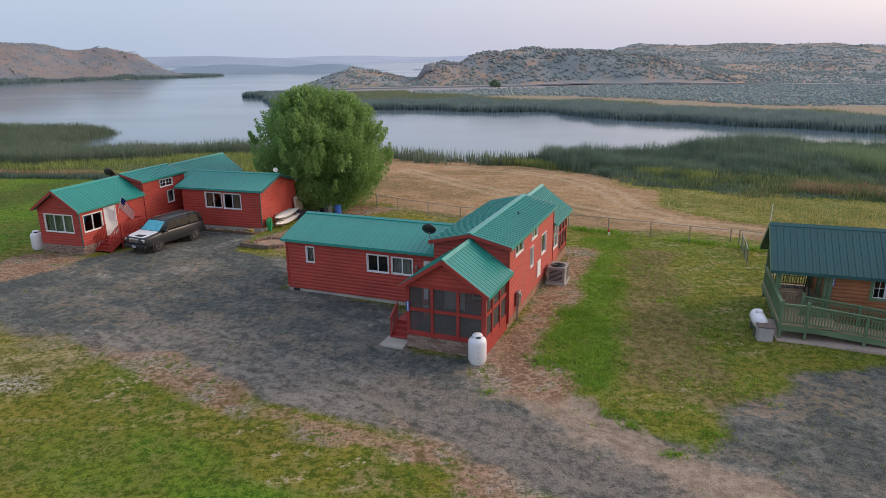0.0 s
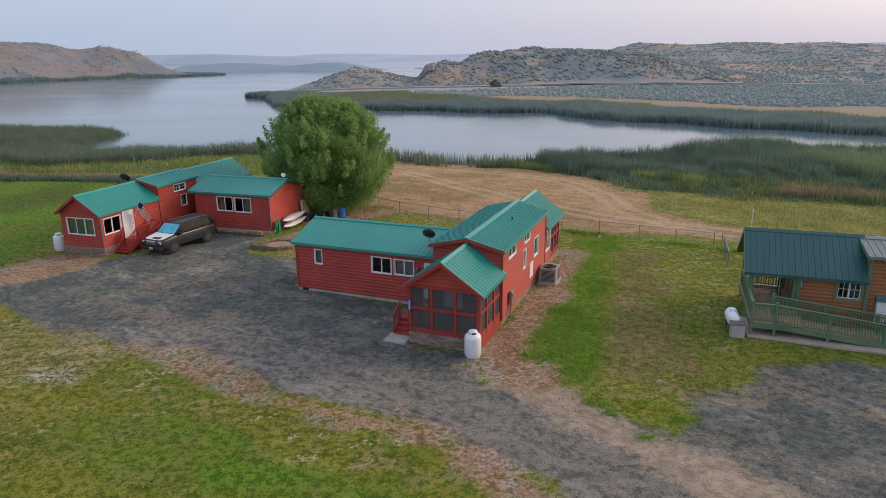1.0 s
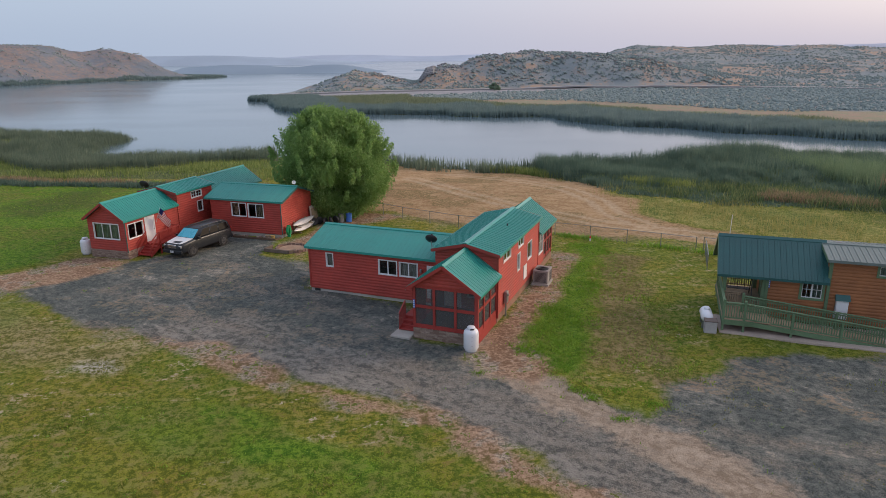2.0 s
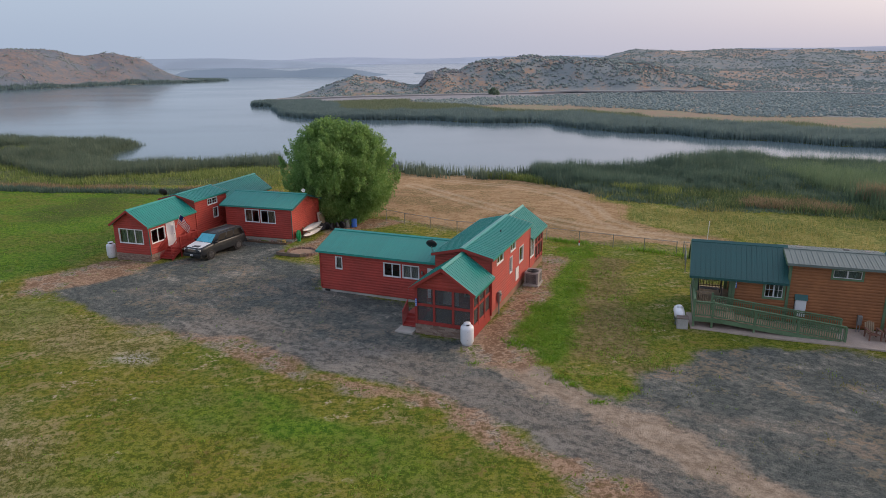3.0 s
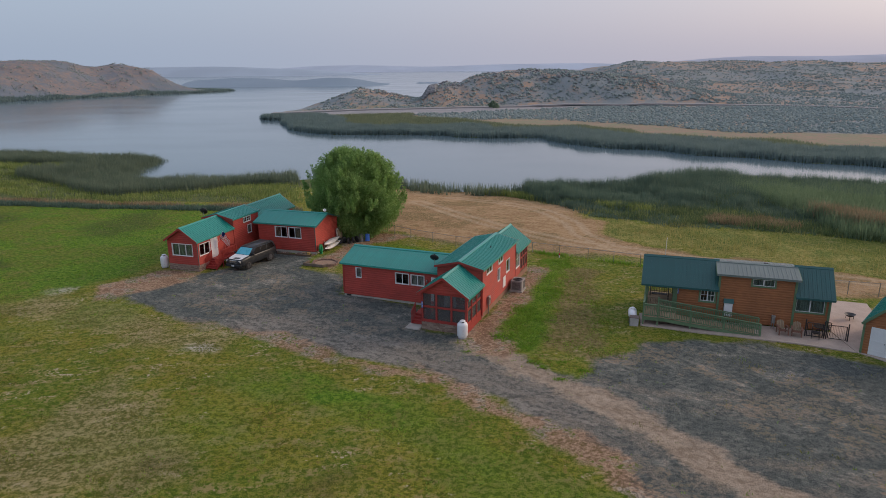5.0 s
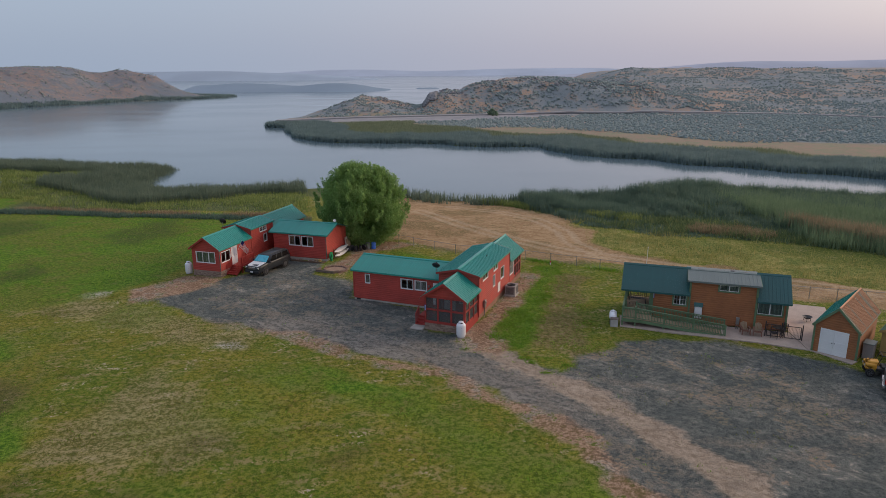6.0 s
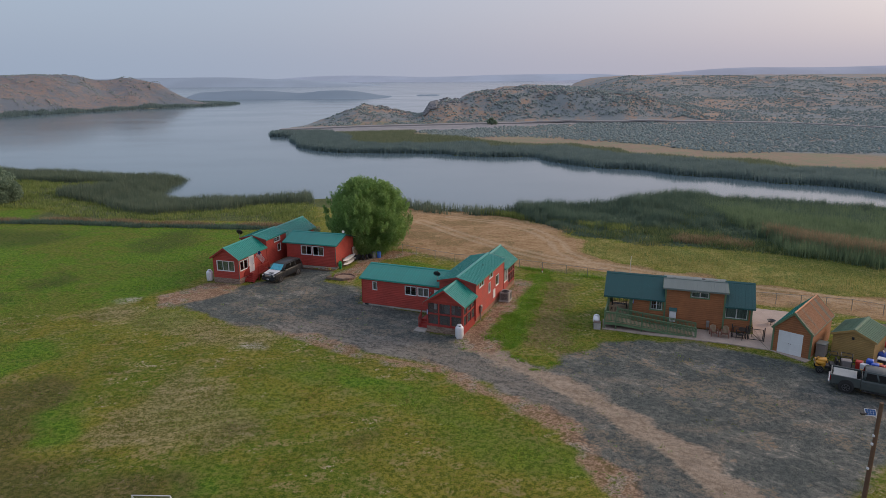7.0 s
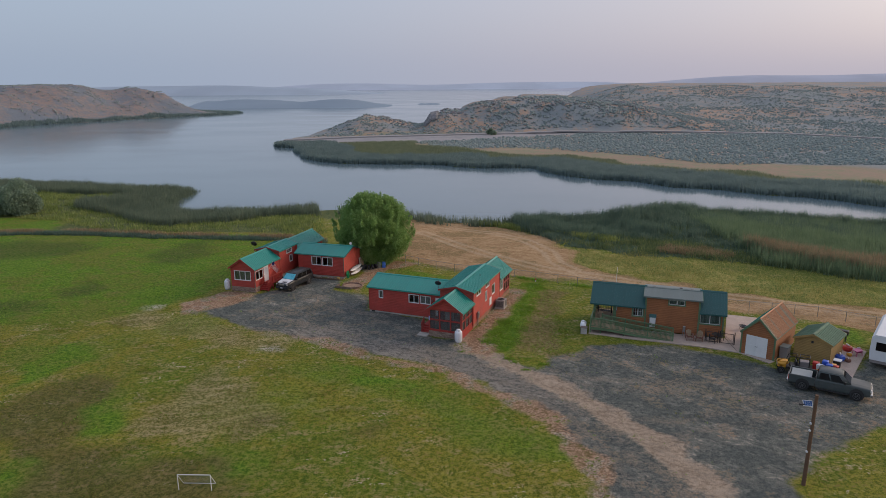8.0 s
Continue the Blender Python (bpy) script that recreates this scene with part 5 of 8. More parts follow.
FOOT = [(pose_m.inverted(), x0, x1, y0, y1) for pose_m, x0, x1, y0, y1 in (
    (HB, -13.1, 0.2, 4.6, 10.1), (HB, -4.9, 0.2, -0.2, 17.6), (HA, -3.6, 0.2, -0.2, 17.4), (HA, 0, 8.3, 8.6, 14.1), (HA, 0, 1.5, 0.8, 4.6),
    (HC, -13.2, 0.2, -2.7, 3.9), (HG, -3.2, 0.2, -0.2, 6.4), (HS, -3.3, 0.2, -0.2, 4.1))]


def free(x, y):
    ok = np.ones(len(x))
    for m, x0, x1, y0, y1 in FOOT:
        lx, ly = m[0][0] * x + m[0][1] * y + m[0][3], m[1][0] * x + m[1][1] * y + m[1][3]
        ok[(lx > x0) & (lx < x1) & (ly > y0) & (ly < y1)] = 0
    return ok


def bare(x, y):
    return np.clip(1 - 1.2 * np.maximum.reduce([sample("gravel", x, y), sample("tan", x, y), sample("soil", x, y), sample("hay", x, y)]), 0, 1) * free(x, y)


WEED_CLUMPS = [(1.3, 23.6, 0.5), (7.1, 19.4, 0.6), (5.8, 21.9, 0.7), (6.3, 21.2, 0.5), (7.5, 21.8, 0.8), (8.8, 20.6, 0.9)]


def edge_at(poly, x, y):
    """1 inside the polygon, fading over a metre outside it."""
    return np.where(inside(poly, x, y), 1.0, smooth(1.0, 0.0, near_line(poly + poly[:1], x, y)))


def clumpy(x, y, s, seed):
    return np.clip(0.5 + 0.5 * rough(x, y, s, seed) + 0.35 * rough(x, y, s / 3.7, seed + 2), 0, 1)


x, y = spots(150000, -50, 34, -8, 44, lambda x, y: bare(x, y) * clumpy(x, y, 1.6, 0.5) * (1 - 0.8 * sample("green", x, y)))
blades("grass", x, y, (0.04, 0.11), 0.05, GRASS, "patchy olive and straw meadow grass", "grass", 3, 1.4, 0.08)
x, y = spots(70000, -60, 14, 6, 80, lambda x, y: bare(x, y) * (0.1 + 0.9 * sample("green", x, y)) * clumpy(x, y, 1.1, 3.5))
blades("grass", x, y, (0.05, 0.13), 0.05, GRASS_GREEN, "bright green lawn and weed grass", "grass", 3, 1.3, 0.08)
x, y = spots(9000, -32, 34, 2, 46, lambda x, y: np.maximum(np.maximum(sample("tan", x, y), sample("soil", x, y)), 0.25 * sample("gravel", x, y)) * free(x, y) * (clumpy(x, y, 1.3, 8.0) > 0.72) * 0.9)
blades("grass", x, y, (0.05, 0.16), 0.05, GRASS_GREEN, "small green weeds in the gravel", "weeds", 4, 0.7, 0.08)
x, y = spots(60000, 3, 12.5, 22, 48, lambda x, y: (1 - sample("soil", x, y)) * (1 - sample("gravel", x, y)) * (0.12 + 0.9 * edge_at(PATCH, x, y)) * clumpy(x, y, 0.9, 2.0) * free(x, y))
blades("grass", x, y, (0.05, 0.13), 0.05, GRASS_GREEN, "lush green grass strip beside the red cabin", "grass", 3, 1.3, 0.08)
for cx, cy, spread in WEED_CLUMPS:
    n = int(110 * spread)
    x, y = cx + rng.normal(0, spread * 0.36, n), cy + rng.normal(0, spread * 0.24, n)
    blades("weeds", x, y, (0.04, 0.15), 0.05, GRASS_GREEN, "small bright green weed clump on the bare dirt", "weeds", 3, 0.9, 0.06)
x, y = spots(2600, 9, 34, 9, 25, lambda x, y: sample("gravel", x, y) * (clumpy(x, y, 2.3, 3.0) > 0.74) * 0.8)
blades("grass", x, y, (0.03, 0.12), 0.05, GRASS, "thin yellow-green weeds growing through the gravel lot", "weeds", 4, 0.7, 0.12)
x, y = spots(90000, 11, 110, 16, 88, lambda x, y: sample("straw", x, y) * np.clip(1.4 * clumpy(x, y, 4, 1.0) - 0.05, 0, 1) * (1 - 0.9 * sample("deep", x, y)))
blades("straw_grass", x, y, (0.25, 0.75), 0.04, STRAW, "tall yellow-green dry grass beside the dirt track", "grass", 2, 0.35, 0.2)


def west_marsh(x, y):
    return (x < -24 - 0.25 * (y - 84)) * (y > np.interp(x, (-92, -76, -68, -51, -24), (93, 89, 81.5, 78.5, 76)) + 0.7 * np.sin(x / 4)) * (land_height(x, y)[1] > -3)


def east_marsh(x, y):
    edge_y = np.interp(x, (12, 15, 18, 21.4, 26, 30, 36, 41.5, 47, 50.6, 57, 120), (85, 76, 68, 64.5, 62, 60.5, 58.5, 56.5, 54, 51, 46, 31))
    return (x > 12) * (y > edge_y + 1.5 * rough(x, y, 4, 2.0)) * (land_height(x, y)[1] > -3)


def brown_patch(x, y):
    return np.exp(-((x - 37.5) / 5.0) ** 2 - ((y - 62.3 + 0.35 * (x - 37.5)) / 2.2) ** 2) > 0.35 + 0.25 * rough(x, y, 2, 1.0)


def tan_bed(x, y):
    """Rows of brown-topped reeds along the front of the eastern marsh."""
    front = np.interp(x, (46.5, 49, 56.8, 120), (60, 57.0, 48.6, 30))
    return smooth(46.5, 48, x + 0.8 * rough(x, y, 2, 3.0)) * (y > front + 0.6 * rough(x, y, 2.5, 1.0)) * (y < front + 6.5 + 1.5 * rough(x, y, 5, 2.0))


x, y = spots(52000, -190, -22, 82, 152, lambda x, y: west_marsh(x, y) * (land_height(x, y)[1] < 11 + 6 * rough(x, y, 11, 1.0) + 0.12 * np.maximum(-60 - x, 0)))
blades("reeds", x, y, 1.95 + 0.35 * rough(x, y, 1.1, 2.0) + 0.3 * rough(x, y, 4, 1.0), 0.09, REED, "dense dark green reeds along the lake shore", "reeds", 8, 0.24, 0.25)
x, y = spots(110000, -190, -22, 76, 132, lambda x, y: west_marsh(x, y) * (land_height(x, y)[1] > 6) * np.clip(1.7 * clumpy(x, y, 6, 2.2) * clumpy(x, y, 1.9, 1.2), 0.04, 1))
blades("marsh_weeds", x, y, (0.25, 0.9), 0.10, WEED, "yellow-green flowering marsh weeds", "weeds", 3, 0.4, 0.3)
x, y = spots(95000, 12, 150, 30, 102, lambda x, y: east_marsh(x, y) * np.clip(1.55 - 1.6 * clumpy(x, y, 8, 7.0) + smooth(12, 4, land_height(x, y)[1]), 0.08, 1) * (1 - brown_patch(x, y)) * (tan_bed(x, y) < 0.5))
d_shore = land_height(x, y)[1]
blades("reeds", x, y, np.clip(2.5 - 0.10 * d_shore + 0.55 * rough(x, y, 6, 1.5) + 0.45 * rough(x, y, 2.1, 3.5) + 0.4 * rough(x, y, 0.8, 5.5) + 0.5 * smooth(26, 36, x) * smooth(52, 44, x), 0.3, 3.3), 0.08, REED_TALL, "tall dark reed bed on the near shore", "reeds", 8, 0.24, 0.25)
x, y = spots(90000, 12, 150, 30, 100, lambda x, y: east_marsh(x, y) * (land_height(x, y)[1] > 7) * np.clip(2.5 * clumpy(x, y, 8, 7.0) - 1.1, 0.08, 1))
blades("marsh_weeds", x, y, (0.3, 1.0), 0.10, MARSH_WEED, "olive green weeds among the reeds", "weeds", 4, 0.5, 0.35)
x, y = spots(60000, 44, 110, 30, 70, tan_bed)
blades("brown_reeds", x, y, (1.8, 2.6), 0.10, REED_TAN, "tall reeds with brown seed heads at the marsh edge", "reeds", 4, 0.2, 0.3)
x, y = spots(60000, 44, 110, 30, 70, tan_bed)
blades("reeds", x, y, (1.3, 2.15), 0.10, REED_LIGHT, "green leafy reeds under brown seed heads", "reeds", 5, 0.25, 0.25)
x, y = spots(60000, 45, 120, 34, 96, lambda x, y: east_marsh(x, y) * (tan_bed(x, y) < 0.5) * clumpy(x, y, 7, 4.0))
blades("reeds", x, y, (1.2, 2.3), 0.07, REED_LIGHT, "lighter green reed bed behind the brown reeds", "reeds", 5, 0.25, 0.3)
x, y = spots(26000, 4, 28, 66, 92, lambda x, y: smooth(2.2, 0.5, near_line([(7.5, 88.5), (11.5, 85.5), (16.2, 79.5), (20.5, 74.5), (25, 71.5)], x, y) + 1.2 * rough(x, y, 3, 2.0)))
blades("marsh_weeds", x, y, (0.3, 1.1), 0.09, WEED, "bright green and yellow weeds at the edge of the mown field", "weeds", 4, 0.45, 0.25)
x, y = spots(9000, 28, 46, 54, 70, brown_patch)
blades("dry_grass", x, y, (0.4, 0.9), 0.09, DRY_BROWN, "brown dry grass at the foot of the reeds", "grass", 3, 0.4, 0.2)
x, y = spots(30000, 2, 26, 38, 54, lambda x, y: smooth(0.7, 0.2, near_line([(4, 50.9), (8.7, 49.3), (14.1, 46.7), (18.8, 44.3), (25, 40.4)], x, y)) * clumpy(x, y, 1.6, 2.0))
blades("weeds", x, y, (0.08, 0.38), 0.06, GRASS_GREEN, "green weeds along the foot of the chain-link fence", "weeds", 4, 0.7, 0.15)
x, y = spots(5200, -24, 14, 84, 106, lambda x, y: (land_height(x, y)[1] < 4.5) * (land_height(x, y)[1] > -2) * (clumpy(x, y, 2.2, 6.0) > 0.42))
blades("reeds", x, y, (0.9, 2.1), 0.13, REED, "thin reed clumps at the edge of the mown point", "reeds", 3, 0.22, 0.25)
x, y = spots(70000, -128, -20, 66, 80, lambda x, y: smooth(1.3, 0.3, near_line([(a, b - 2.1) for a, b in DITCH], x, y) + 0.6 * rough(x, y, 4, 1.0)))
blades("weeds", x, y, (0.25, 0.7), 0.09, REED_TALL, "dark green weeds below the ditch bank", "weeds", 3, 0.5, 0.2)
x, y = spots(60000, -128, -20, 70, 82, lambda x, y: smooth(1.5, 0.4, near_line(DITCH, x, y) + 0.9 * rough(x, y, 3, 2.0) + 0.3))
blades("straw_grass", x, y, (0.2, 0.7), 0.09, DRY_BROWN, "dry grass along the old ditch bank", "grass", 2, 0.4, 0.2)
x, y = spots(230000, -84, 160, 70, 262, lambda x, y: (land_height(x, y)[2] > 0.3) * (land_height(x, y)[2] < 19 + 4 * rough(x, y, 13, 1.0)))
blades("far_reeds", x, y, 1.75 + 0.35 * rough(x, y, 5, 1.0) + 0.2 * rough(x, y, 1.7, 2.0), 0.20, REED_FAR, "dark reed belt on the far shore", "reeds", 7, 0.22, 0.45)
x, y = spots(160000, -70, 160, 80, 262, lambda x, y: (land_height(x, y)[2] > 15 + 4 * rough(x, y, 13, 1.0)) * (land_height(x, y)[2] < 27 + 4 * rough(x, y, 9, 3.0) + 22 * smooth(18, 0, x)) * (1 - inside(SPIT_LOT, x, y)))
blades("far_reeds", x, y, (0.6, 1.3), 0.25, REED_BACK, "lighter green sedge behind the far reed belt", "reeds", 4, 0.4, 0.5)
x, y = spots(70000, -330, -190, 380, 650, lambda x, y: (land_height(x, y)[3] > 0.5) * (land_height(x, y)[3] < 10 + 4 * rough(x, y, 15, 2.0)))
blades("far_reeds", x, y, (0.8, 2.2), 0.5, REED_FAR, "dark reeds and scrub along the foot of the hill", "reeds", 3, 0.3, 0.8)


def lumps(name, x, y, size, material, label, category):
    """Low rounded shrubs, each an uneven little dome."""
    n, k = len(x), 6
    z = land_height(x, y)[0] - 0.1
    r = size * rng.uniform(0.5, 1.3, n)
    ang = np.arange(k) * 2 * math.pi / k
    v = np.empty((n, 2 * k + 1, 3))
    for ring, (rr, zz) in enumerate(((1.0, 0.25), (0.72, 0.85))):
        jit = rng.uniform(0.7, 1.2, (n, k))
        v[:, ring * k:(ring + 1) * k, 0] = x[:, None] + np.cos(ang) * r[:, None] * rr * jit
        v[:, ring * k:(ring + 1) * k, 1] = y[:, None] + np.sin(ang) * r[:, None] * rr * jit
        v[:, ring * k:(ring + 1) * k, 2] = (z + r * zz)[:, None] * 1.0 + r[:, None] * rng.uniform(-0.15, 0.15, (n, k))
    v[:, 2 * k] = np.stack([x, y, z + 1.15 * r], -1)
    f = []
    for i in range(k):
        j = (i + 1) % k
        f += [(i, j, k + j), (i, k + j, k + i), (k + i, k + j, 2 * k)]
    base = (np.arange(n) * (2 * k + 1))[:, None, None]
    faces = (np.array(f)[None] + base).reshape(-1, 3)
    return stuff(name, v.reshape(-1, 3).tolist(), faces.tolist(), material, label, category)


# grey-green sage, lifted a little in colour for the distance haze
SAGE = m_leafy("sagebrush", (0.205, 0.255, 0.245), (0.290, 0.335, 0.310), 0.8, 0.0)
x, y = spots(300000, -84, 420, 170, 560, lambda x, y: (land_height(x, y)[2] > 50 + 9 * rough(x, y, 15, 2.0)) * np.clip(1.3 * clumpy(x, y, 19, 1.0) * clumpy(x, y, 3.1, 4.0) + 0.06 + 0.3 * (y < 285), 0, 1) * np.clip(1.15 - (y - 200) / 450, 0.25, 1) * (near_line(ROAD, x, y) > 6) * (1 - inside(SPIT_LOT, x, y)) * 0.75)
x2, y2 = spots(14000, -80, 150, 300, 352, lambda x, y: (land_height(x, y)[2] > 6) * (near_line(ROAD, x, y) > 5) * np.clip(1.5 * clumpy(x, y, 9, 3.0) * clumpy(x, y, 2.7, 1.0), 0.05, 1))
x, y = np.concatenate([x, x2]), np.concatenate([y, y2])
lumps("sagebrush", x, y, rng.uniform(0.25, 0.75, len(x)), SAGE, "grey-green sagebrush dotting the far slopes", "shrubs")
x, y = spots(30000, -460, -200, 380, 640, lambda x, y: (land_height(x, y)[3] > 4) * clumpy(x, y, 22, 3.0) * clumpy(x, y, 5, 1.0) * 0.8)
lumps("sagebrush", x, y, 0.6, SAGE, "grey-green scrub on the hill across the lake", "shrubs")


BASALT = painted("grey_basalt", (0.24, 0.235, 0.24), 0.9, 0.3)
x, y = spots(5200, -60, 130, 300, 372, lambda x, y: (land_height(x, y)[0] > np.interp(x, BLUFF_X, BLUFF_Z) * 0.72) * (clumpy(x, y, 7, 2.0) > 0.5) * (np.interp(x, BLUFF_X, BLUFF_Z) > 4) * 0.8)
lumps("basalt_outcrop", x, y, rng.uniform(0.3, 0.85, len(x)), BASALT, "dark basalt rocks along the bluff top", "rocks")
x, y = spots(700, -15, -9, 320, 352, lambda x, y: (land_height(x, y)[0] > 3) * 1.0)
lumps("basalt_outcrop", x, y, 1.1, BASALT, "dark basalt cliff face at the end of the bluff", "rocks")


def leaf_mesh(name, centres, radii, n, size, droop, material, tree, thin=0.4):
    """Many small leaves, loose on the shells of clumps."""
    k = rng.choice(len(centres), n, p=radii ** 2 / np.sum(radii ** 2))
    d = rng.normal(0, 1, (n, 3))
    d /= np.linalg.norm(d, axis=1)[:, None]
    rad = radii[k] * rng.uniform(0.08, 1.0, n) ** 0.42
    p = centres[k] + d * rad[:, None] * np.array([1, 1, 0.85])
    p[:, 2] -= droop * rng.uniform(0, 1, n) ** 2 * radii[k]
    p[:, 2] = np.maximum(p[:, 2], 0.25)
    a = rng.normal(0, 1, (n, 3))
    a[:, 2] -= 0.9
    a /= np.linalg.norm(a, axis=1)[:, None]
    b = np.cross(a, rng.normal(0, 1, (n, 3)))
    b /= np.linalg.norm(b, axis=1)[:, None]
    s = size * rng.uniform(0.6, 1.4, n)[:, None]
    v = np.stack([p - a * s, p + b * s * thin, p + a * s, p - b * s * thin], 1)
    data = bpy.data.meshes.new(name)
    data.vertices.add(n * 4)
    data.vertices.foreach_set("co", v.ravel())
    data.loops.add(n * 4)
    data.loops.foreach_set("vertex_index", np.arange(n * 4, dtype=np.int32))
    data.polygons.add(n)
    data.polygons.foreach_set("loop_start", np.arange(0, n * 4, 4, dtype=np.int32))
    data.update(calc_edges=True)
    data.materials.append(material)
    ob = new(name, data)
    ob.parent = tree
    return ob


def limb(bm, a, b, r0, r1, n=5):
    a, b = Vector(a), Vector(b)
    bend = Vector((rnd.uniform(-0.3, 0.3), rnd.uniform(-0.3, 0.3), 0.2)) * (b - a).length * 0.4
    pts = [a.lerp(b, i / n) + bend * math.sin(math.pi * i / n) for i in range(n + 1)]
    for i in range(n):
        rod(bm, pts[i], pts[i + 1], r0 + (r1 - r0) * i / n, r0 + (r1 - r0) * (i + 1) / n, 7, False)


tree = thing("willow_tree", pose(-10.9, 57.6, 0), "large bushy green willow tree beside the red cabin", "tree")
bm = bmesh.new()
stems = [(Vector((0.3 * math.cos(k * 1.3), 0.3 * math.sin(k * 1.3), -0.2)), Vector((1.6 * math.cos(k * 1.3 + 0.3), 1.6 * math.sin(k * 1.3 + 0.3), 3.4))) for k in range(5)]
for a, b in stems:
    limb(bm, a, b, 0.26, 0.15)
part("trunk", bm, BARK, tree, smooth=True)
bm = bmesh.new()
cs, rs = [], []
for k in range(300):
    z = rnd.uniform(0.9, 9.6)
    lean = -0.13 * max(0.0, z - 3)
    reach = float(np.interp(z, (0.5, 1.8, 3.5, 5.5, 7.0, 8.3, 9.6), (2.4, 3.7, 4.5, 4.7, 4.1, 2.9, 0.8)))
    ang = k * 2.399 + rnd.uniform(-0.3, 0.3)
    rr = reach * rnd.uniform(0.25, 1.0) ** 0.6 * (1 + 0.10 * math.sin(3 * ang + z) + 0.05 * math.sin(7 * ang))
    c = Vector((rr * math.cos(ang) + lean, rr * math.sin(ang), z + 0.4 * math.cos(2 * ang)))
    cs.append(tuple(c))
    rs.append(rnd.uniform(0.7, 1.5))
    if k % 6 == 0:
        a = stems[k % 5][1]
        limb(bm, a, c, 0.09, 0.02)
# loose shoots that break the outline
for k in range(110):
    ang, z = k * 2.399, rnd.uniform(2.0, 9.4)
    reach = float(np.interp(z, (0.5, 1.8, 3.5, 5.5, 7.0, 8.3, 9.6), (3.0, 4.6, 5.5, 5.6, 5.0, 3.8, 1.5)))
    lean = -0.13 * max(0.0, z - 3)
    for q in range(3):
        cs.append((reach * math.cos(ang) * (1 + 0.03 * q) + lean, reach * math.sin(ang) * (1 + 0.03 * q), z + 0.32 * q))
        rs.append(0.34 - 0.07 * q)
second = [(1.3 + rnd.uniform(-1.4, 1.4), rnd.uniform(-1.6, 1.0), rnd.uniform(7.9, 9.3)) for _ in range(26)]
cs += second
rs += [rnd.uniform(0.35, 0.7) for _ in second]
part("branches", bm, BARK, tree, smooth=True)
crown = leaf_mesh("crown", np.array(cs), np.array(rs), 190000, 0.135, 0.5, LEAF, tree, 0.30)

bush = thing("olive_bush", pose(-89.5, 95.5, 0), "round grey-green olive bush at the edge of the marsh", "bush")
bm = bmesh.new()
for k in range(5):
    limb(bm, (0, 0, -0.3), (1.8 * math.cos(k * 1.26), 1.8 * math.sin(k * 1.26), 3.0), 0.12, 0.04)
part("trunk", bm, BARK, bush)
bc = [(rnd.uniform(-4.6, 4.6), rnd.uniform(-3.6, 3.6), rnd.uniform(0.9, 6.0)) for _ in range(70)]
leaf_mesh("crown", np.array([c for c in bc if (c[0] / 4.7) ** 2 + (c[1] / 3.8) ** 2 + (c[2] / 6.2) ** 2 < 1.05]), np.full(len([c for c in bc if (c[0] / 4.7) ** 2 + (c[1] / 3.8) ** 2 + (c[2] / 6.2) ** 2 < 1.05]), 1.75), 36000, 0.2, 0.2, LEAF_GREY, bush, 0.5)

# ---- tanks and equipment round the cabins ----
TANK = painted("white_tank_enamel", (0.80, 0.81, 0.84), 0.35, 0.05)


def gas_bottle(m, label):
    t = thing("propane_tank", m, label, "propane tank", "upright propane tanks")
    bm = bmesh.new()
    lathe(bm, [(0.30, 0), (0.31, 0.03), (0.35, 0.10), (0.39, 0.17), (0.39, 0.94), (0.375, 1.04), (0.32, 1.13), (0.20, 1.18), (0.14, 1.19)], 28)
    part("body", bm, TANK, t, smooth=True)
    bm = bmesh.new()
    lathe(bm, [(0.20, 1.15), (0.22, 1.17), (0.22, 1.27), (0.19, 1.31), (0.06, 1.33)], 20)
    part("collar", bm, TANK, t, smooth=True)
    bm = bmesh.new()
    box(bm, -0.09, 0.09, -0.232, -0.212, 1.19, 1.26)
    part("collar_opening", bm, BLACK, t)
    bm = bmesh.new()
    lathe(bm, [(0.33, -0.12), (0.33, 0.0)], 20)
    part("foot_ring", bm, STEEL, t)
    for k in range(3):
        bm = bmesh.new()
        box(bm, 0.09, 0.115, -0.378, -0.366, 0.36 + 0.25 * k, 0.39 + 0.25 * k, Matrix.Rotation(radians(-20), 4, "Z"))
        part("label", bm, BLACK, t)
    return t


gas_bottle(pose(1.0, 26.2, 0.0, 0, 0, 10), "white upright propane tank standing at the porch corner")
gas_bottle(pose(-28.55, 44.25, 0.0, 0, 0, 25), "white upright propane tank on the lawn beside the cabin")

ct = thing("propane_tank", pose(14.25, 29.55, 0, 0, 0, -14), "white horizontal propane tank beside the deck", "propane tank")
bm = bmesh.new()
prof = [(0.05, -0.72), (0.18, -0.69), (0.27, -0.60), (0.32, -0.46), (0.32, 0.46), (0.27, 0.60), (0.18, 0.69), (0.05, 0.72)]
lathe(bm, prof, 24, Matrix.Translation((0, 0, 0.62)) @ Matrix.Rotation(radians(90), 4, "X"))
part("body", bm, TANK, ct, smooth=True)
bm = bmesh.new()
lathe(bm, [(0.16, 0.90), (0.16, 1.02), (0.11, 1.07), (0.03, 1.08)], 16)
part("dome", bm, TANK, ct, smooth=True)
for yy in (-0.45, 0.45):
    bm = bmesh.new()
    box(bm, -0.25, 0.25, yy - 0.05, yy + 0.05, -0.1, 0.3)
    part("leg", bm, STEEL, ct)
ub = thing("utility_box", pose(14.15, 28.6, 0, 0, 0, -14), "grey weathered utility box with brown lid", "box")
bm = bmesh.new()
soft_box(bm, -0.32, 0.32, -0.26, 0.26, -0.05, 0.62, 0.02, 1)
part("body", bm, painted("grey_plastic", (0.42, 0.40, 0.39), 0.7, 0.2), ub)
bm = bmesh.new()
soft_box(bm, -0.35, 0.35, -0.29, 0.29, 0.62, 0.68, 0.02, 1)
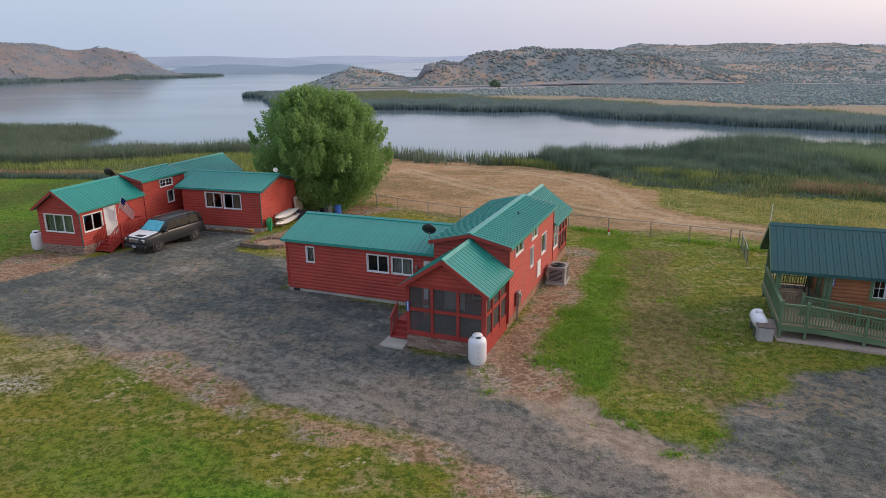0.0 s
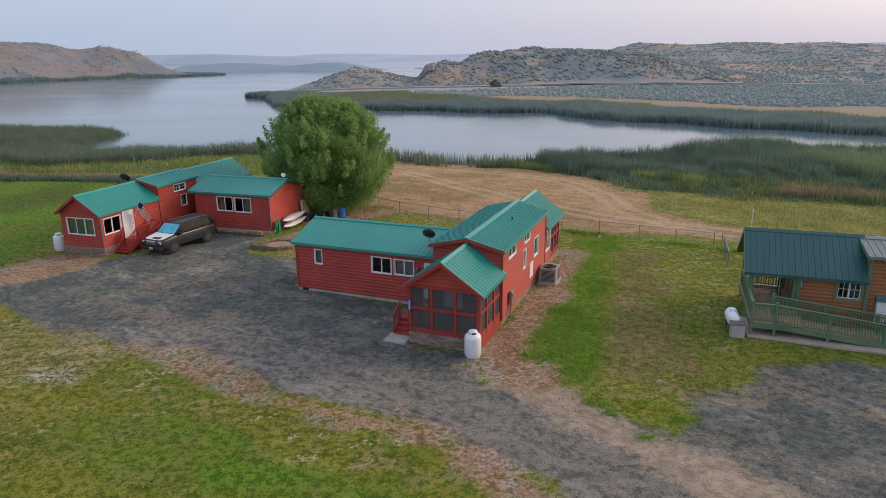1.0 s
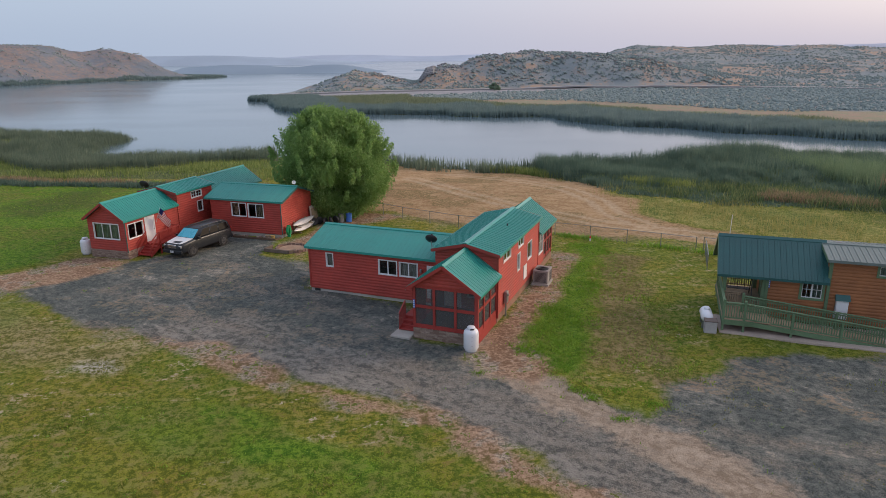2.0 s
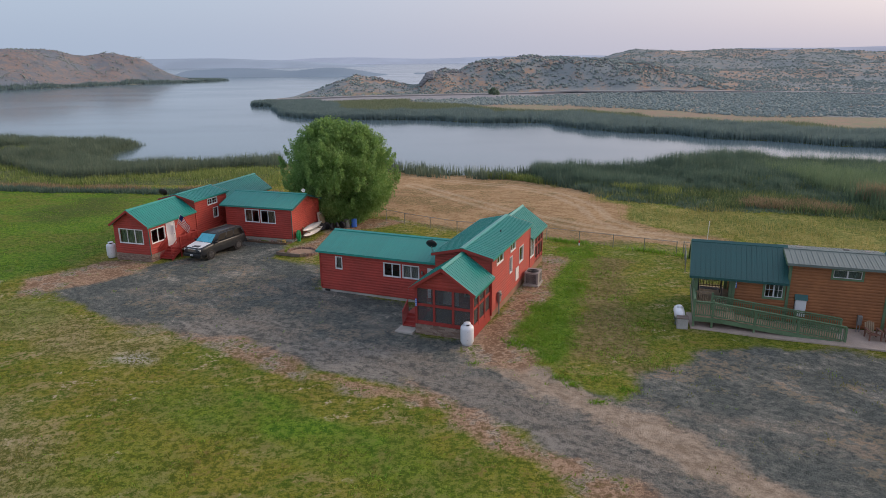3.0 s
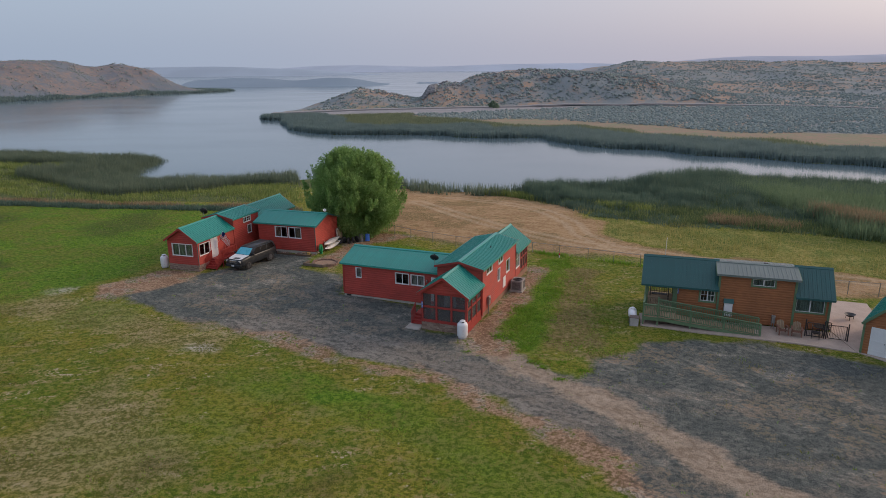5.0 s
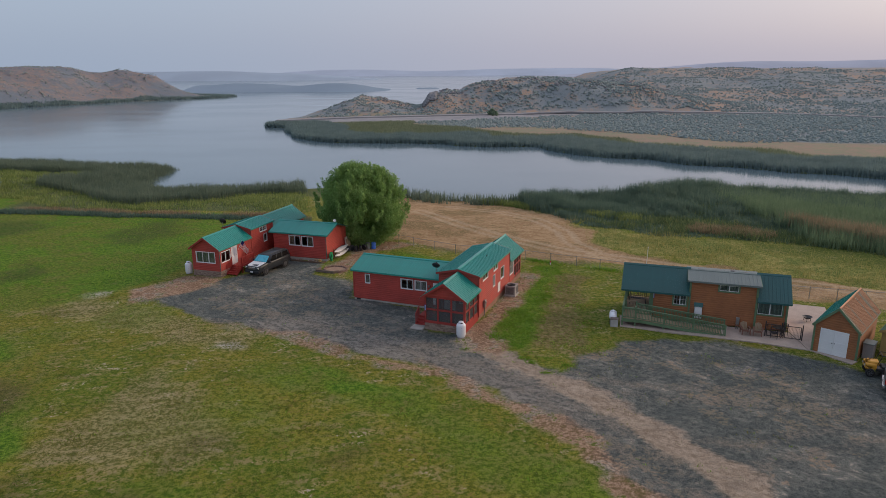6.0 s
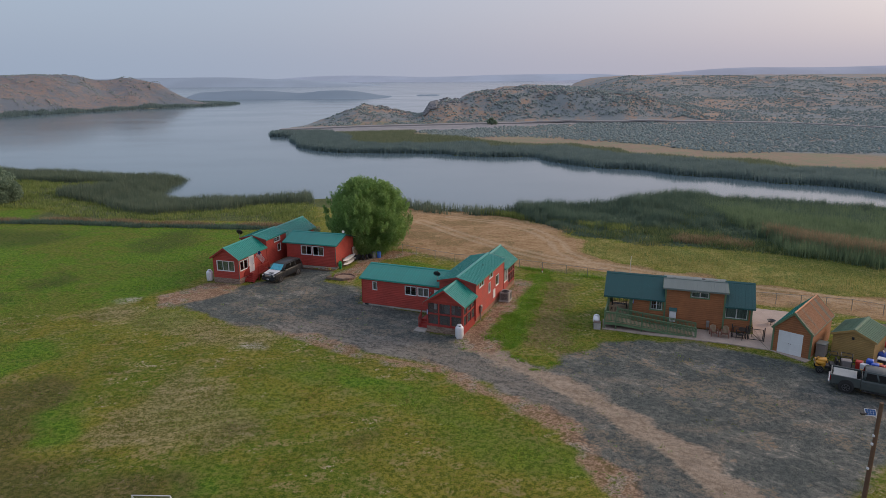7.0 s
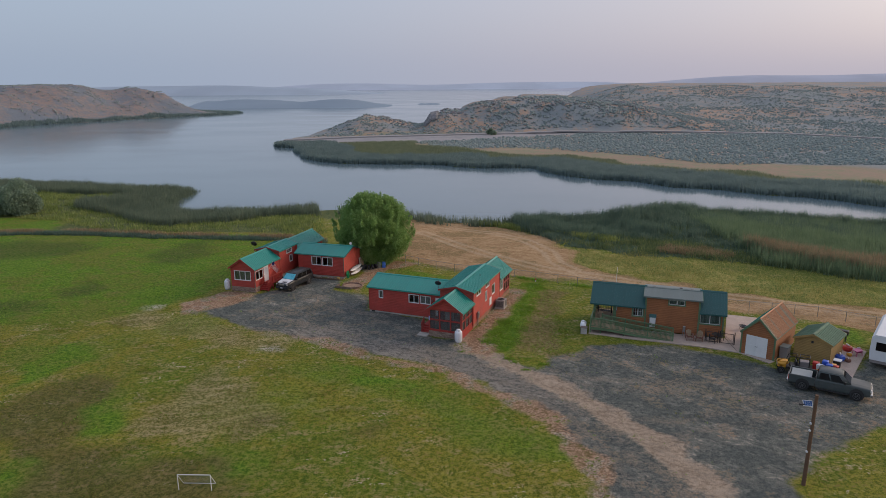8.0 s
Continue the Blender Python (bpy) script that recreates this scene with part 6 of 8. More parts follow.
part("lid", bm, painted("brown_lid", (0.16, 0.12, 0.10), 0.7, 0.3), ub)

ac = thing("air_conditioner", HB @ pose(0.78, 11.35, 0), "grey-brown outdoor air conditioning unit on a pad", "air conditioner")
bm = bmesh.new()
soft_box(bm, -0.5, 0.5, -0.62, 0.62, 0.08, 0.98, 0.025, 2)
body = part("body", bm, GREY_PAINT, ac)
bm = bmesh.new()
box(bm, -0.58, 0.58, -0.7, 0.7, -0.1, 0.08)
part("pad", bm, CONCRETE, ac)
bm = bmesh.new()
for r in (0.1, 0.18, 0.26, 0.34, 0.42):
    for k in range(20):
        a0, a1 = k * math.pi / 10, (k + 1) * math.pi / 10
        rod(bm, (r * math.cos(a0), r * math.sin(a0) - 0.12, 1.0), (r * math.cos(a1), r * math.sin(a1) - 0.12, 1.0), 0.012, None, 5, False)
part("fan_grille", bm, BLACK, ac)
bm = bmesh.new()
lathe(bm, [(0.40, 0.981), (0.40, 0.988)], 24, Matrix.Translation((0, -0.12, 0)))
part("fan_opening", bm, BLACK, ac)
for k in range(9):
    bm = bmesh.new()
    box(bm, -0.38, 0.38, -0.632, -0.618, 0.2 + k * 0.075, 0.235 + k * 0.075)
    part("louvre", bm, BLACK, body)
    bm = bmesh.new()
    box(bm, 0.498, 0.512, -0.1, 0.52, 0.2 + k * 0.075, 0.235 + k * 0.075)
    part("louvre", bm, BLACK, body)

meter = thing("electric_meter", HB @ pose(0.12, 4.75, 0.55), "grey electric meter box and conduit on the red wall", "meter box")
bm = bmesh.new()
soft_box(bm, -0.02, 0.16, -0.2, 0.2, 0.25, 0.95, 0.02, 1)
part("body", bm, STEEL, meter)
bm = bmesh.new()
rod(bm, (0.05, 0.05, 0.3), (0.05, 0.05, -0.6), 0.035)
rod(bm, (0.05, -0.12, 0.3), (0.05, -0.12, -0.6), 0.025)
part("conduit", bm, STEEL, meter)
bm = bmesh.new()
lathe(bm, [(0.09, 0), (0.09, 0.06), (0.06, 0.09)], 14, Matrix.Translation((0.15, 0, 0.75)) @ Matrix.Rotation(radians(90), 4, "Y"))
part("dial", bm, GREY_PAINT, meter)
panel = thing("access_panel", HB @ pose(0.09, 9.35, 0.83), "white access panel on the red wall", "panel")
bm = bmesh.new()
soft_box(bm, -0.02, 0.03, -0.36, 0.36, 0, 0.92, 0.01, 1)
part("leaf", bm, WHITE, panel)
bm = bmesh.new()
rod(bm, (0.03, 0.28, 0.45), (0.06, 0.28, 0.45), 0.025)
part("handle", bm, STEEL, panel)


def dish(m, label, r, material, foot, up=62):
    t = thing("satellite_dish", m, label, "satellite dish")
    tilt = Matrix.Rotation(radians(up), 4, "X")
    bm = bmesh.new()
    rings = []
    for i in range(6):
        q = r * i / 5
        rings.append((max(q, 0.01), 0.42 * q * q / r))
    lathe(bm, rings + [(r * 1.02, 0.42 * r + 0.01), (r * 0.98, 0.42 * r - 0.03), (0.02, -0.03)], 24, tilt)
    part("reflector", bm, material, t, smooth=True)
    bm = bmesh.new()
    rod(bm, tilt @ Vector((0, -r * 0.9, 0.3 * r)), tilt @ Vector((0, -r * 0.2, 1.0 * r)), 0.02)
    soft_box(bm, -0.05, 0.05, -0.05, 0.05, -0.05, 0.08, 0.01, 1, Matrix.Translation(tilt @ Vector((0, -r * 0.15, 1.02 * r))))
    part("feed_arm", bm, material, t)
    bm = bmesh.new()
    rod(bm, (0, 0.05, 0), (0.15, 0.12, foot), 0.03)
    part("mast", bm, STEEL, t)
    return t


dish(HB @ pose(-4.7, 5.2, 3.98, 0, 0, 8), "dark grey satellite dish on the green wing roof", 0.36, BLACK, -0.95, -55)
dish(HA @ pose(8.0, 11.3, 4.25, 0, 0, 40), "small white satellite dish on the roof ridge", 0.17, WHITE, -0.5)
dish(HA @ pose(-5.8, 9.0, 3.75, 0, 0, 10), "large dark satellite dish on a mast beside the cabin", 0.42, BLACK, -3.95, -60)

# flag beside the door
flag = thing("flag", HA @ pose(0.06, 3.3, 2.3), "striped red, white and blue flag on a slanted pole", "flag")
bm = bmesh.new()
rod(bm, (0, 0, -0.15), (0.92, -0.45, 1.15), 0.018)
part("pole", bm, WHITE, flag)
FLAG_RED, FLAG_BLUE = painted("flag_red", (0.60, 0.02, 0.04), 0.8, 0.1), painted("flag_blue", (0.03, 0.05, 0.22), 0.8, 0.1)


def flag_point(s, t):
    """Along the pole s, down the cloth t."""
    p = Vector((0.90, -0.44, 1.12)).lerp(Vector((0.30, -0.14, 0.27)), s)
    return p + Vector((0.06 * math.sin(5 * t + 4 * s) + 0.50 * t, 0.52 * t + 0.05 * math.sin(7 * t), -1.02 * t))


def cloth(name, s0, s1, t0, t1, mat, off=0.0):
    bm = bmesh.new()
    n = 8
    a, b = ([bm.verts.new(flag_point(s, t0 + (t1 - t0) * k / n) + Vector((off, -off, 0))) for k in range(n + 1)] for s in (s0, s1))
    for k in range(n):
        bm.faces.new((a[k], a[k + 1], b[k + 1], b[k]))
    bmesh.ops.solidify(bm, geom=list(bm.faces), thickness=0.006)
    part(name, bm, mat, flag)


for k in range(13):
    cloth("stripe", k / 13, (k + 0.98) / 13, 0.26 if k < 7 else 0.0, 1.0, FLAG_RED if k % 2 == 0 else WHITE)
cloth("canton", 0, 7 / 13, 0, 0.26, FLAG_BLUE)

# kayaks on the wing wall, hose, leaning panel
KAYAK = painted("white_gel_coat", (0.78, 0.76, 0.74), 0.35, 0.06)


def kayak(m, label):
    t = thing("canoe", m, label, "canoe", "canoes on the wall")
    bm = bmesh.new()
    n, rows = 18, []
    for i in range(n + 1):
        s = -1 + 2 * i / n
        w, h = 0.27 * (1 - abs(s) ** 2.2) + 0.01, 0.19 * (1 - abs(s) ** 3) + 0.03
        x = s * 1.9
        lift = 0.10 * abs(s) ** 3
        rows.append([bm.verts.new((w * math.cos(a), x, lift - h * math.sin(a))) for a in np.linspace(0, math.pi, 9)])
    for a, b in zip(rows, rows[1:]):
        for k in range(8):
            bm.faces.new((a[k], a[k + 1], b[k + 1], b[k]))
        bm.faces.new((a[8], a[0], b[0], b[8]))
    bm.faces.new(rows[0])
    bm.faces.new(rows[-1][::-1])
    hull = part("hull", bm, KAYAK, t, smooth=True)
    bm = bmesh.new()
    for s in (1, -1):
        for i in range(n):
            rod(bm, rows_pt(i, n, s), rows_pt(i + 1, n, s), 0.018, None, 5, False)
    part("gunwale", bm, STEEL, t)
    return t


def rows_pt(i, n, sgn):
    s = -1 + 2 * i / n
    return (sgn * (0.27 * (1 - abs(s) ** 2.2) + 0.01), s * 1.9, 0.10 * abs(s) ** 3 + 0.01)


kayak(HA @ pose(8.52, 11.6, 0.80, 0, 40, 0), "white canoe on the upper wall rack")
kayak(HA @ pose(8.62, 11.5, 0.34, 0, 40, 0), "white canoe on the lower wall rack")
rack = thing("canoe_rack", HA @ pose(8.16, 11.5, 0), "low wooden rack that holds two white canoes", "rack")
for yy in (-1.0, 1.0):
    bm = bmesh.new()
    box(bm, 0.0, 0.09, yy - 0.05, yy + 0.05, -0.1, 1.0)
    part("upright", bm, DECK, rack)
    for z in (0.0, 0.45):
        board("arm", rack, (0.05, yy, z + 0.06), (0.75, yy, z + 0.06), 0.06, 0.06, DECK)
hose = thing("hose_reel", HA @ pose(8.3, 9.2, 0), "coiled green garden hose on a reel", "hose")
GREEN_HOSE = painted("green_hose", (0.02, 0.32, 0.12), 0.5, 0.15)
for k in range(5):
    bm = bmesh.new()
    r = 0.24 + 0.03 * (k % 2)
    for j in range(18):
        a0, a1 = j * math.pi / 9, (j + 1) * math.pi / 9
        rod(bm, (0.02 + 0.05 * k, r * math.cos(a0), 0.55 + 1.5 * r * math.sin(a0)), (0.02 + 0.05 * k, r * math.cos(a1), 0.55 + 1.5 * r * math.sin(a1)), 0.035, None, 6, False)
    part("coil", bm, GREEN_HOSE, hose)
bm = bmesh.new()
box(bm, 0.0, 0.28, -0.06, 0.06, -0.1, 1.0)
part("post", bm, GREEN_HOSE, hose)
lean_b = thing("leaning_panel", HA @ pose(8.30, 13.75, 0, 0, -6, 0), "pale sheet of boarding leaning on the wall", "panel")
bm = bmesh.new()
soft_box(bm, 0.12, 0.18, -0.55, 0.65, -0.05, 1.75, 0.01, 1)
part("sheet", bm, painted("pale_board", (0.50, 0.42, 0.37), 0.8, 0.15), lean_b)
bm = bmesh.new()
box(bm, 0.19, 0.26, -0.3, 0.62, -0.05, 1.5)
part("batten", bm, DECK, lean_b)

# fire pit and edging
pit = thing("fire_pit", pose(-12.9, 45.0, 0, 0, 0, -20), "low block-edged planter and fire ring with bare soil", "fire pit")
PIT = painted("old_timber", (0.17, 0.13, 0.10), 0.9, 0.35)
for a, b in (((-1.6, -0.9), (0.6, -0.9)), ((-1.6, -0.9), (-1.6, 0.1)), ((0.6, -0.9), (0.9, -0.4))):
    board("timber", pit, (*a, 0.12), (*b, 0.12), 0.16, 0.26, PIT)
bm = bmesh.new()
for k in range(22):
    a = k * 2 * math.pi / 22
    soft_box(bm, -0.15, 0.15, -0.09, 0.09, -0.05, 0.16 + 0.03 * (k % 3), 0.02, 1, Matrix.Translation((0.1 + 1.25 * math.cos(a), 0.35 + 1.1 * math.sin(a), 0)) @ Matrix.Rotation(a + math.pi / 2, 4, "Z"))
part("ring_blocks", bm, STONE, pit)
bm = bmesh.new()
lathe(bm, [(1.15, -0.05), (1.1, 0.05), (0.5, 0.08), (0.02, 0.06)], 20, Matrix.Translation((0.1, 0.35, 0)))
part("soil", bm, painted("bare_soil", (0.33, 0.22, 0.15), 0.95, 0.35), pit)
TIMBER = painted("brown_timber", (0.13, 0.085, 0.055), 0.85, 0.3)
bed = thing("garden_edging", HA @ pose(5.6, 7.85, 0), "brown timber edging with stones and planters", "garden bed")
board("edge_board", bed, (-2.3, 0, 0.06), (2.3, -0.05, 0.06), 0.1, 0.16, TIMBER)
board("edge_board", bed, (2.3, -0.05, 0.06), (2.5, 0.6, 0.06), 0.1, 0.16, TIMBER)
for k in range(16):
    bm = bmesh.new()
    bmesh.ops.create_icosphere(bm, subdivisions=1, radius=rnd.uniform(0.07, 0.17), matrix=Matrix.Translation((rnd.uniform(-2.2, 2.2), rnd.uniform(0.2, 0.6), 0.06)) @ Matrix.Diagonal((1.3, 1, 0.7, 1)))
    part("stone", bm, STONE, bed)
for px, mat in ((1.4, DECK), (1.9, painted("yellow_pot", (0.45, 0.30, 0.10), 0.6, 0.2))):
    bm = bmesh.new()
    lathe(bm, [(0.14, 0), (0.2, 0.28), (0.22, 0.3), (0.17, 0.27)], 14, Matrix.Translation((px, 0.3, 0)))
    part("pot", bm, mat, bed)
pad = thing("step_pad", HB @ pose(-4.2, 0.15, 0), "pale concrete pad at the foot of the porch steps", "pad")
bm = bmesh.new()
soft_box(bm, -0.65, 0.5, -0.5, 0.55, -0.08, 0.07, 0.02, 1)
part("slab", bm, CONCRETE, pad)

scrap = thing("scrap_heap", pose(-11.6, 53.3, 0, 0, 0, 15), "heap of dark tyres, drums and bicycles under the tree", "scrap")
for k in range(5):
    bm = bmesh.new()
    lathe(bm, [(0.18, -0.09), (0.33, -0.10), (0.36, -0.05), (0.36, 0.05), (0.33, 0.10), (0.18, 0.09)], 18,
          Matrix.Translation((0.5 * k - 0.9, 0.25 * math.sin(2 * k), 0.35)) @ Euler((radians(80), radians(10 * k), radians(30 * k))).to_matrix().to_4x4())
    part("tyre", bm, BLACK, scrap)
for k in range(2):
    bm = bmesh.new()
    lathe(bm, [(0.27, 0), (0.28, 0.02), (0.27, 0.4), (0.28, 0.42), (0.27, 0.8), (0.25, 0.82)], 16, Matrix.Translation((1.6 + 0.7 * k, 0.5, 0)))
    part("drum", bm, BLUE if k else STEEL, scrap)
marker = thing("marker_post", pose(11.3, 47.3, 0), "small red and white marker post at the fence", "marker")
bm = bmesh.new()
lathe(bm, [(0.06, -0.05), (0.06, 0.2), (0.05, 0.21)], 12)
part("base", bm, WHITE, marker)
bm = bmesh.new()
lathe(bm, [(0.05, 0.21), (0.07, 0.25), (0.06, 0.38), (0.02, 0.42)], 12)
part("cap", bm, FLAG_RED, marker)


# ---- vehicles ----
def m_paint(name, color, rough_v=0.3, dust=0.25):
    m = Nodes(name)
    d = m.ramp(m.noise(2.2, 5), 0.4, 0.75, 0.0, dust)
    c = m.mix(d, color, (0.22, 0.19, 0.16))
    return m.done(c, rough_v, 0.0, Specular_IOR_Level=0.3, Coat_Weight=0.12, Coat_Roughness=0.15)


TYRE = painted("tyre_rubber", (0.022, 0.022, 0.022), 0.85, 0.3)
RIM = painted("wheel_rim", (0.14, 0.14, 0.145), 0.4, 0.15, 0.5)
CHROME = painted("chrome_trim", (0.60, 0.60, 0.60), 0.2, 0.05, 0.9)
AUTO_GLASS = Nodes("tinted_car_glass").done((0.010, 0.009, 0.009), 0.08, 0.0, IOR=1.25)
SUNSHADE = painted("blue_sunshade", (0.10, 0.50, 0.62), 0.3, 0.15)
LAMP = painted("lamp_lens", (0.62, 0.60, 0.55), 0.15, 0.05)
TAIL = painted("red_lamp_lens", (0.35, 0.02, 0.02), 0.2, 0.05)


def loft(bm, stations):
    """Closed skin through cross-sections of equal point counts."""
    rows = [[bm.verts.new(p) for p in s] for s in stations]
    n = len(rows[0])
    for a, b in zip(rows, rows[1:]):
        for k in range(n):
            bm.faces.new((a[k], a[(k + 1) % n], b[(k + 1) % n], b[k]))
    bm.faces.new(rows[0])
    bm.faces.new(rows[-1][::-1])


def ring(x, w, zb, zt, crown=0.04):
    """A body section: flat sides with tumblehome and rounded shoulder."""
    half = [(0.86 * w, zb), (0.97 * w, zb + 0.05), (w, zb + 0.16), (1.01 * w, zb + 0.5 * (zt - zb)), (0.985 * w, zt - 0.13), (0.96 * w, zt - 0.05), (0.90 * w, zt - 0.005), (0.80 * w, zt + 0.3 * crown), (0.45 * w, zt + crown)]
    return [(x, y, z) for y, z in half] + [(x, -y, z) for y, z in half[::-1]]


def wheel(car, x, y, r=0.39, w=0.26):
    side = 1 if y > 0 else -1
    m = Matrix.Translation((x, y, r)) @ Matrix.Rotation(radians(90), 4, "X")
    bm = bmesh.new()
    lathe(bm, [(r * 0.62, -w / 2), (r * 0.93, -w / 2), (r, -w / 2 + 0.04), (r, w / 2 - 0.04), (r * 0.93, w / 2), (r * 0.62, w / 2)], 28, m)
    tyre = part("wheel", bm, TYRE, car)
    bm = bmesh.new()
    o = -side * (w / 2 - 0.015)
    lathe(bm, [(r * 0.62, o - 0.012), (r * 0.60, o + 0.012)], 24, m)
    part("rim_disc", bm, BLACK, tyre)
    bm = bmesh.new()
    for k in range(6):
        a = k * math.pi / 3
        bar(bm, m @ Vector((0.03 * math.cos(a), 0.03 * math.sin(a), o - side * 0.02)), m @ Vector((r * 0.60 * math.cos(a), r * 0.60 * math.sin(a), o - side * 0.02)), 0.075, 0.03)
    lathe(bm, [(r * 0.64, o - 0.03), (r * 0.64, o + 0.03), (r * 0.57, o + 0.03), (r * 0.57, o - 0.03)], 24, m)
    part("rim", bm, RIM, tyre)


def panel_quad(name, car, pts, mat, thick=0.012, parent=None):
    """A thin plate through four or more points, drawn outwards a little."""
    bm = bmesh.new()
    ps = [Vector(p) for p in pts]
    n = (ps[1] - ps[0]).cross(ps[2] - ps[0]).normalized()
    a = [bm.verts.new(p - n * 0.004) for p in ps]
    b = [bm.verts.new(p + n * thick) for p in ps]
    bm.faces.new(a[::-1])
    bm.faces.new(b)
    for i in range(len(ps)):
        bm.faces.new((a[i], a[(i + 1) % len(ps)], b[(i + 1) % len(ps)], b[i]))
    return part(name, bm, mat, parent or car)


def cabin_shell(car, paint, x_ws0, x_ws1, x_r1, x_r0, belt, top, wb, wt, doors, name="cabin"):
    """Glasshouse: windscreen foot and head, rear head and foot; side glass split at the pillars given in doors."""
    bm = bmesh.new()
    lo = [(x_ws0, wb, belt), (x_r0, wb, belt), (x_r0, -wb, belt), (x_ws0, -wb, belt)]
    hi = [(x_ws1, wt, top), (x_r1, wt, top), (x_r1, -wt, top), (x_ws1, -wt, top)]
    mid = [((a[0] * 0.15 + b[0] * 0.85) + (0.0), a[1] * 0.2 + b[1] * 0.8 + (0.03 if a[1] > 0 else -0.03), belt + (top - belt) * 0.9) for a, b in zip(lo, hi)]
    hi = [(x * 0.96 + 0.04 * (x_ws1 + x_r1) / 2, y * 0.93, z) for x, y, z in hi]
    rows = [[bm.verts.new(p) for p in r] for r in (lo, mid, hi)]
    for a, b in zip(rows, rows[1:]):
        for k in range(4):
            bm.faces.new((a[k], a[(k + 1) % 4], b[(k + 1) % 4], b[k]))
    bm.faces.new(rows[0][::-1])
    bm.faces.new(rows[2])
    bmesh.ops.bevel(bm, geom=[e for e in bm.edges if max(v.co.z for v in e.verts) > belt + 0.01], offset=0.07, segments=3, affect="EDGES")
    shell = part(name, bm, paint, car, smooth=True)

    def on(u, v, side):
        """Point on a side: u along 0..1, v up 0..1."""
        xl, xh = lo[0][0] + (lo[1][0] - lo[0][0]) * u, mid[0][0] + (mid[1][0] - mid[0][0]) * u
        return Vector((xl + (xh - xl) * v, side * (lo[0][1] + (mid[0][1] - lo[0][1]) * v), lo[0][2] + (mid[0][2] - lo[0][2]) * v))
    for side in (1, -1):
        for u0, u1 in doors:
            q = [on(u0, 0.10, side), on(u1, 0.10, side), on(u1, 0.90, side), on(u0, 0.90, side)]
            panel_quad("side_window", car, q if side < 0 else q[::-1], AUTO_GLASS, 0.008)

    def across(a0, a1, b0, b1, v0, v1, e):
        A, B, C, D_ = (Vector(p) for p in (a0, a1, b0, b1))
        f = lambda s, v: (A.lerp(B, s)).lerp(C.lerp(D_, s), v)
        return [f(e, v0), f(1 - e, v0), f(1 - e, v1), f(e, v1)]
    ws = across(lo[0], lo[3], mid[0], mid[3], 0.08, 0.95, 0.06)
    rs = across(lo[2], lo[1], mid[2], mid[1], 0.12, 0.92, 0.08)
    return shell, ws, rs


# dark grey estate with a white bonnet; local +x is its front
CAR = pose(-20.12, 45.45, 0, 0, 0, 66.5 + 180)
GREY_CAR = m_paint("dark_grey_car_paint", (0.022, 0.025, 0.029), 0.35, 0.05)
car = thing("car", CAR, "dark grey long estate car with white bonnet parked on gravel", "car")
bm = bmesh.new()
xs = [(2.78, 0.72, 0.56, 0.94), (2.74, 0.84, 0.50, 1.00), (2.64, 0.92, 0.44, 1.07), (2.48, 0.97, 0.41, 1.11), (2.2, 1.0, 0.40, 1.15), (1.3, 1.01, 0.38, 1.25), (0.6, 1.01, 0.38, 1.26), (-1.0, 1.01, 0.38, 1.26), (-2.4, 1.0, 0.40, 1.26), (-2.70, 0.95, 0.44, 1.22), (-2.78, 0.88, 0.52, 1.12)]
loft(bm, [ring(*s) for s in xs])
part("body", bm, GREY_CAR, car, smooth=True)
_, ws, rs = cabin_shell(car, GREY_CAR, 1.42, 0.50, -2.42, -2.72, 1.25, 1.93, 0.955, 0.76, [(0.13, 0.37), (0.40, 0.62), (0.66, 0.93)])
panel_quad("windscreen", car, ws[::-1], SUNSHADE, 0.006)
panel_quad("rear_window", car, rs[::-1], AUTO_GLASS, 0.006)
panel_quad("bonnet", car, [(2.60, -0.62, 1.105), (2.60, 0.62, 1.105), (2.45, 0.76, 1.135), (1.42, 0.84, 1.275), (1.42, -0.84, 1.275), (2.45, -0.76, 1.135)], WHITE, 0.022)
bm = bmesh.new()
soft_box(bm, 2.66, 2.80, -0.42, 0.42, 0.76, 1.06, 0.03, 2)
grille = part("grille", bm, CHROME, car)
for k in range(5):
    bm = bmesh.new()
    box(bm, 2.79, 2.81, -0.36, 0.36, 0.75 + k * 0.045, 0.77 + k * 0.045)
    part("slat", bm, BLACK, grille)
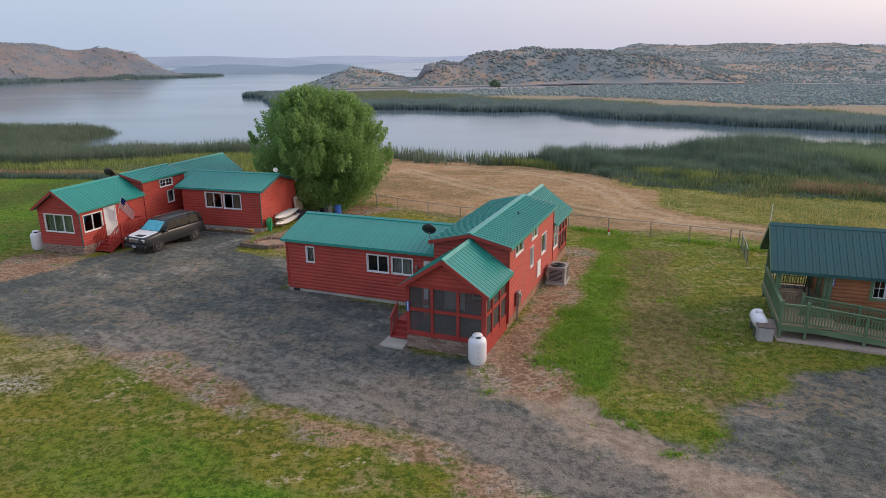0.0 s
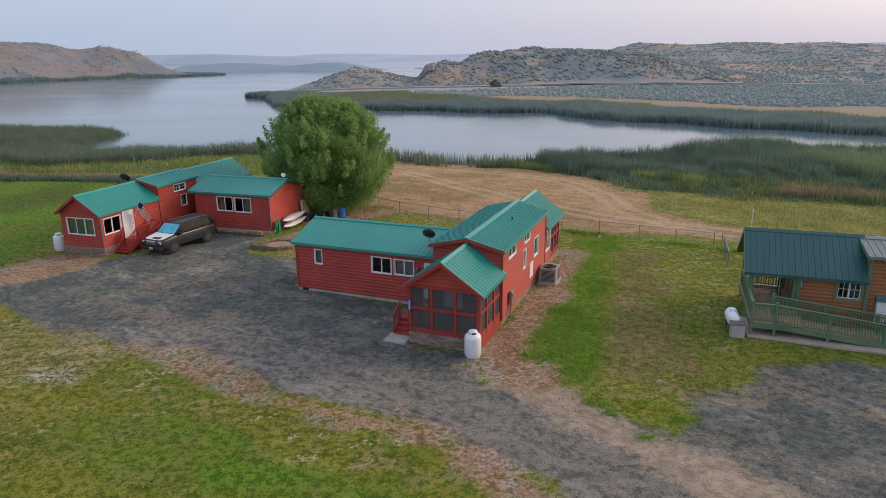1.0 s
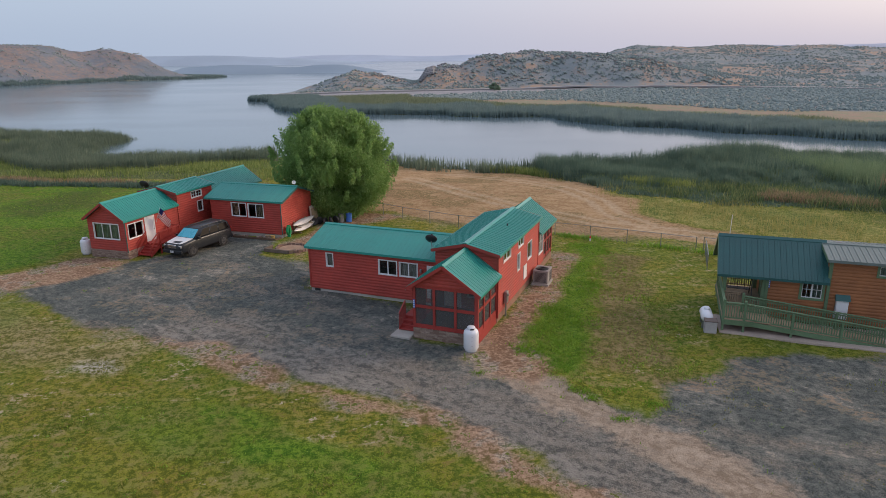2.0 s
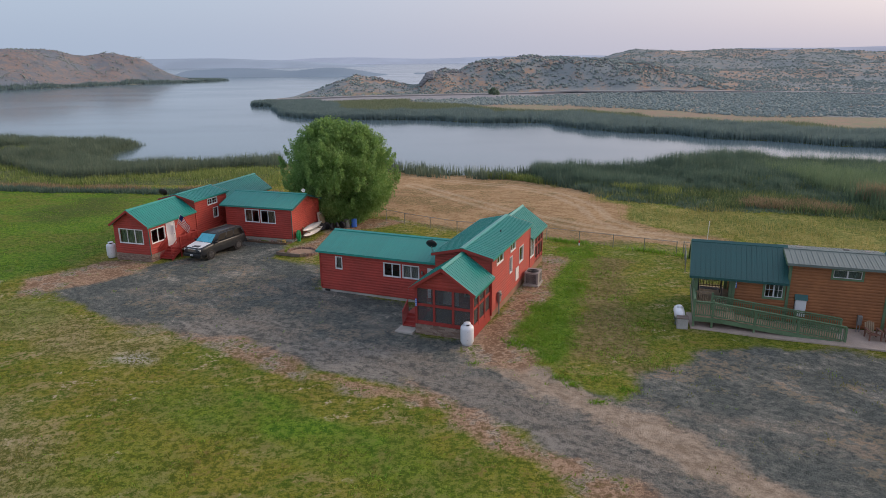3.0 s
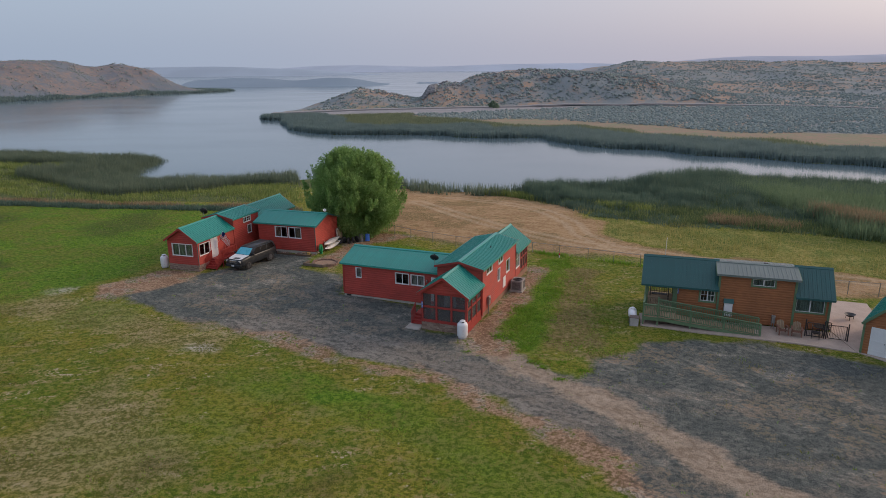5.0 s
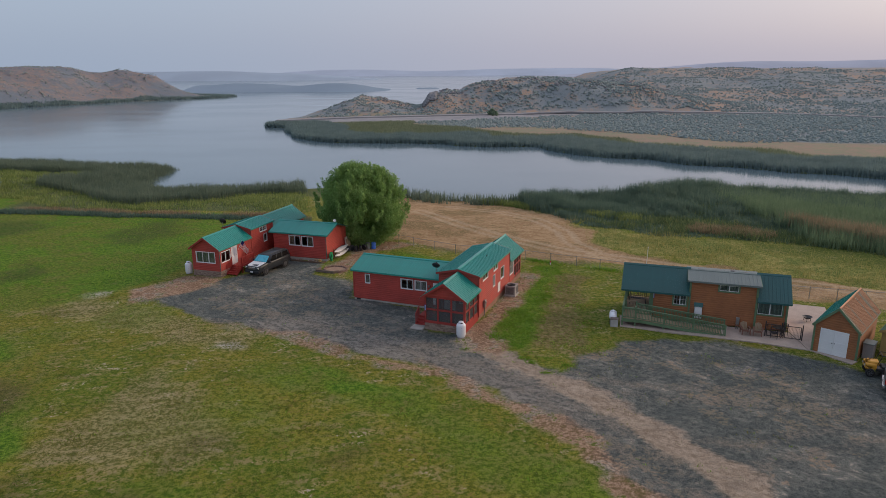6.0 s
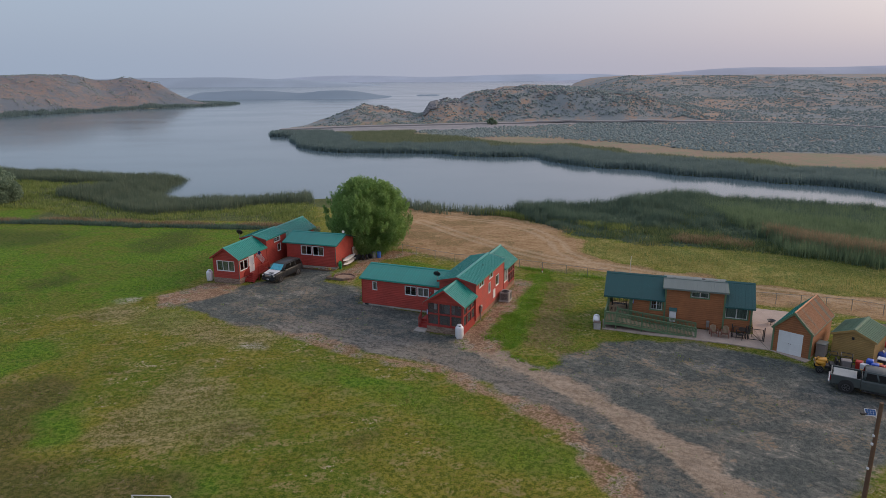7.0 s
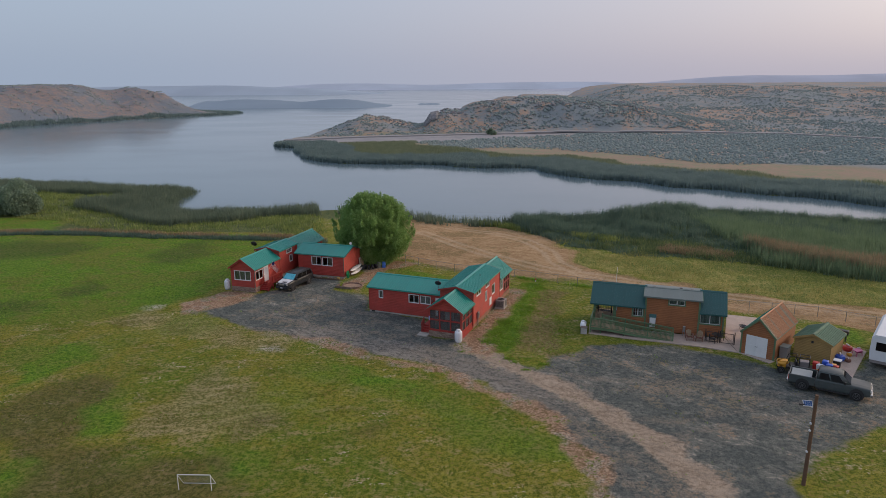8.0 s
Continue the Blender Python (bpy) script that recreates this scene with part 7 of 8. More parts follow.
for s in (1, -1):
    bm = bmesh.new()
    soft_box(bm, 2.56, 2.75, s * 0.70 - 0.17, s * 0.70 + 0.17, 0.84, 1.03, 0.04, 2)
    part("headlight", bm, LAMP, car)
    bm = bmesh.new()
    soft_box(bm, -2.80, -2.66, s * 0.84 - 0.08, s * 0.84 + 0.08, 0.85, 1.35, 0.03, 1)
    part("tail_light", bm, TAIL, car)
    bm = bmesh.new()
    soft_box(bm, 0.92, 1.12, s * 1.12 - 0.13, s * 1.12 + 0.09, 1.20, 1.40, 0.04, 2)
    part("mirror", bm, BLACK, car)
    bm = bmesh.new()
    rod(bm, (0.3, s * 0.62, 1.95), (-2.2, s * 0.62, 1.95), 0.022)
    for xx in (0.3, -0.9, -2.2):
        rod(bm, (xx, s * 0.62, 1.86), (xx, s * 0.62, 1.95), 0.022)
    part("roof_rail", bm, BLACK, car)
    for xx in (0.05, -1.1):
        bm = bmesh.new()
        soft_box(bm, xx - 0.12, xx + 0.05, s * 1.0 - 0.02, s * 1.0 + 0.025, 0.98, 1.02, 0.008, 1)
        part("door_handle", bm, BLACK, car)
    for xx in (1.70, -1.62):
        wheel(car, xx, s * 0.92, 0.41)
        bm = bmesh.new()
        lathe(bm, [(0.50, -0.01), (0.50, 0.01)], 24, Matrix.Translation((xx, s * 1.003, 0.44)) @ Matrix.Rotation(radians(90), 4, "X"))
        part("wheel_arch", bm, BLACK, car)
bm = bmesh.new()
soft_box(bm, 2.60, 2.84, -0.92, 0.92, 0.38, 0.66, 0.06, 2)
part("bumper", bm, GREY_CAR, car)
bm = bmesh.new()
box(bm, 2.842, 2.85, -0.16, 0.16, 0.46, 0.60)
plate = part("number_plate", bm, WHITE, car)
bm = bmesh.new()
box(bm, 2.852, 2.856, -0.12, 0.12, 0.51, 0.55)
part("bar", bm, BLACK, plate)
bm = bmesh.new()
soft_box(bm, -2.88, -2.68, -0.92, 0.92, 0.40, 0.68, 0.05, 2)
part("bumper", bm, GREY_CAR, car)

# dark pickup; local +x is its front
TRUCK = pose(32.35, 15.15, 0, 0, 0, -31)
PICKUP = m_paint("dark_green_grey_truck_paint", (0.062, 0.076, 0.075), 0.35, 0.14)
truck = thing("pickup_truck", TRUCK, "dark grey crew-cab pickup truck with a loaded bed parked on gravel", "pickup truck")
bm = bmesh.new()
xs = [(2.98, 0.80, 0.55, 1.02), (2.88, 0.93, 0.45, 1.12), (2.4, 0.99, 0.42, 1.18), (1.5, 1.01, 0.42, 1.24), (0.9, 1.01, 0.42, 1.24), (-1.05, 1.01, 0.42, 1.24)]
loft(bm, [ring(*s) for s in xs])
part("body", bm, PICKUP, truck)
_, ws, rs = cabin_shell(truck, PICKUP, 1.55, 0.78, -0.88, -1.02, 1.23, 1.93, 0.93, 0.72, [(0.20, 0.55), (0.60, 0.92)])
panel_quad("windscreen", truck, ws[::-1], AUTO_GLASS, 0.006)
panel_quad("rear_window", truck, rs[::-1], AUTO_GLASS, 0.006)
for s in (1, -1):
    bm = bmesh.new()
    soft_box(bm, -3.05, -1.08, s * 0.96 - 0.06, s * 0.96 + 0.06, 0.55, 1.27, 0.04, 2)
    part("bed_side", bm, PICKUP, truck)
    bm = bmesh.new()
    soft_box(bm, 2.84, 3.0, s * 0.72 - 0.18, s * 0.72 + 0.18, 0.85, 1.08, 0.04, 2)
    part("headlight", bm, LAMP, truck)
    bm = bmesh.new()
    soft_box(bm, -3.10, -3.02, s * 0.93 - 0.08, s * 0.93 + 0.08, 0.80, 1.18, 0.02, 1)
    part("tail_light", bm, TAIL, truck)
    bm = bmesh.new()
    soft_box(bm, 1.0, 1.15, s * 1.14 - 0.12, s * 1.14 + 0.10, 1.25, 1.5, 0.04, 2)
    part("mirror", bm, BLACK, truck)
    bm = bmesh.new()
    soft_box(bm, -0.9, 1.4, s * 1.02 - 0.04, s * 1.02 + 0.12, 0.36, 0.43, 0.02, 1)
    part("running_board", bm, BLACK, truck)
    for xx in (1.98, -1.98):
        wheel(truck, xx, s * 0.91, 0.42, 0.28)
        bm = bmesh.new()
        lathe(bm, [(0.53, -0.012), (0.53, 0.012)], 24, Matrix.Translation((xx, s * 1.018, 0.52)) @ Matrix.Rotation(radians(90), 4, "X"))
        part("wheel_arch", bm, BLACK, truck)
    for xx in (0.35, -0.75):
        bm = bmesh.new()
        soft_box(bm, xx - 0.1, xx + 0.05, s * 1.012 - 0.02, s * 1.012 + 0.025, 1.02, 1.06, 0.008, 1)
        part("door_handle", bm, BLACK, truck)
bm = bmesh.new()
soft_box(bm, -3.10, -3.0, -0.95, 0.95, 0.58, 1.27, 0.03, 2)
part("tailgate", bm, PICKUP, truck)
bm = bmesh.new()
box(bm, -3.02, -1.06, -0.92, 0.92, 0.5, 0.72)
part("bed_floor", bm, BLACK, truck)
bm = bmesh.new()
soft_box(bm, -2.95, -1.35, -0.86, 0.80, 0.95, 1.20, 0.05, 2)
part("tonneau", bm, painted("pale_bed_cover", (0.26, 0.30, 0.31), 0.4, 0.2), truck, "pale silver bed cover with raised latches")
for x0 in (2.90, -3.22):
    bm = bmesh.new()
    soft_box(bm, x0, x0 + 0.2, -0.95, 0.95, 0.48, 0.72, 0.05, 2)
    part("bumper", bm, CHROME, truck)
bm = bmesh.new()
soft_box(bm, 2.96, 3.02, -0.48, 0.48, 0.78, 1.08, 0.03, 2)
grille = part("grille", bm, CHROME, truck)
for k in range(4):
    bm = bmesh.new()
    box(bm, 3.015, 3.03, -0.42, 0.42, 0.82 + k * 0.06, 0.845 + k * 0.06)
    part("slat", bm, BLACK, grille)

# loaded cart behind the truck, yellow tub and quad
YELLOW = painted("yellow_plastic", (0.62, 0.30, 0.03), 0.45, 0.15)
TOYBLUE = painted("blue_plastic", (0.03, 0.10, 0.50), 0.4, 0.15)
TOYRED = painted("red_plastic", (0.50, 0.04, 0.03), 0.4, 0.15)
PINK = painted("pink_plastic", (0.62, 0.12, 0.28), 0.45, 0.15)
tub = thing("utility_vehicle", pose(30.6, 19.1, 0, 0, 0, -20), "orange-yellow small utility vehicle with black frame beside the garage", "buggy")
bm = bmesh.new()
for x0, x1, y0, y1, z0, z1, r in ((-0.80, -0.05, -0.52, 0.52, 0.52, 0.98, 0.17), (-0.62, 0.10, -0.36, 0.36, 0.80, 1.10, 0.13)):
    soft_box(bm, x0, x1, y0, y1, z0, z1, r, 4)
part("hood", bm, YELLOW, tub, smooth=True)
bm = bmesh.new()
soft_box(bm, -0.10, 0.85, -0.48, 0.48, 0.42, 0.66, 0.05, 2)
part("chassis", bm, BLACK, tub)
bm = bmesh.new()
soft_box(bm, 0.25, 0.75, -0.40, 0.40, 0.64, 0.80, 0.06, 2)
soft_box(bm, 0.66, 0.80, -0.40, 0.40, 0.78, 1.20, 0.05, 2)
part("seat", bm, BLACK, tub)
for s in (1, -1):
    bm = bmesh.new()
    rod(bm, (-0.05, s * 0.44, 0.90), (0.18, s * 0.42, 1.62), 0.025)
    rod(bm, (0.18, s * 0.42, 1.62), (0.80, s * 0.42, 1.62), 0.025)
    rod(bm, (0.80, s * 0.42, 1.62), (0.84, s * 0.44, 0.60), 0.025)
    part("roll_bar", bm, BLACK, tub)
    for xx in (-0.45, 0.55):
        wheel(tub, xx, s * 0.52, 0.3, 0.2)
    bm = bmesh.new()
    soft_box(bm, -0.84, -0.76, s * 0.30 - 0.09, s * 0.30 + 0.09, 0.72, 0.84, 0.03, 2)
    part("headlight", bm, LAMP, tub)
bm = bmesh.new()
for y in (-0.42, 0.42):
    rod(bm, (0.18 if y < 0 else 0.80, -0.42, 1.62), (0.18 if y < 0 else 0.80, 0.42, 1.62), 0.025)
part("cross_bar", bm, BLACK, tub)
trailer = thing("utility_trailer", pose(32.9, 18.1, 0, 0, 0, -31), "small flat trailer loaded with a quad, bins and coloured gear", "trailer")
bm = bmesh.new()
box(bm, -1.9, 1.5, -0.75, 0.75, 0.5, 0.6)
part("bed", bm, BLACK, trailer)
for s in (1, -1):
    wheel(trailer, -0.2, s * 0.86, 0.32, 0.2)
    board("side_rail", trailer, (-1.9, s * 0.74, 0.8), (1.5, s * 0.74, 0.8), 0.04, 0.06, BLACK)
bm = bmesh.new()
for a, b in (((-1.5, -0.4, 0.6), (-1.5, -0.4, 1.6)), ((-0.7, -0.4, 0.6), (-0.7, -0.4, 1.6)), ((-1.5, 0.4, 0.6), (-1.5, 0.4, 1.6)), ((-0.7, 0.4, 0.6), (-0.7, 0.4, 1.6)),
             ((-1.5, -0.4, 1.6), (-0.7, -0.4, 1.6)), ((-1.5, 0.4, 1.6), (-0.7, 0.4, 1.6)), ((-1.5, -0.4, 1.6), (-1.5, 0.4, 1.6)), ((-0.7, -0.4, 1.6), (-0.7, 0.4, 1.6))):
    rod(bm, a, b, 0.03)
part("roll_frame", bm, BLACK, trailer)
load = [(-1.1, 0.0, 0.62, 0.7, 0.6, 0.55, GREY_PAINT), (-0.2, 0.1, 0.6, 0.5, 0.5, 0.62, TOYRED), (0.15, -0.3, 0.6, 0.5, 0.4, 0.60, WHITE), (0.5, 0.2, 0.6, 0.45, 0.5, 0.85, TOYBLUE),
        (0.85, -0.25, 0.6, 0.5, 0.45, 0.75, TOYBLUE), (1.15, 0.25, 0.6, 0.35, 0.4, 0.65, YELLOW), (0.35, -0.62, 0.6, 0.9, 0.16, 0.18, YELLOW), (1.35, -0.2, 0.6, 0.3, 0.4, 0.72, TOYRED)]
for x0, y0, z0, lx, ly, lz, mat in load:
    g_ob = thing("bin", TRUCK @ pose(0, 0, 0), "plastic bin of gear on the trailer", "bin", "gear on the trailer")
    g_ob.matrix_basis = pose(32.9, 18.1, 0, 0, 0, -31) @ pose(x0, y0, z0, 0, 0, rnd.uniform(-25, 25))
    bm = bmesh.new()
    loft(bm, [[(lx / 2 * k, ly / 2 * k, z), (-lx / 2 * k, ly / 2 * k, z), (-lx / 2 * k, -ly / 2 * k, z), (lx / 2 * k, -ly / 2 * k, z)] for k, z in ((0.86, 0), (1, lz * 0.8), (1.06, lz * 0.82), (1.06, lz), (0.8, lz * 1.06))])
    part("body", bm, mat, g_ob)

# white camper at the far end
camper = thing("camper", pose(41.7, 22.2, 0, 0, 0, -38), "white camper trailer with dark window and grey skirt", "camper")
bm = bmesh.new()
outline = [(-1.2, 0.75), (-1.25, 1.6), (-1.2, 2.9), (-0.95, 3.15), (0.95, 3.15), (1.2, 2.9), (1.25, 1.6), (1.2, 0.75)]
wedge(bm, outline, -3.6, 3.6)
part("body", bm, painted("white_camper_skin", (0.72, 0.74, 0.76), 0.4, 0.06), camper)
bm = bmesh.new()
box(bm, -1.15, 1.15, -3.5, 3.5, 0.45, 0.75)
part("skirt", bm, GREY_PAINT, camper)
for yy in (-1.8, 0.6):
    bm = bmesh.new()
    soft_box(bm, -1.262, -1.22, yy, yy + 1.1, 1.7, 2.4, 0.01, 1)
    part("window", bm, AUTO_GLASS, camper)
bm = bmesh.new()
soft_box(bm, -0.8, 0.8, -3.63, -3.58, 1.7, 2.5, 0.02, 1)
part("window", bm, AUTO_GLASS, camper)
bm = bmesh.new()
box(bm, -1.258, -1.24, -3.5, 3.5, 1.25, 1.4)
part("stripe", bm, GREY_PAINT, camper)
for s in (1, -1):
    for yy in (-0.5, 0.5):
        bm = bmesh.new()
        lathe(bm, [(0.2, -0.1), (0.36, -0.1), (0.36, 0.1), (0.2, 0.1)], 20, Matrix.Translation((s * 1.05, yy, 0.36)) @ Matrix.Rotation(radians(90), 4, "Y"))
        part("wheel", bm, TYRE, camper)


# ---- fences, gate, poles ----
FENCE_WIRE = Nodes("chain_link_wire")
FENCE_WIRE = FENCE_WIRE.done((0.20, 0.20, 0.19), 0.5, 0.6)


def chain_fence(name, pts, h, label, post_mat, gap=2.7, mesh=0.16):
    """Posts, a top rail and crossed wires along a line of points."""
    t = thing(name, pose(*pts[0], 0), label, "fence")
    o = Vector((*pts[0], 0))
    bm_w = bmesh.new()
    for a, b in zip(pts, pts[1:]):
        a, b = Vector((*a, 0)) - o, Vector((*b, 0)) - o
        ln = (b - a).length
        n = max(1, round(ln / gap))
        for k in range(n + (b == Vector((*pts[-1], 0)) - o)):
            p = a.lerp(b, k / n)
            bm = bmesh.new()
            rod(bm, p + Vector((0, 0, -0.2)), p + Vector((0, 0, h + 0.05)), 0.035)
            part("post", bm, post_mat, t)
        board("top_rail", t, a + Vector((0, 0, h)), b + Vector((0, 0, h)), 0.035, 0.035, post_mat)
        d = (b - a).normalized()
        k = 0.0
        while k < ln:
            for s in (1, -1):
                p, q = a + d * k, a + d * min(max(k + s * h, 0), ln)
                f = abs((q - p).length) / h
                e = Vector((-d.y, d.x, 0)) * 0.0025
                z0, z1 = 0.02, 0.02 + (h - 0.04) * f
                v = [p - e + Vector((0, 0, z0)), p + e + Vector((0, 0, z0 + 0.006)), q + e + Vector((0, 0, z1 + 0.006)), q - e + Vector((0, 0, z1))]
                bm_w.faces.new([bm_w.verts.new(c) for c in v])
            k += mesh
    part("wire_mesh", bm_w, FENCE_WIRE, t)
    return t


chain_fence("chain_link_fence", [(-8.6, 58.8), (-4.6, 55.4), (0.6, 51.9), (8.7, 49.2), (14.1, 46.6), (18.8, 44.2)], 1.1, "grey chain-link fence along the hay field", STEEL)
chain_fence("chain_link_fence", [(19.2, 43.3), (18.6, 41.4), (18.0, 39.6)], 1.05, "grey chain-link fence beside the log cabin", STEEL, 2.4)
chain_fence("chain_link_fence", [(19.3, 44.0), (32.0, 36.2), (41.0, 33.6), (47.5, 28.6)], 1.15, "grey chain-link fence behind the yard", STEEL, 2.6)


def iron_gate(m, w):
    t = thing("yard_gate", m, "black metal yard gate with wire infill", "gate")
    for x0 in (0, w):
        bm = bmesh.new()
        rod(bm, (x0, 0, -0.2), (x0, 0, 1.35), 0.045)
        part("post", bm, BLACK, t)
    bm = bmesh.new()
    for a, b in (((0.1, 0.12), (w - 0.1, 0.12)), ((0.1, 1.12), (w - 0.1, 1.12)), ((0.1, 0.12), (0.1, 1.12)), ((w - 0.1, 0.12), (w - 0.1, 1.12))):
        rod(bm, (a[0], 0, a[1]), (b[0], 0, b[1]), 0.03)
    part("frame", bm, BLACK, t)
    bm = bmesh.new()
    k = 0.1
    while k < w - 0.1:
        rod(bm, (k, 0, 0.12), (k, 0, 1.12), 0.006, None, 4, False)
        k += 0.1
    part("wires", bm, BLACK, t)


iron_gate(pose(27.15, 25.7, 0, 0, 0, -22), 1.35)
iron_gate(pose(25.9, 26.2, 0, 0, 0, -22), 1.2)

pole = thing("utility_pole", pose(23.34, 1.42, 0), "leaning brown wooden pole with solar panel lamp", "pole")
bm = bmesh.new()
rod(bm, (0, 0, -0.3), (0.05, -0.05, 6.4), 0.13, 0.10, 14)
part("shaft", bm, painted("brown_creosoted_wood", (0.15, 0.085, 0.05), 0.85, 0.35, grain=(6, 6, 0.5), bump=0.5), pole)
bm = bmesh.new()
rod(bm, (0, 0, 5.45), (-0.45, 0.05, 5.72), 0.02)
part("bracket", bm, WHITE, pole)
bm = bmesh.new()
soft_box(bm, -0.28, 0.28, -0.2, 0.2, -0.015, 0.015, 0.006, 1, Matrix.Translation((-0.42, 0.02, 5.80)) @ Euler((radians(42), 0, radians(-12))).to_matrix().to_4x4())
solar = part("solar_panel", bm, WHITE, pole)
bm = bmesh.new()
for i in range(4):
    for j in range(3):
        box(bm, -0.25 + i * 0.127, -0.13 + i * 0.127, -0.17 + j * 0.115, -0.06 + j * 0.115, 0.0155, 0.019, Matrix.Translation((-0.42, 0.02, 5.80)) @ Euler((radians(42), 0, radians(-12))).to_matrix().to_4x4())
part("cells", bm, painted("solar_cell", (0.03, 0.09, 0.22), 0.2, 0.2), solar)
bm = bmesh.new()
soft_box(bm, -0.95, -0.62, -0.06, 0.08, 5.68, 5.78, 0.03, 2)
rod(bm, (-0.64, 0, 5.72), (-0.42, 0.03, 5.72), 0.02)
part("lamp_head", bm, BLACK, pole)
for z in (2.4, 3.9, 4.4):
    bm = bmesh.new()
    soft_box(bm, -0.17, -0.08, -0.15, -0.02, z, z + 0.12, 0.01, 1)
    part("fitting", bm, WHITE, pole)

goal = thing("football_goal", pose(-16.25, 0.55, 0, 0, 0, -1), "small white tube football goal on the grass", "goal")
bm = bmesh.new()
rod(bm, (-1.08, 0, 0), (-1.08, 0, 1.12), 0.03)
part("post", bm, WHITE, goal)
bm = bmesh.new()
rod(bm, (1.08, 0, 0), (1.08, 0, 1.12), 0.03)
part("post", bm, WHITE, goal)
bm = bmesh.new()
rod(bm, (-1.08, 0, 1.12), (1.08, 0, 1.12), 0.03)
part("crossbar", bm, WHITE, goal)
for s in (-1, 1):
    bm = bmesh.new()
    rod(bm, (s * 1.08, 0, 1.1), (s * 1.08, 0.75, 0.02), 0.02)
    part("back_stay", bm, WHITE, goal)
bm = bmesh.new()
rod(bm, (-1.08, 0.75, 0.02), (1.08, 0.75, 0.02), 0.02)
part("back_bar", bm, WHITE, goal)
bm = bmesh.new()
for k in range(15):
    xx = -1.05 + k * 0.15
    rod(bm, (xx, 0, 1.1), (xx, 0.74, 0.03), 0.004, None, 4, False)
for k in range(8):
    rod(bm, (-1.08, 0.75 * k / 8, 1.1 - 1.07 * k / 8), (1.08, 0.75 * k / 8, 1.1 - 1.07 * k / 8), 0.004, None, 4, False)
part("net", bm, STEEL, goal)

mast = thing("marker_pole", pose(20.9, 43.4, 0), "thin white marker pole by the fence", "pole")
bm = bmesh.new()
rod(bm, (0, 0, -0.1), (0.08, 0, 3.0), 0.025)
part("shaft", bm, WHITE, mast)
bm = bmesh.new()
lathe(bm, [(0.03, 2.96), (0.04, 3.0), (0.02, 3.05)], 10, Matrix.Translation((0.08, 0, 0)))
part("cap", bm, WHITE, mast)

# ---- yard of the log cabin ----
SLAB = painted("pinkish_concrete", (0.46, 0.37, 0.31), 0.85, 0.2)


def slab(name, pts, z, label):
    bm = bmesh.new()
    a = [bm.verts.new((x, y, -0.15)) for x, y in pts]
    b = [bm.verts.new((x, y, z)) for x, y in pts]
    bm.faces.new(a[::-1])
    bm.faces.new(b)
    for i in range(len(pts)):
        bm.faces.new((a[i], a[(i + 1) % len(pts)], b[(i + 1) % len(pts)], b[i]))
    return tagged(mesh_object(name, bm, SLAB), label, "concrete", kind="structure")


slab("pavement_walk", [(14.6, 28.35), (20.1, 26.4), (24.7, 24.9), (28.0, 23.3), (28.2, 26.9), (22.9, 28.5), (15.2, 31.0)], 0.05, "pale concrete walk beside the log cabin")
slab("pavement_patio", [(28.05, 23.35), (29.9, 20.75), (30.6, 21.25), (28.4, 23.4), (32.8, 28.4), (34.4, 33.0), (31.2, 34.2), (28.3, 27.2)], 0.047, "pinkish concrete patio behind the gate")
slab("pavement_yard", [(35.4, 17.2), (40.5, 23.6), (38.9, 25.9), (35.2, 20.6), (34.2, 18.9)], 0.05, "pale concrete yard beside the shed")
CHAIR = painted("weathered_brown_wood", (0.20, 0.095, 0.065), 0.75, 0.25)


def garden_chair(m):
    t = thing("garden_chair", m, "brown slatted wooden garden chair on concrete", "chair", "garden chairs")
    for k in range(5):
        bm = bmesh.new()
        soft_box(bm, -0.26 + k * 0.106, -0.17 + k * 0.106, 0.22, 0.26, 0.30, 1.02 - 0.05 * abs(k - 2), 0.01, 1, Matrix.Translation((0, 0.1, 0)) @ Matrix.Rotation(radians(-18), 4, "X"))
        part("back_slat", bm, DECK, t)
        bm = bmesh.new()
        box(bm, -0.27, 0.27, -0.36 + k * 0.11, -0.26 + k * 0.11, 0.36 - 0.015 * k, 0.385 - 0.015 * k)
        part("seat_slat", bm, CHAIR, t)
    for s in (1, -1):
        bm = bmesh.new()
        box(bm, s * 0.33 - 0.07, s * 0.33 + 0.07, -0.42, 0.34, 0.57, 0.60)
        part("arm", bm, CHAIR, t)
        for yy in (-0.36, 0.28):
            bm = bmesh.new()
            box(bm, s * 0.31 - 0.03, s * 0.31 + 0.03, yy - 0.04, yy + 0.04, 0.04, 0.58)
            part("leg", bm, CHAIR, t)
    return t


garden_chair(pose(24.45, 26.6, 0.05, 0, 0, -8))
garden_chair(pose(25.35, 26.3, 0.05, 0, 0, -25))


def metal_chair(m):
    t = thing("metal_chair", m, "black metal patio chair", "chair", "patio chairs")
    bm = bmesh.new()
    for s in (1, -1):
        rod(bm, (s * 0.24, -0.24, 0), (s * 0.24, -0.22, 0.45), 0.02)
        rod(bm, (s * 0.24, 0.26, 0), (s * 0.24, 0.30, 0.95), 0.02)
        rod(bm, (s * 0.24, -0.22, 0.62), (s * 0.24, 0.27, 0.62), 0.02)
    part("frame", bm, BLACK, t)
    bm = bmesh.new()
    soft_box(bm, -0.25, 0.25, -0.24, 0.26, 0.43, 0.47, 0.015, 1)
    part("seat", bm, BLACK, t)
    bm = bmesh.new()
    for k in range(6):
        rod(bm, (-0.2 + k * 0.08, 0.27, 0.46), (-0.2 + k * 0.08, 0.30, 0.93), 0.01, None, 5)
    rod(bm, (-0.24, 0.30, 0.94), (0.24, 0.30, 0.94), 0.02)
    part("backrest", bm, BLACK, t)


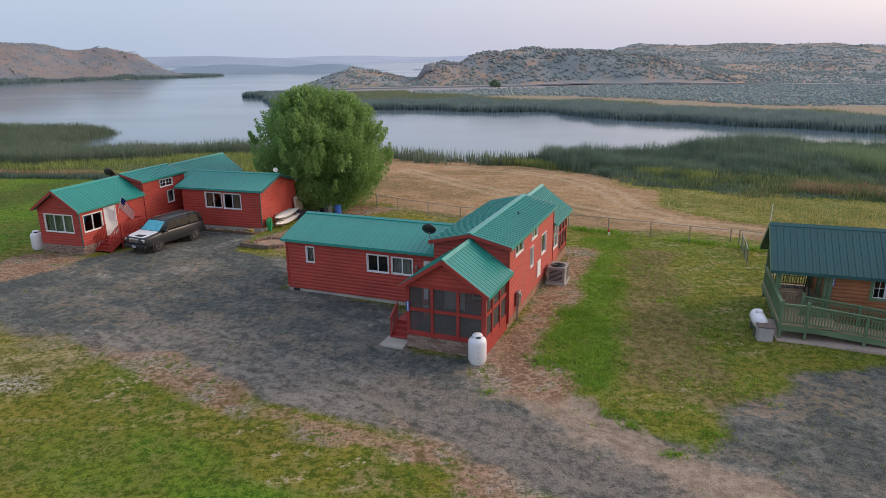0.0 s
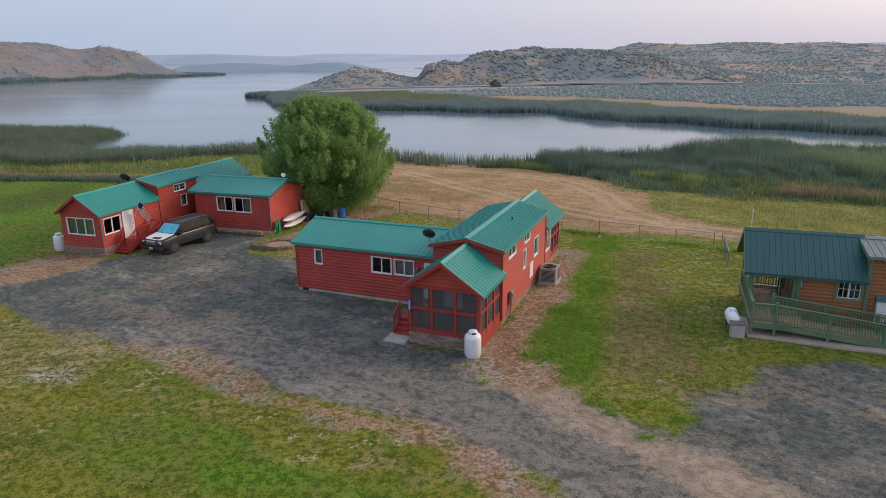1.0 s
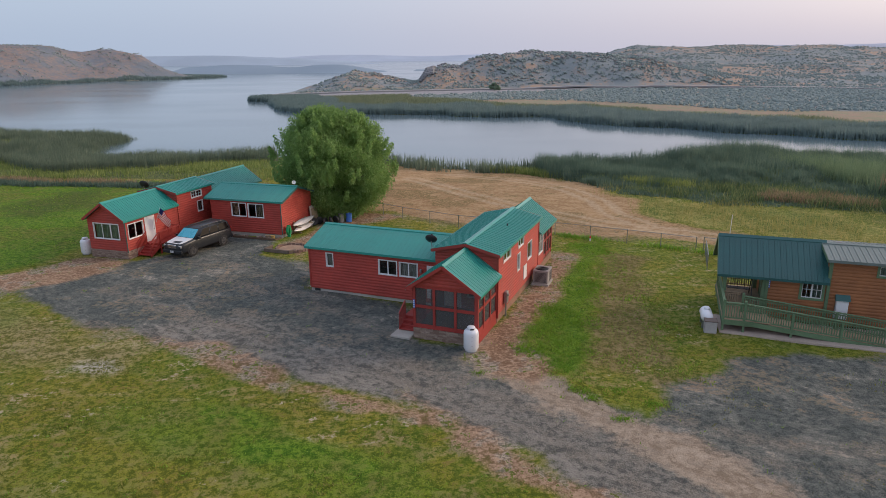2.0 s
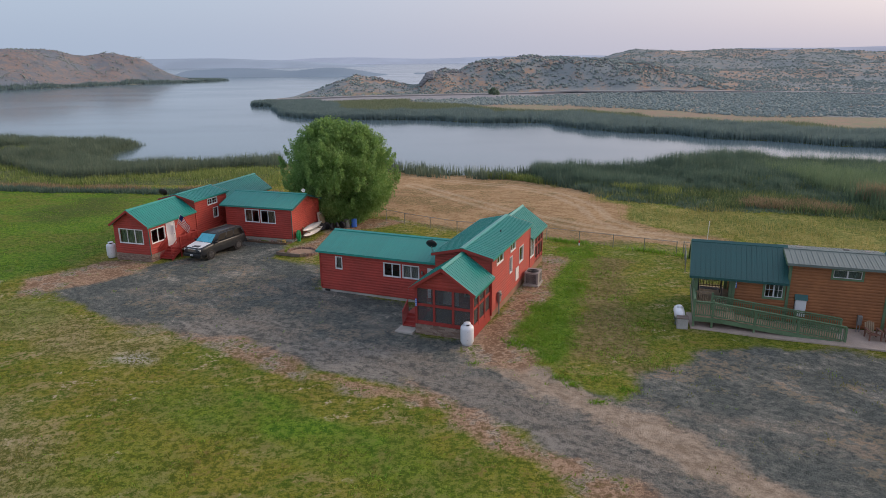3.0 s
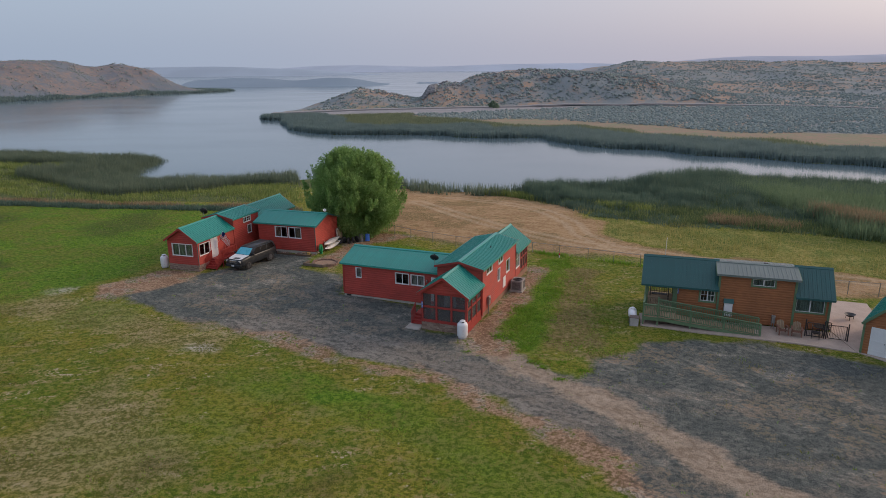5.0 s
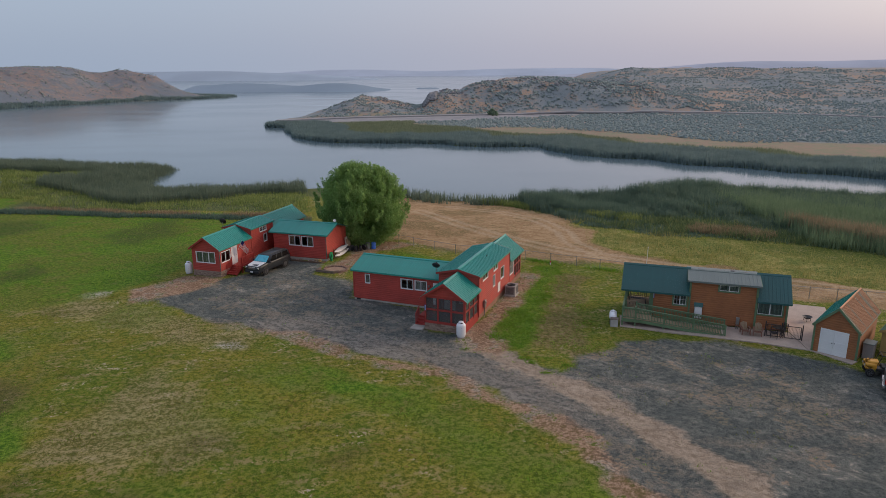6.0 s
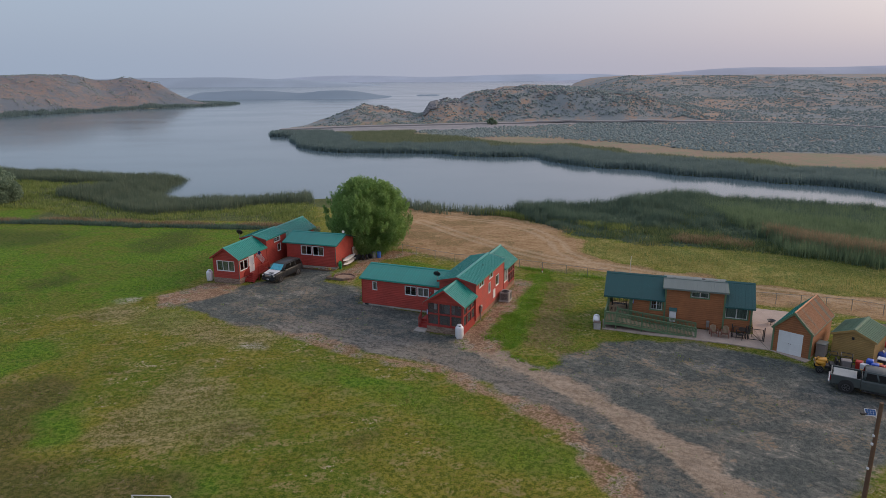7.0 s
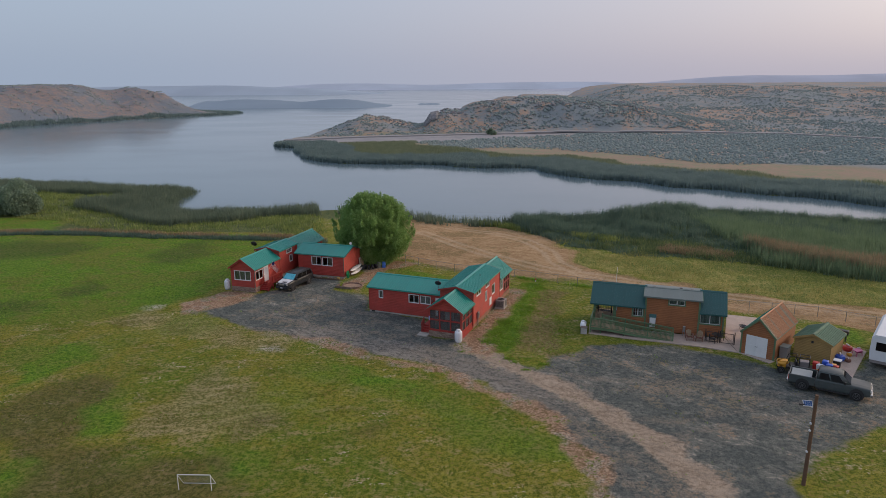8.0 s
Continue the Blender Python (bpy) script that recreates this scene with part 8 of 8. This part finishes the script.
metal_chair(pose(26.45, 25.75, 0.05, 0, 0, 60))
metal_chair(pose(27.45, 26.45, 0.05, 0, 0, -70))
table = thing("patio_table", pose(26.95, 26.25, 0.05), "round black metal patio table", "table")
bm = bmesh.new()
lathe(bm, [(0.42, 0.70), (0.43, 0.715), (0.42, 0.73)], 20)
part("top", bm, BLACK, table)
for k in range(3):
    bm = bmesh.new()
    rod(bm, (0.3 * math.cos(k * 2.09), 0.3 * math.sin(k * 2.09), 0.0), (0.08 * math.cos(k * 2.09), 0.08 * math.sin(k * 2.09), 0.70), 0.018)
    part("leg", bm, BLACK, table)
bowl = thing("fire_bowl", pose(31.0, 29.5, 0.05), "round black fire bowl on the patio", "fire bowl")
bm = bmesh.new()
lathe(bm, [(0.12, 0.2), (0.28, 0.30), (0.36, 0.42), (0.40, 0.43), (0.32, 0.39), (0.08, 0.27)], 22)
part("bowl", bm, BLACK, bowl)
for k in range(3):
    bm = bmesh.new()
    rod(bm, (0.32 * math.cos(k * 2.09), 0.32 * math.sin(k * 2.09), 0), (0.27 * math.cos(k * 2.09), 0.27 * math.sin(k * 2.09), 0.34), 0.02)
    part("leg", bm, BLACK, bowl)
pump = thing("utility_pedestal", HC @ pose(-3.7, -0.55, 0.05), "grey utility pedestal with pipes beside the cabin wall", "pedestal")
bm = bmesh.new()
soft_box(bm, -0.13, 0.13, -0.1, 0.1, 0.45, 1.05, 0.02, 1)
part("box", bm, STEEL, pump)
bm = bmesh.new()
for xx in (-0.08, 0.07):
    rod(bm, (xx, 0, -0.1), (xx, 0, 0.5), 0.03)
part("pipes", bm, STEEL, pump)
swing = thing("porch_swing", HC @ pose(-11.9, 1.9, 0.72), "dark metal porch swing seat under the roof", "swing")
bm = bmesh.new()
for s in (-1, 1):
    rod(bm, (s * 0.7, -0.6, 0), (s * 0.7, 0, 1.6), 0.03)
    rod(bm, (s * 0.7, 0.6, 0), (s * 0.7, 0, 1.6), 0.03)
rod(bm, (-0.7, 0, 1.6), (0.7, 0, 1.6), 0.03)
part("frame", bm, BLACK, swing)
bm = bmesh.new()
for k in range(5):
    soft_box(bm, -0.6, 0.6, -0.25 + 0.1 * k, -0.18 + 0.1 * k, 0.44, 0.47, 0.01, 1)
part("seat", bm, BLACK, swing)
bm = bmesh.new()
for k in range(7):
    rod(bm, (-0.57 + 0.19 * k, 0.25, 0.46), (-0.57 + 0.19 * k, 0.33, 0.90), 0.012, None, 5)
rod(bm, (-0.6, 0.33, 0.91), (0.6, 0.33, 0.91), 0.02)
part("backrest", bm, BLACK, swing)

# toys and bins on the yard
for (tx, ty), mat, r, lab in (((39.6, 23.4), PINK, 0.34, "pink plastic toy on the yard"), ((38.75, 23.8), TOYRED, 0.48, "red and yellow toy car on the yard"), ((36.75, 21.5), TOYBLUE, 0.50, "blue paddling tub on the yard"),
                              ((38.2, 22.5), YELLOW, 0.26, "orange ball on the yard"), ((37.3, 21.1), CHAIR, 0.28, "brown pot on the yard"), ((38.7, 25.0), WHITE, 0.28, "white toy on the yard")):
    t = thing("toy", pose(tx, ty, 0.05, 0, 0, rnd.uniform(0, 90)), lab, "toy", "toys on the yard")
    bm = bmesh.new()
    lathe(bm, [(r * 0.75, 0), (r, r * 0.45), (r * 0.85, r * 0.9), (r * 0.3, r * 1.15)], 14)
    part("body", bm, mat, t)
    bm = bmesh.new()
    soft_box(bm, -r * 0.5, r * 0.5, -r * 0.12, r * 0.12, r * 1.1, r * 1.35, 0.02, 1)
    part("handle", bm, WHITE if mat is not WHITE else TOYBLUE, t)
kids = thing("toy_table", pose(39.0, 22.6, 0.05, 0, 0, 20), "small pink children's table", "table")
bm = bmesh.new()
soft_box(bm, -0.4, 0.4, -0.3, 0.3, 0.46, 0.52, 0.02, 1)
part("top", bm, PINK, kids)
for sx in (-1, 1):
    for sy in (-1, 1):
        bm = bmesh.new()
        rod(bm, (sx * 0.36, sy * 0.26, 0), (sx * 0.3, sy * 0.22, 0.47), 0.03)
        part("leg", bm, PINK, kids)
binb = thing("waste_bin", pose(35.25, 19.3, 0.05, 0, 0, -40), "dark green lidded waste bin", "bin")
bm = bmesh.new()
loft(bm, [[(k, k, z), (-k, k, z), (-k, -k, z), (k, -k, z)] for k, z in ((0.24, 0), (0.3, 0.85), (0.31, 0.9))])
part("body", bm, BLACK, binb)
bm = bmesh.new()
soft_box(bm, -0.33, 0.33, -0.33, 0.33, 0.9, 0.98, 0.03, 2)
part("lid", bm, WHITE, binb)
grill = thing("barbecue", pose(39.6, 26.4, 0.05, 0, 0, -40), "black covered barbecue on the yard", "barbecue")
bm = bmesh.new()
soft_box(bm, -0.6, 0.6, -0.3, 0.3, 0.7, 1.15, 0.1, 3)
part("hood", bm, BLACK, grill)
for sx in (-0.4, 0.4):
    bm = bmesh.new()
    box(bm, sx - 0.04, sx + 0.04, -0.2, 0.2, 0, 0.75)
    part("leg", bm, BLACK, grill)
box_g = thing("storage_box", HG @ pose(0.5, 1.6, 0), "grey weathered storage cabinet beside the garage", "cabinet")
bm = bmesh.new()
soft_box(bm, -0.35, 0.35, -0.5, 0.5, -0.05, 1.15, 0.02, 1)
part("body", bm, GREY_PAINT, box_g)
bm = bmesh.new()
soft_box(bm, -0.4, 0.4, -0.55, 0.55, 1.15, 1.22, 0.02, 1)
part("lid", bm, GREY_GREEN, box_g)

# ---- across the lake ----
bm = bmesh.new()
road_pts = ROAD
for (ax, ay), (bx, by) in zip(road_pts, road_pts[1:]):
    n = 20
    for k in range(n):
        p, q = [(ax + (bx - ax) * s, ay + (by - ay) * s) for s in (k / n, (k + 1) / n)]
        w = 2.6
        za, zb_ = [float(land_height(np.array([float(c[0])]), np.array([float(c[1])]))[0][0]) + 0.5 for c in (p, q)]
        bm.faces.new([bm.verts.new(c) for c in ((p[0], p[1] - w, za), (q[0], q[1] - w, zb_), (q[0], q[1] + w, zb_), (p[0], p[1] + w, za))])
bmesh.ops.remove_doubles(bm, verts=bm.verts, dist=0.01)
bmesh.ops.solidify(bm, geom=list(bm.faces), thickness=0.6)
tagged(mesh_object("road", bm, painted("pale_asphalt", (0.30, 0.29, 0.29), 0.9, 0.12)), "pale grey road below the far hills", "road", kind="structure")
far_tree = thing("tree", pose(18.5, 296, -0.3), "small dark tree beside the far road", "tree")
bm = bmesh.new()
limb(bm, (0, 0, -0.3), (0.4, 0, 3.5), 0.3, 0.12)
part("trunk", bm, BARK, far_tree)
leaf_mesh("crown", np.array([(-1.3, 0, 1.8), (0, 0.5, 2.6), (1.3, 0, 1.8), (0.3, -0.7, 1.4), (1.9, 0.4, 1.2)]), np.array([1.1, 1.2, 1.0, 1.0, 0.9]), 1800, 0.35, 0.2, LEAF_GREY, far_tree, 0.5)
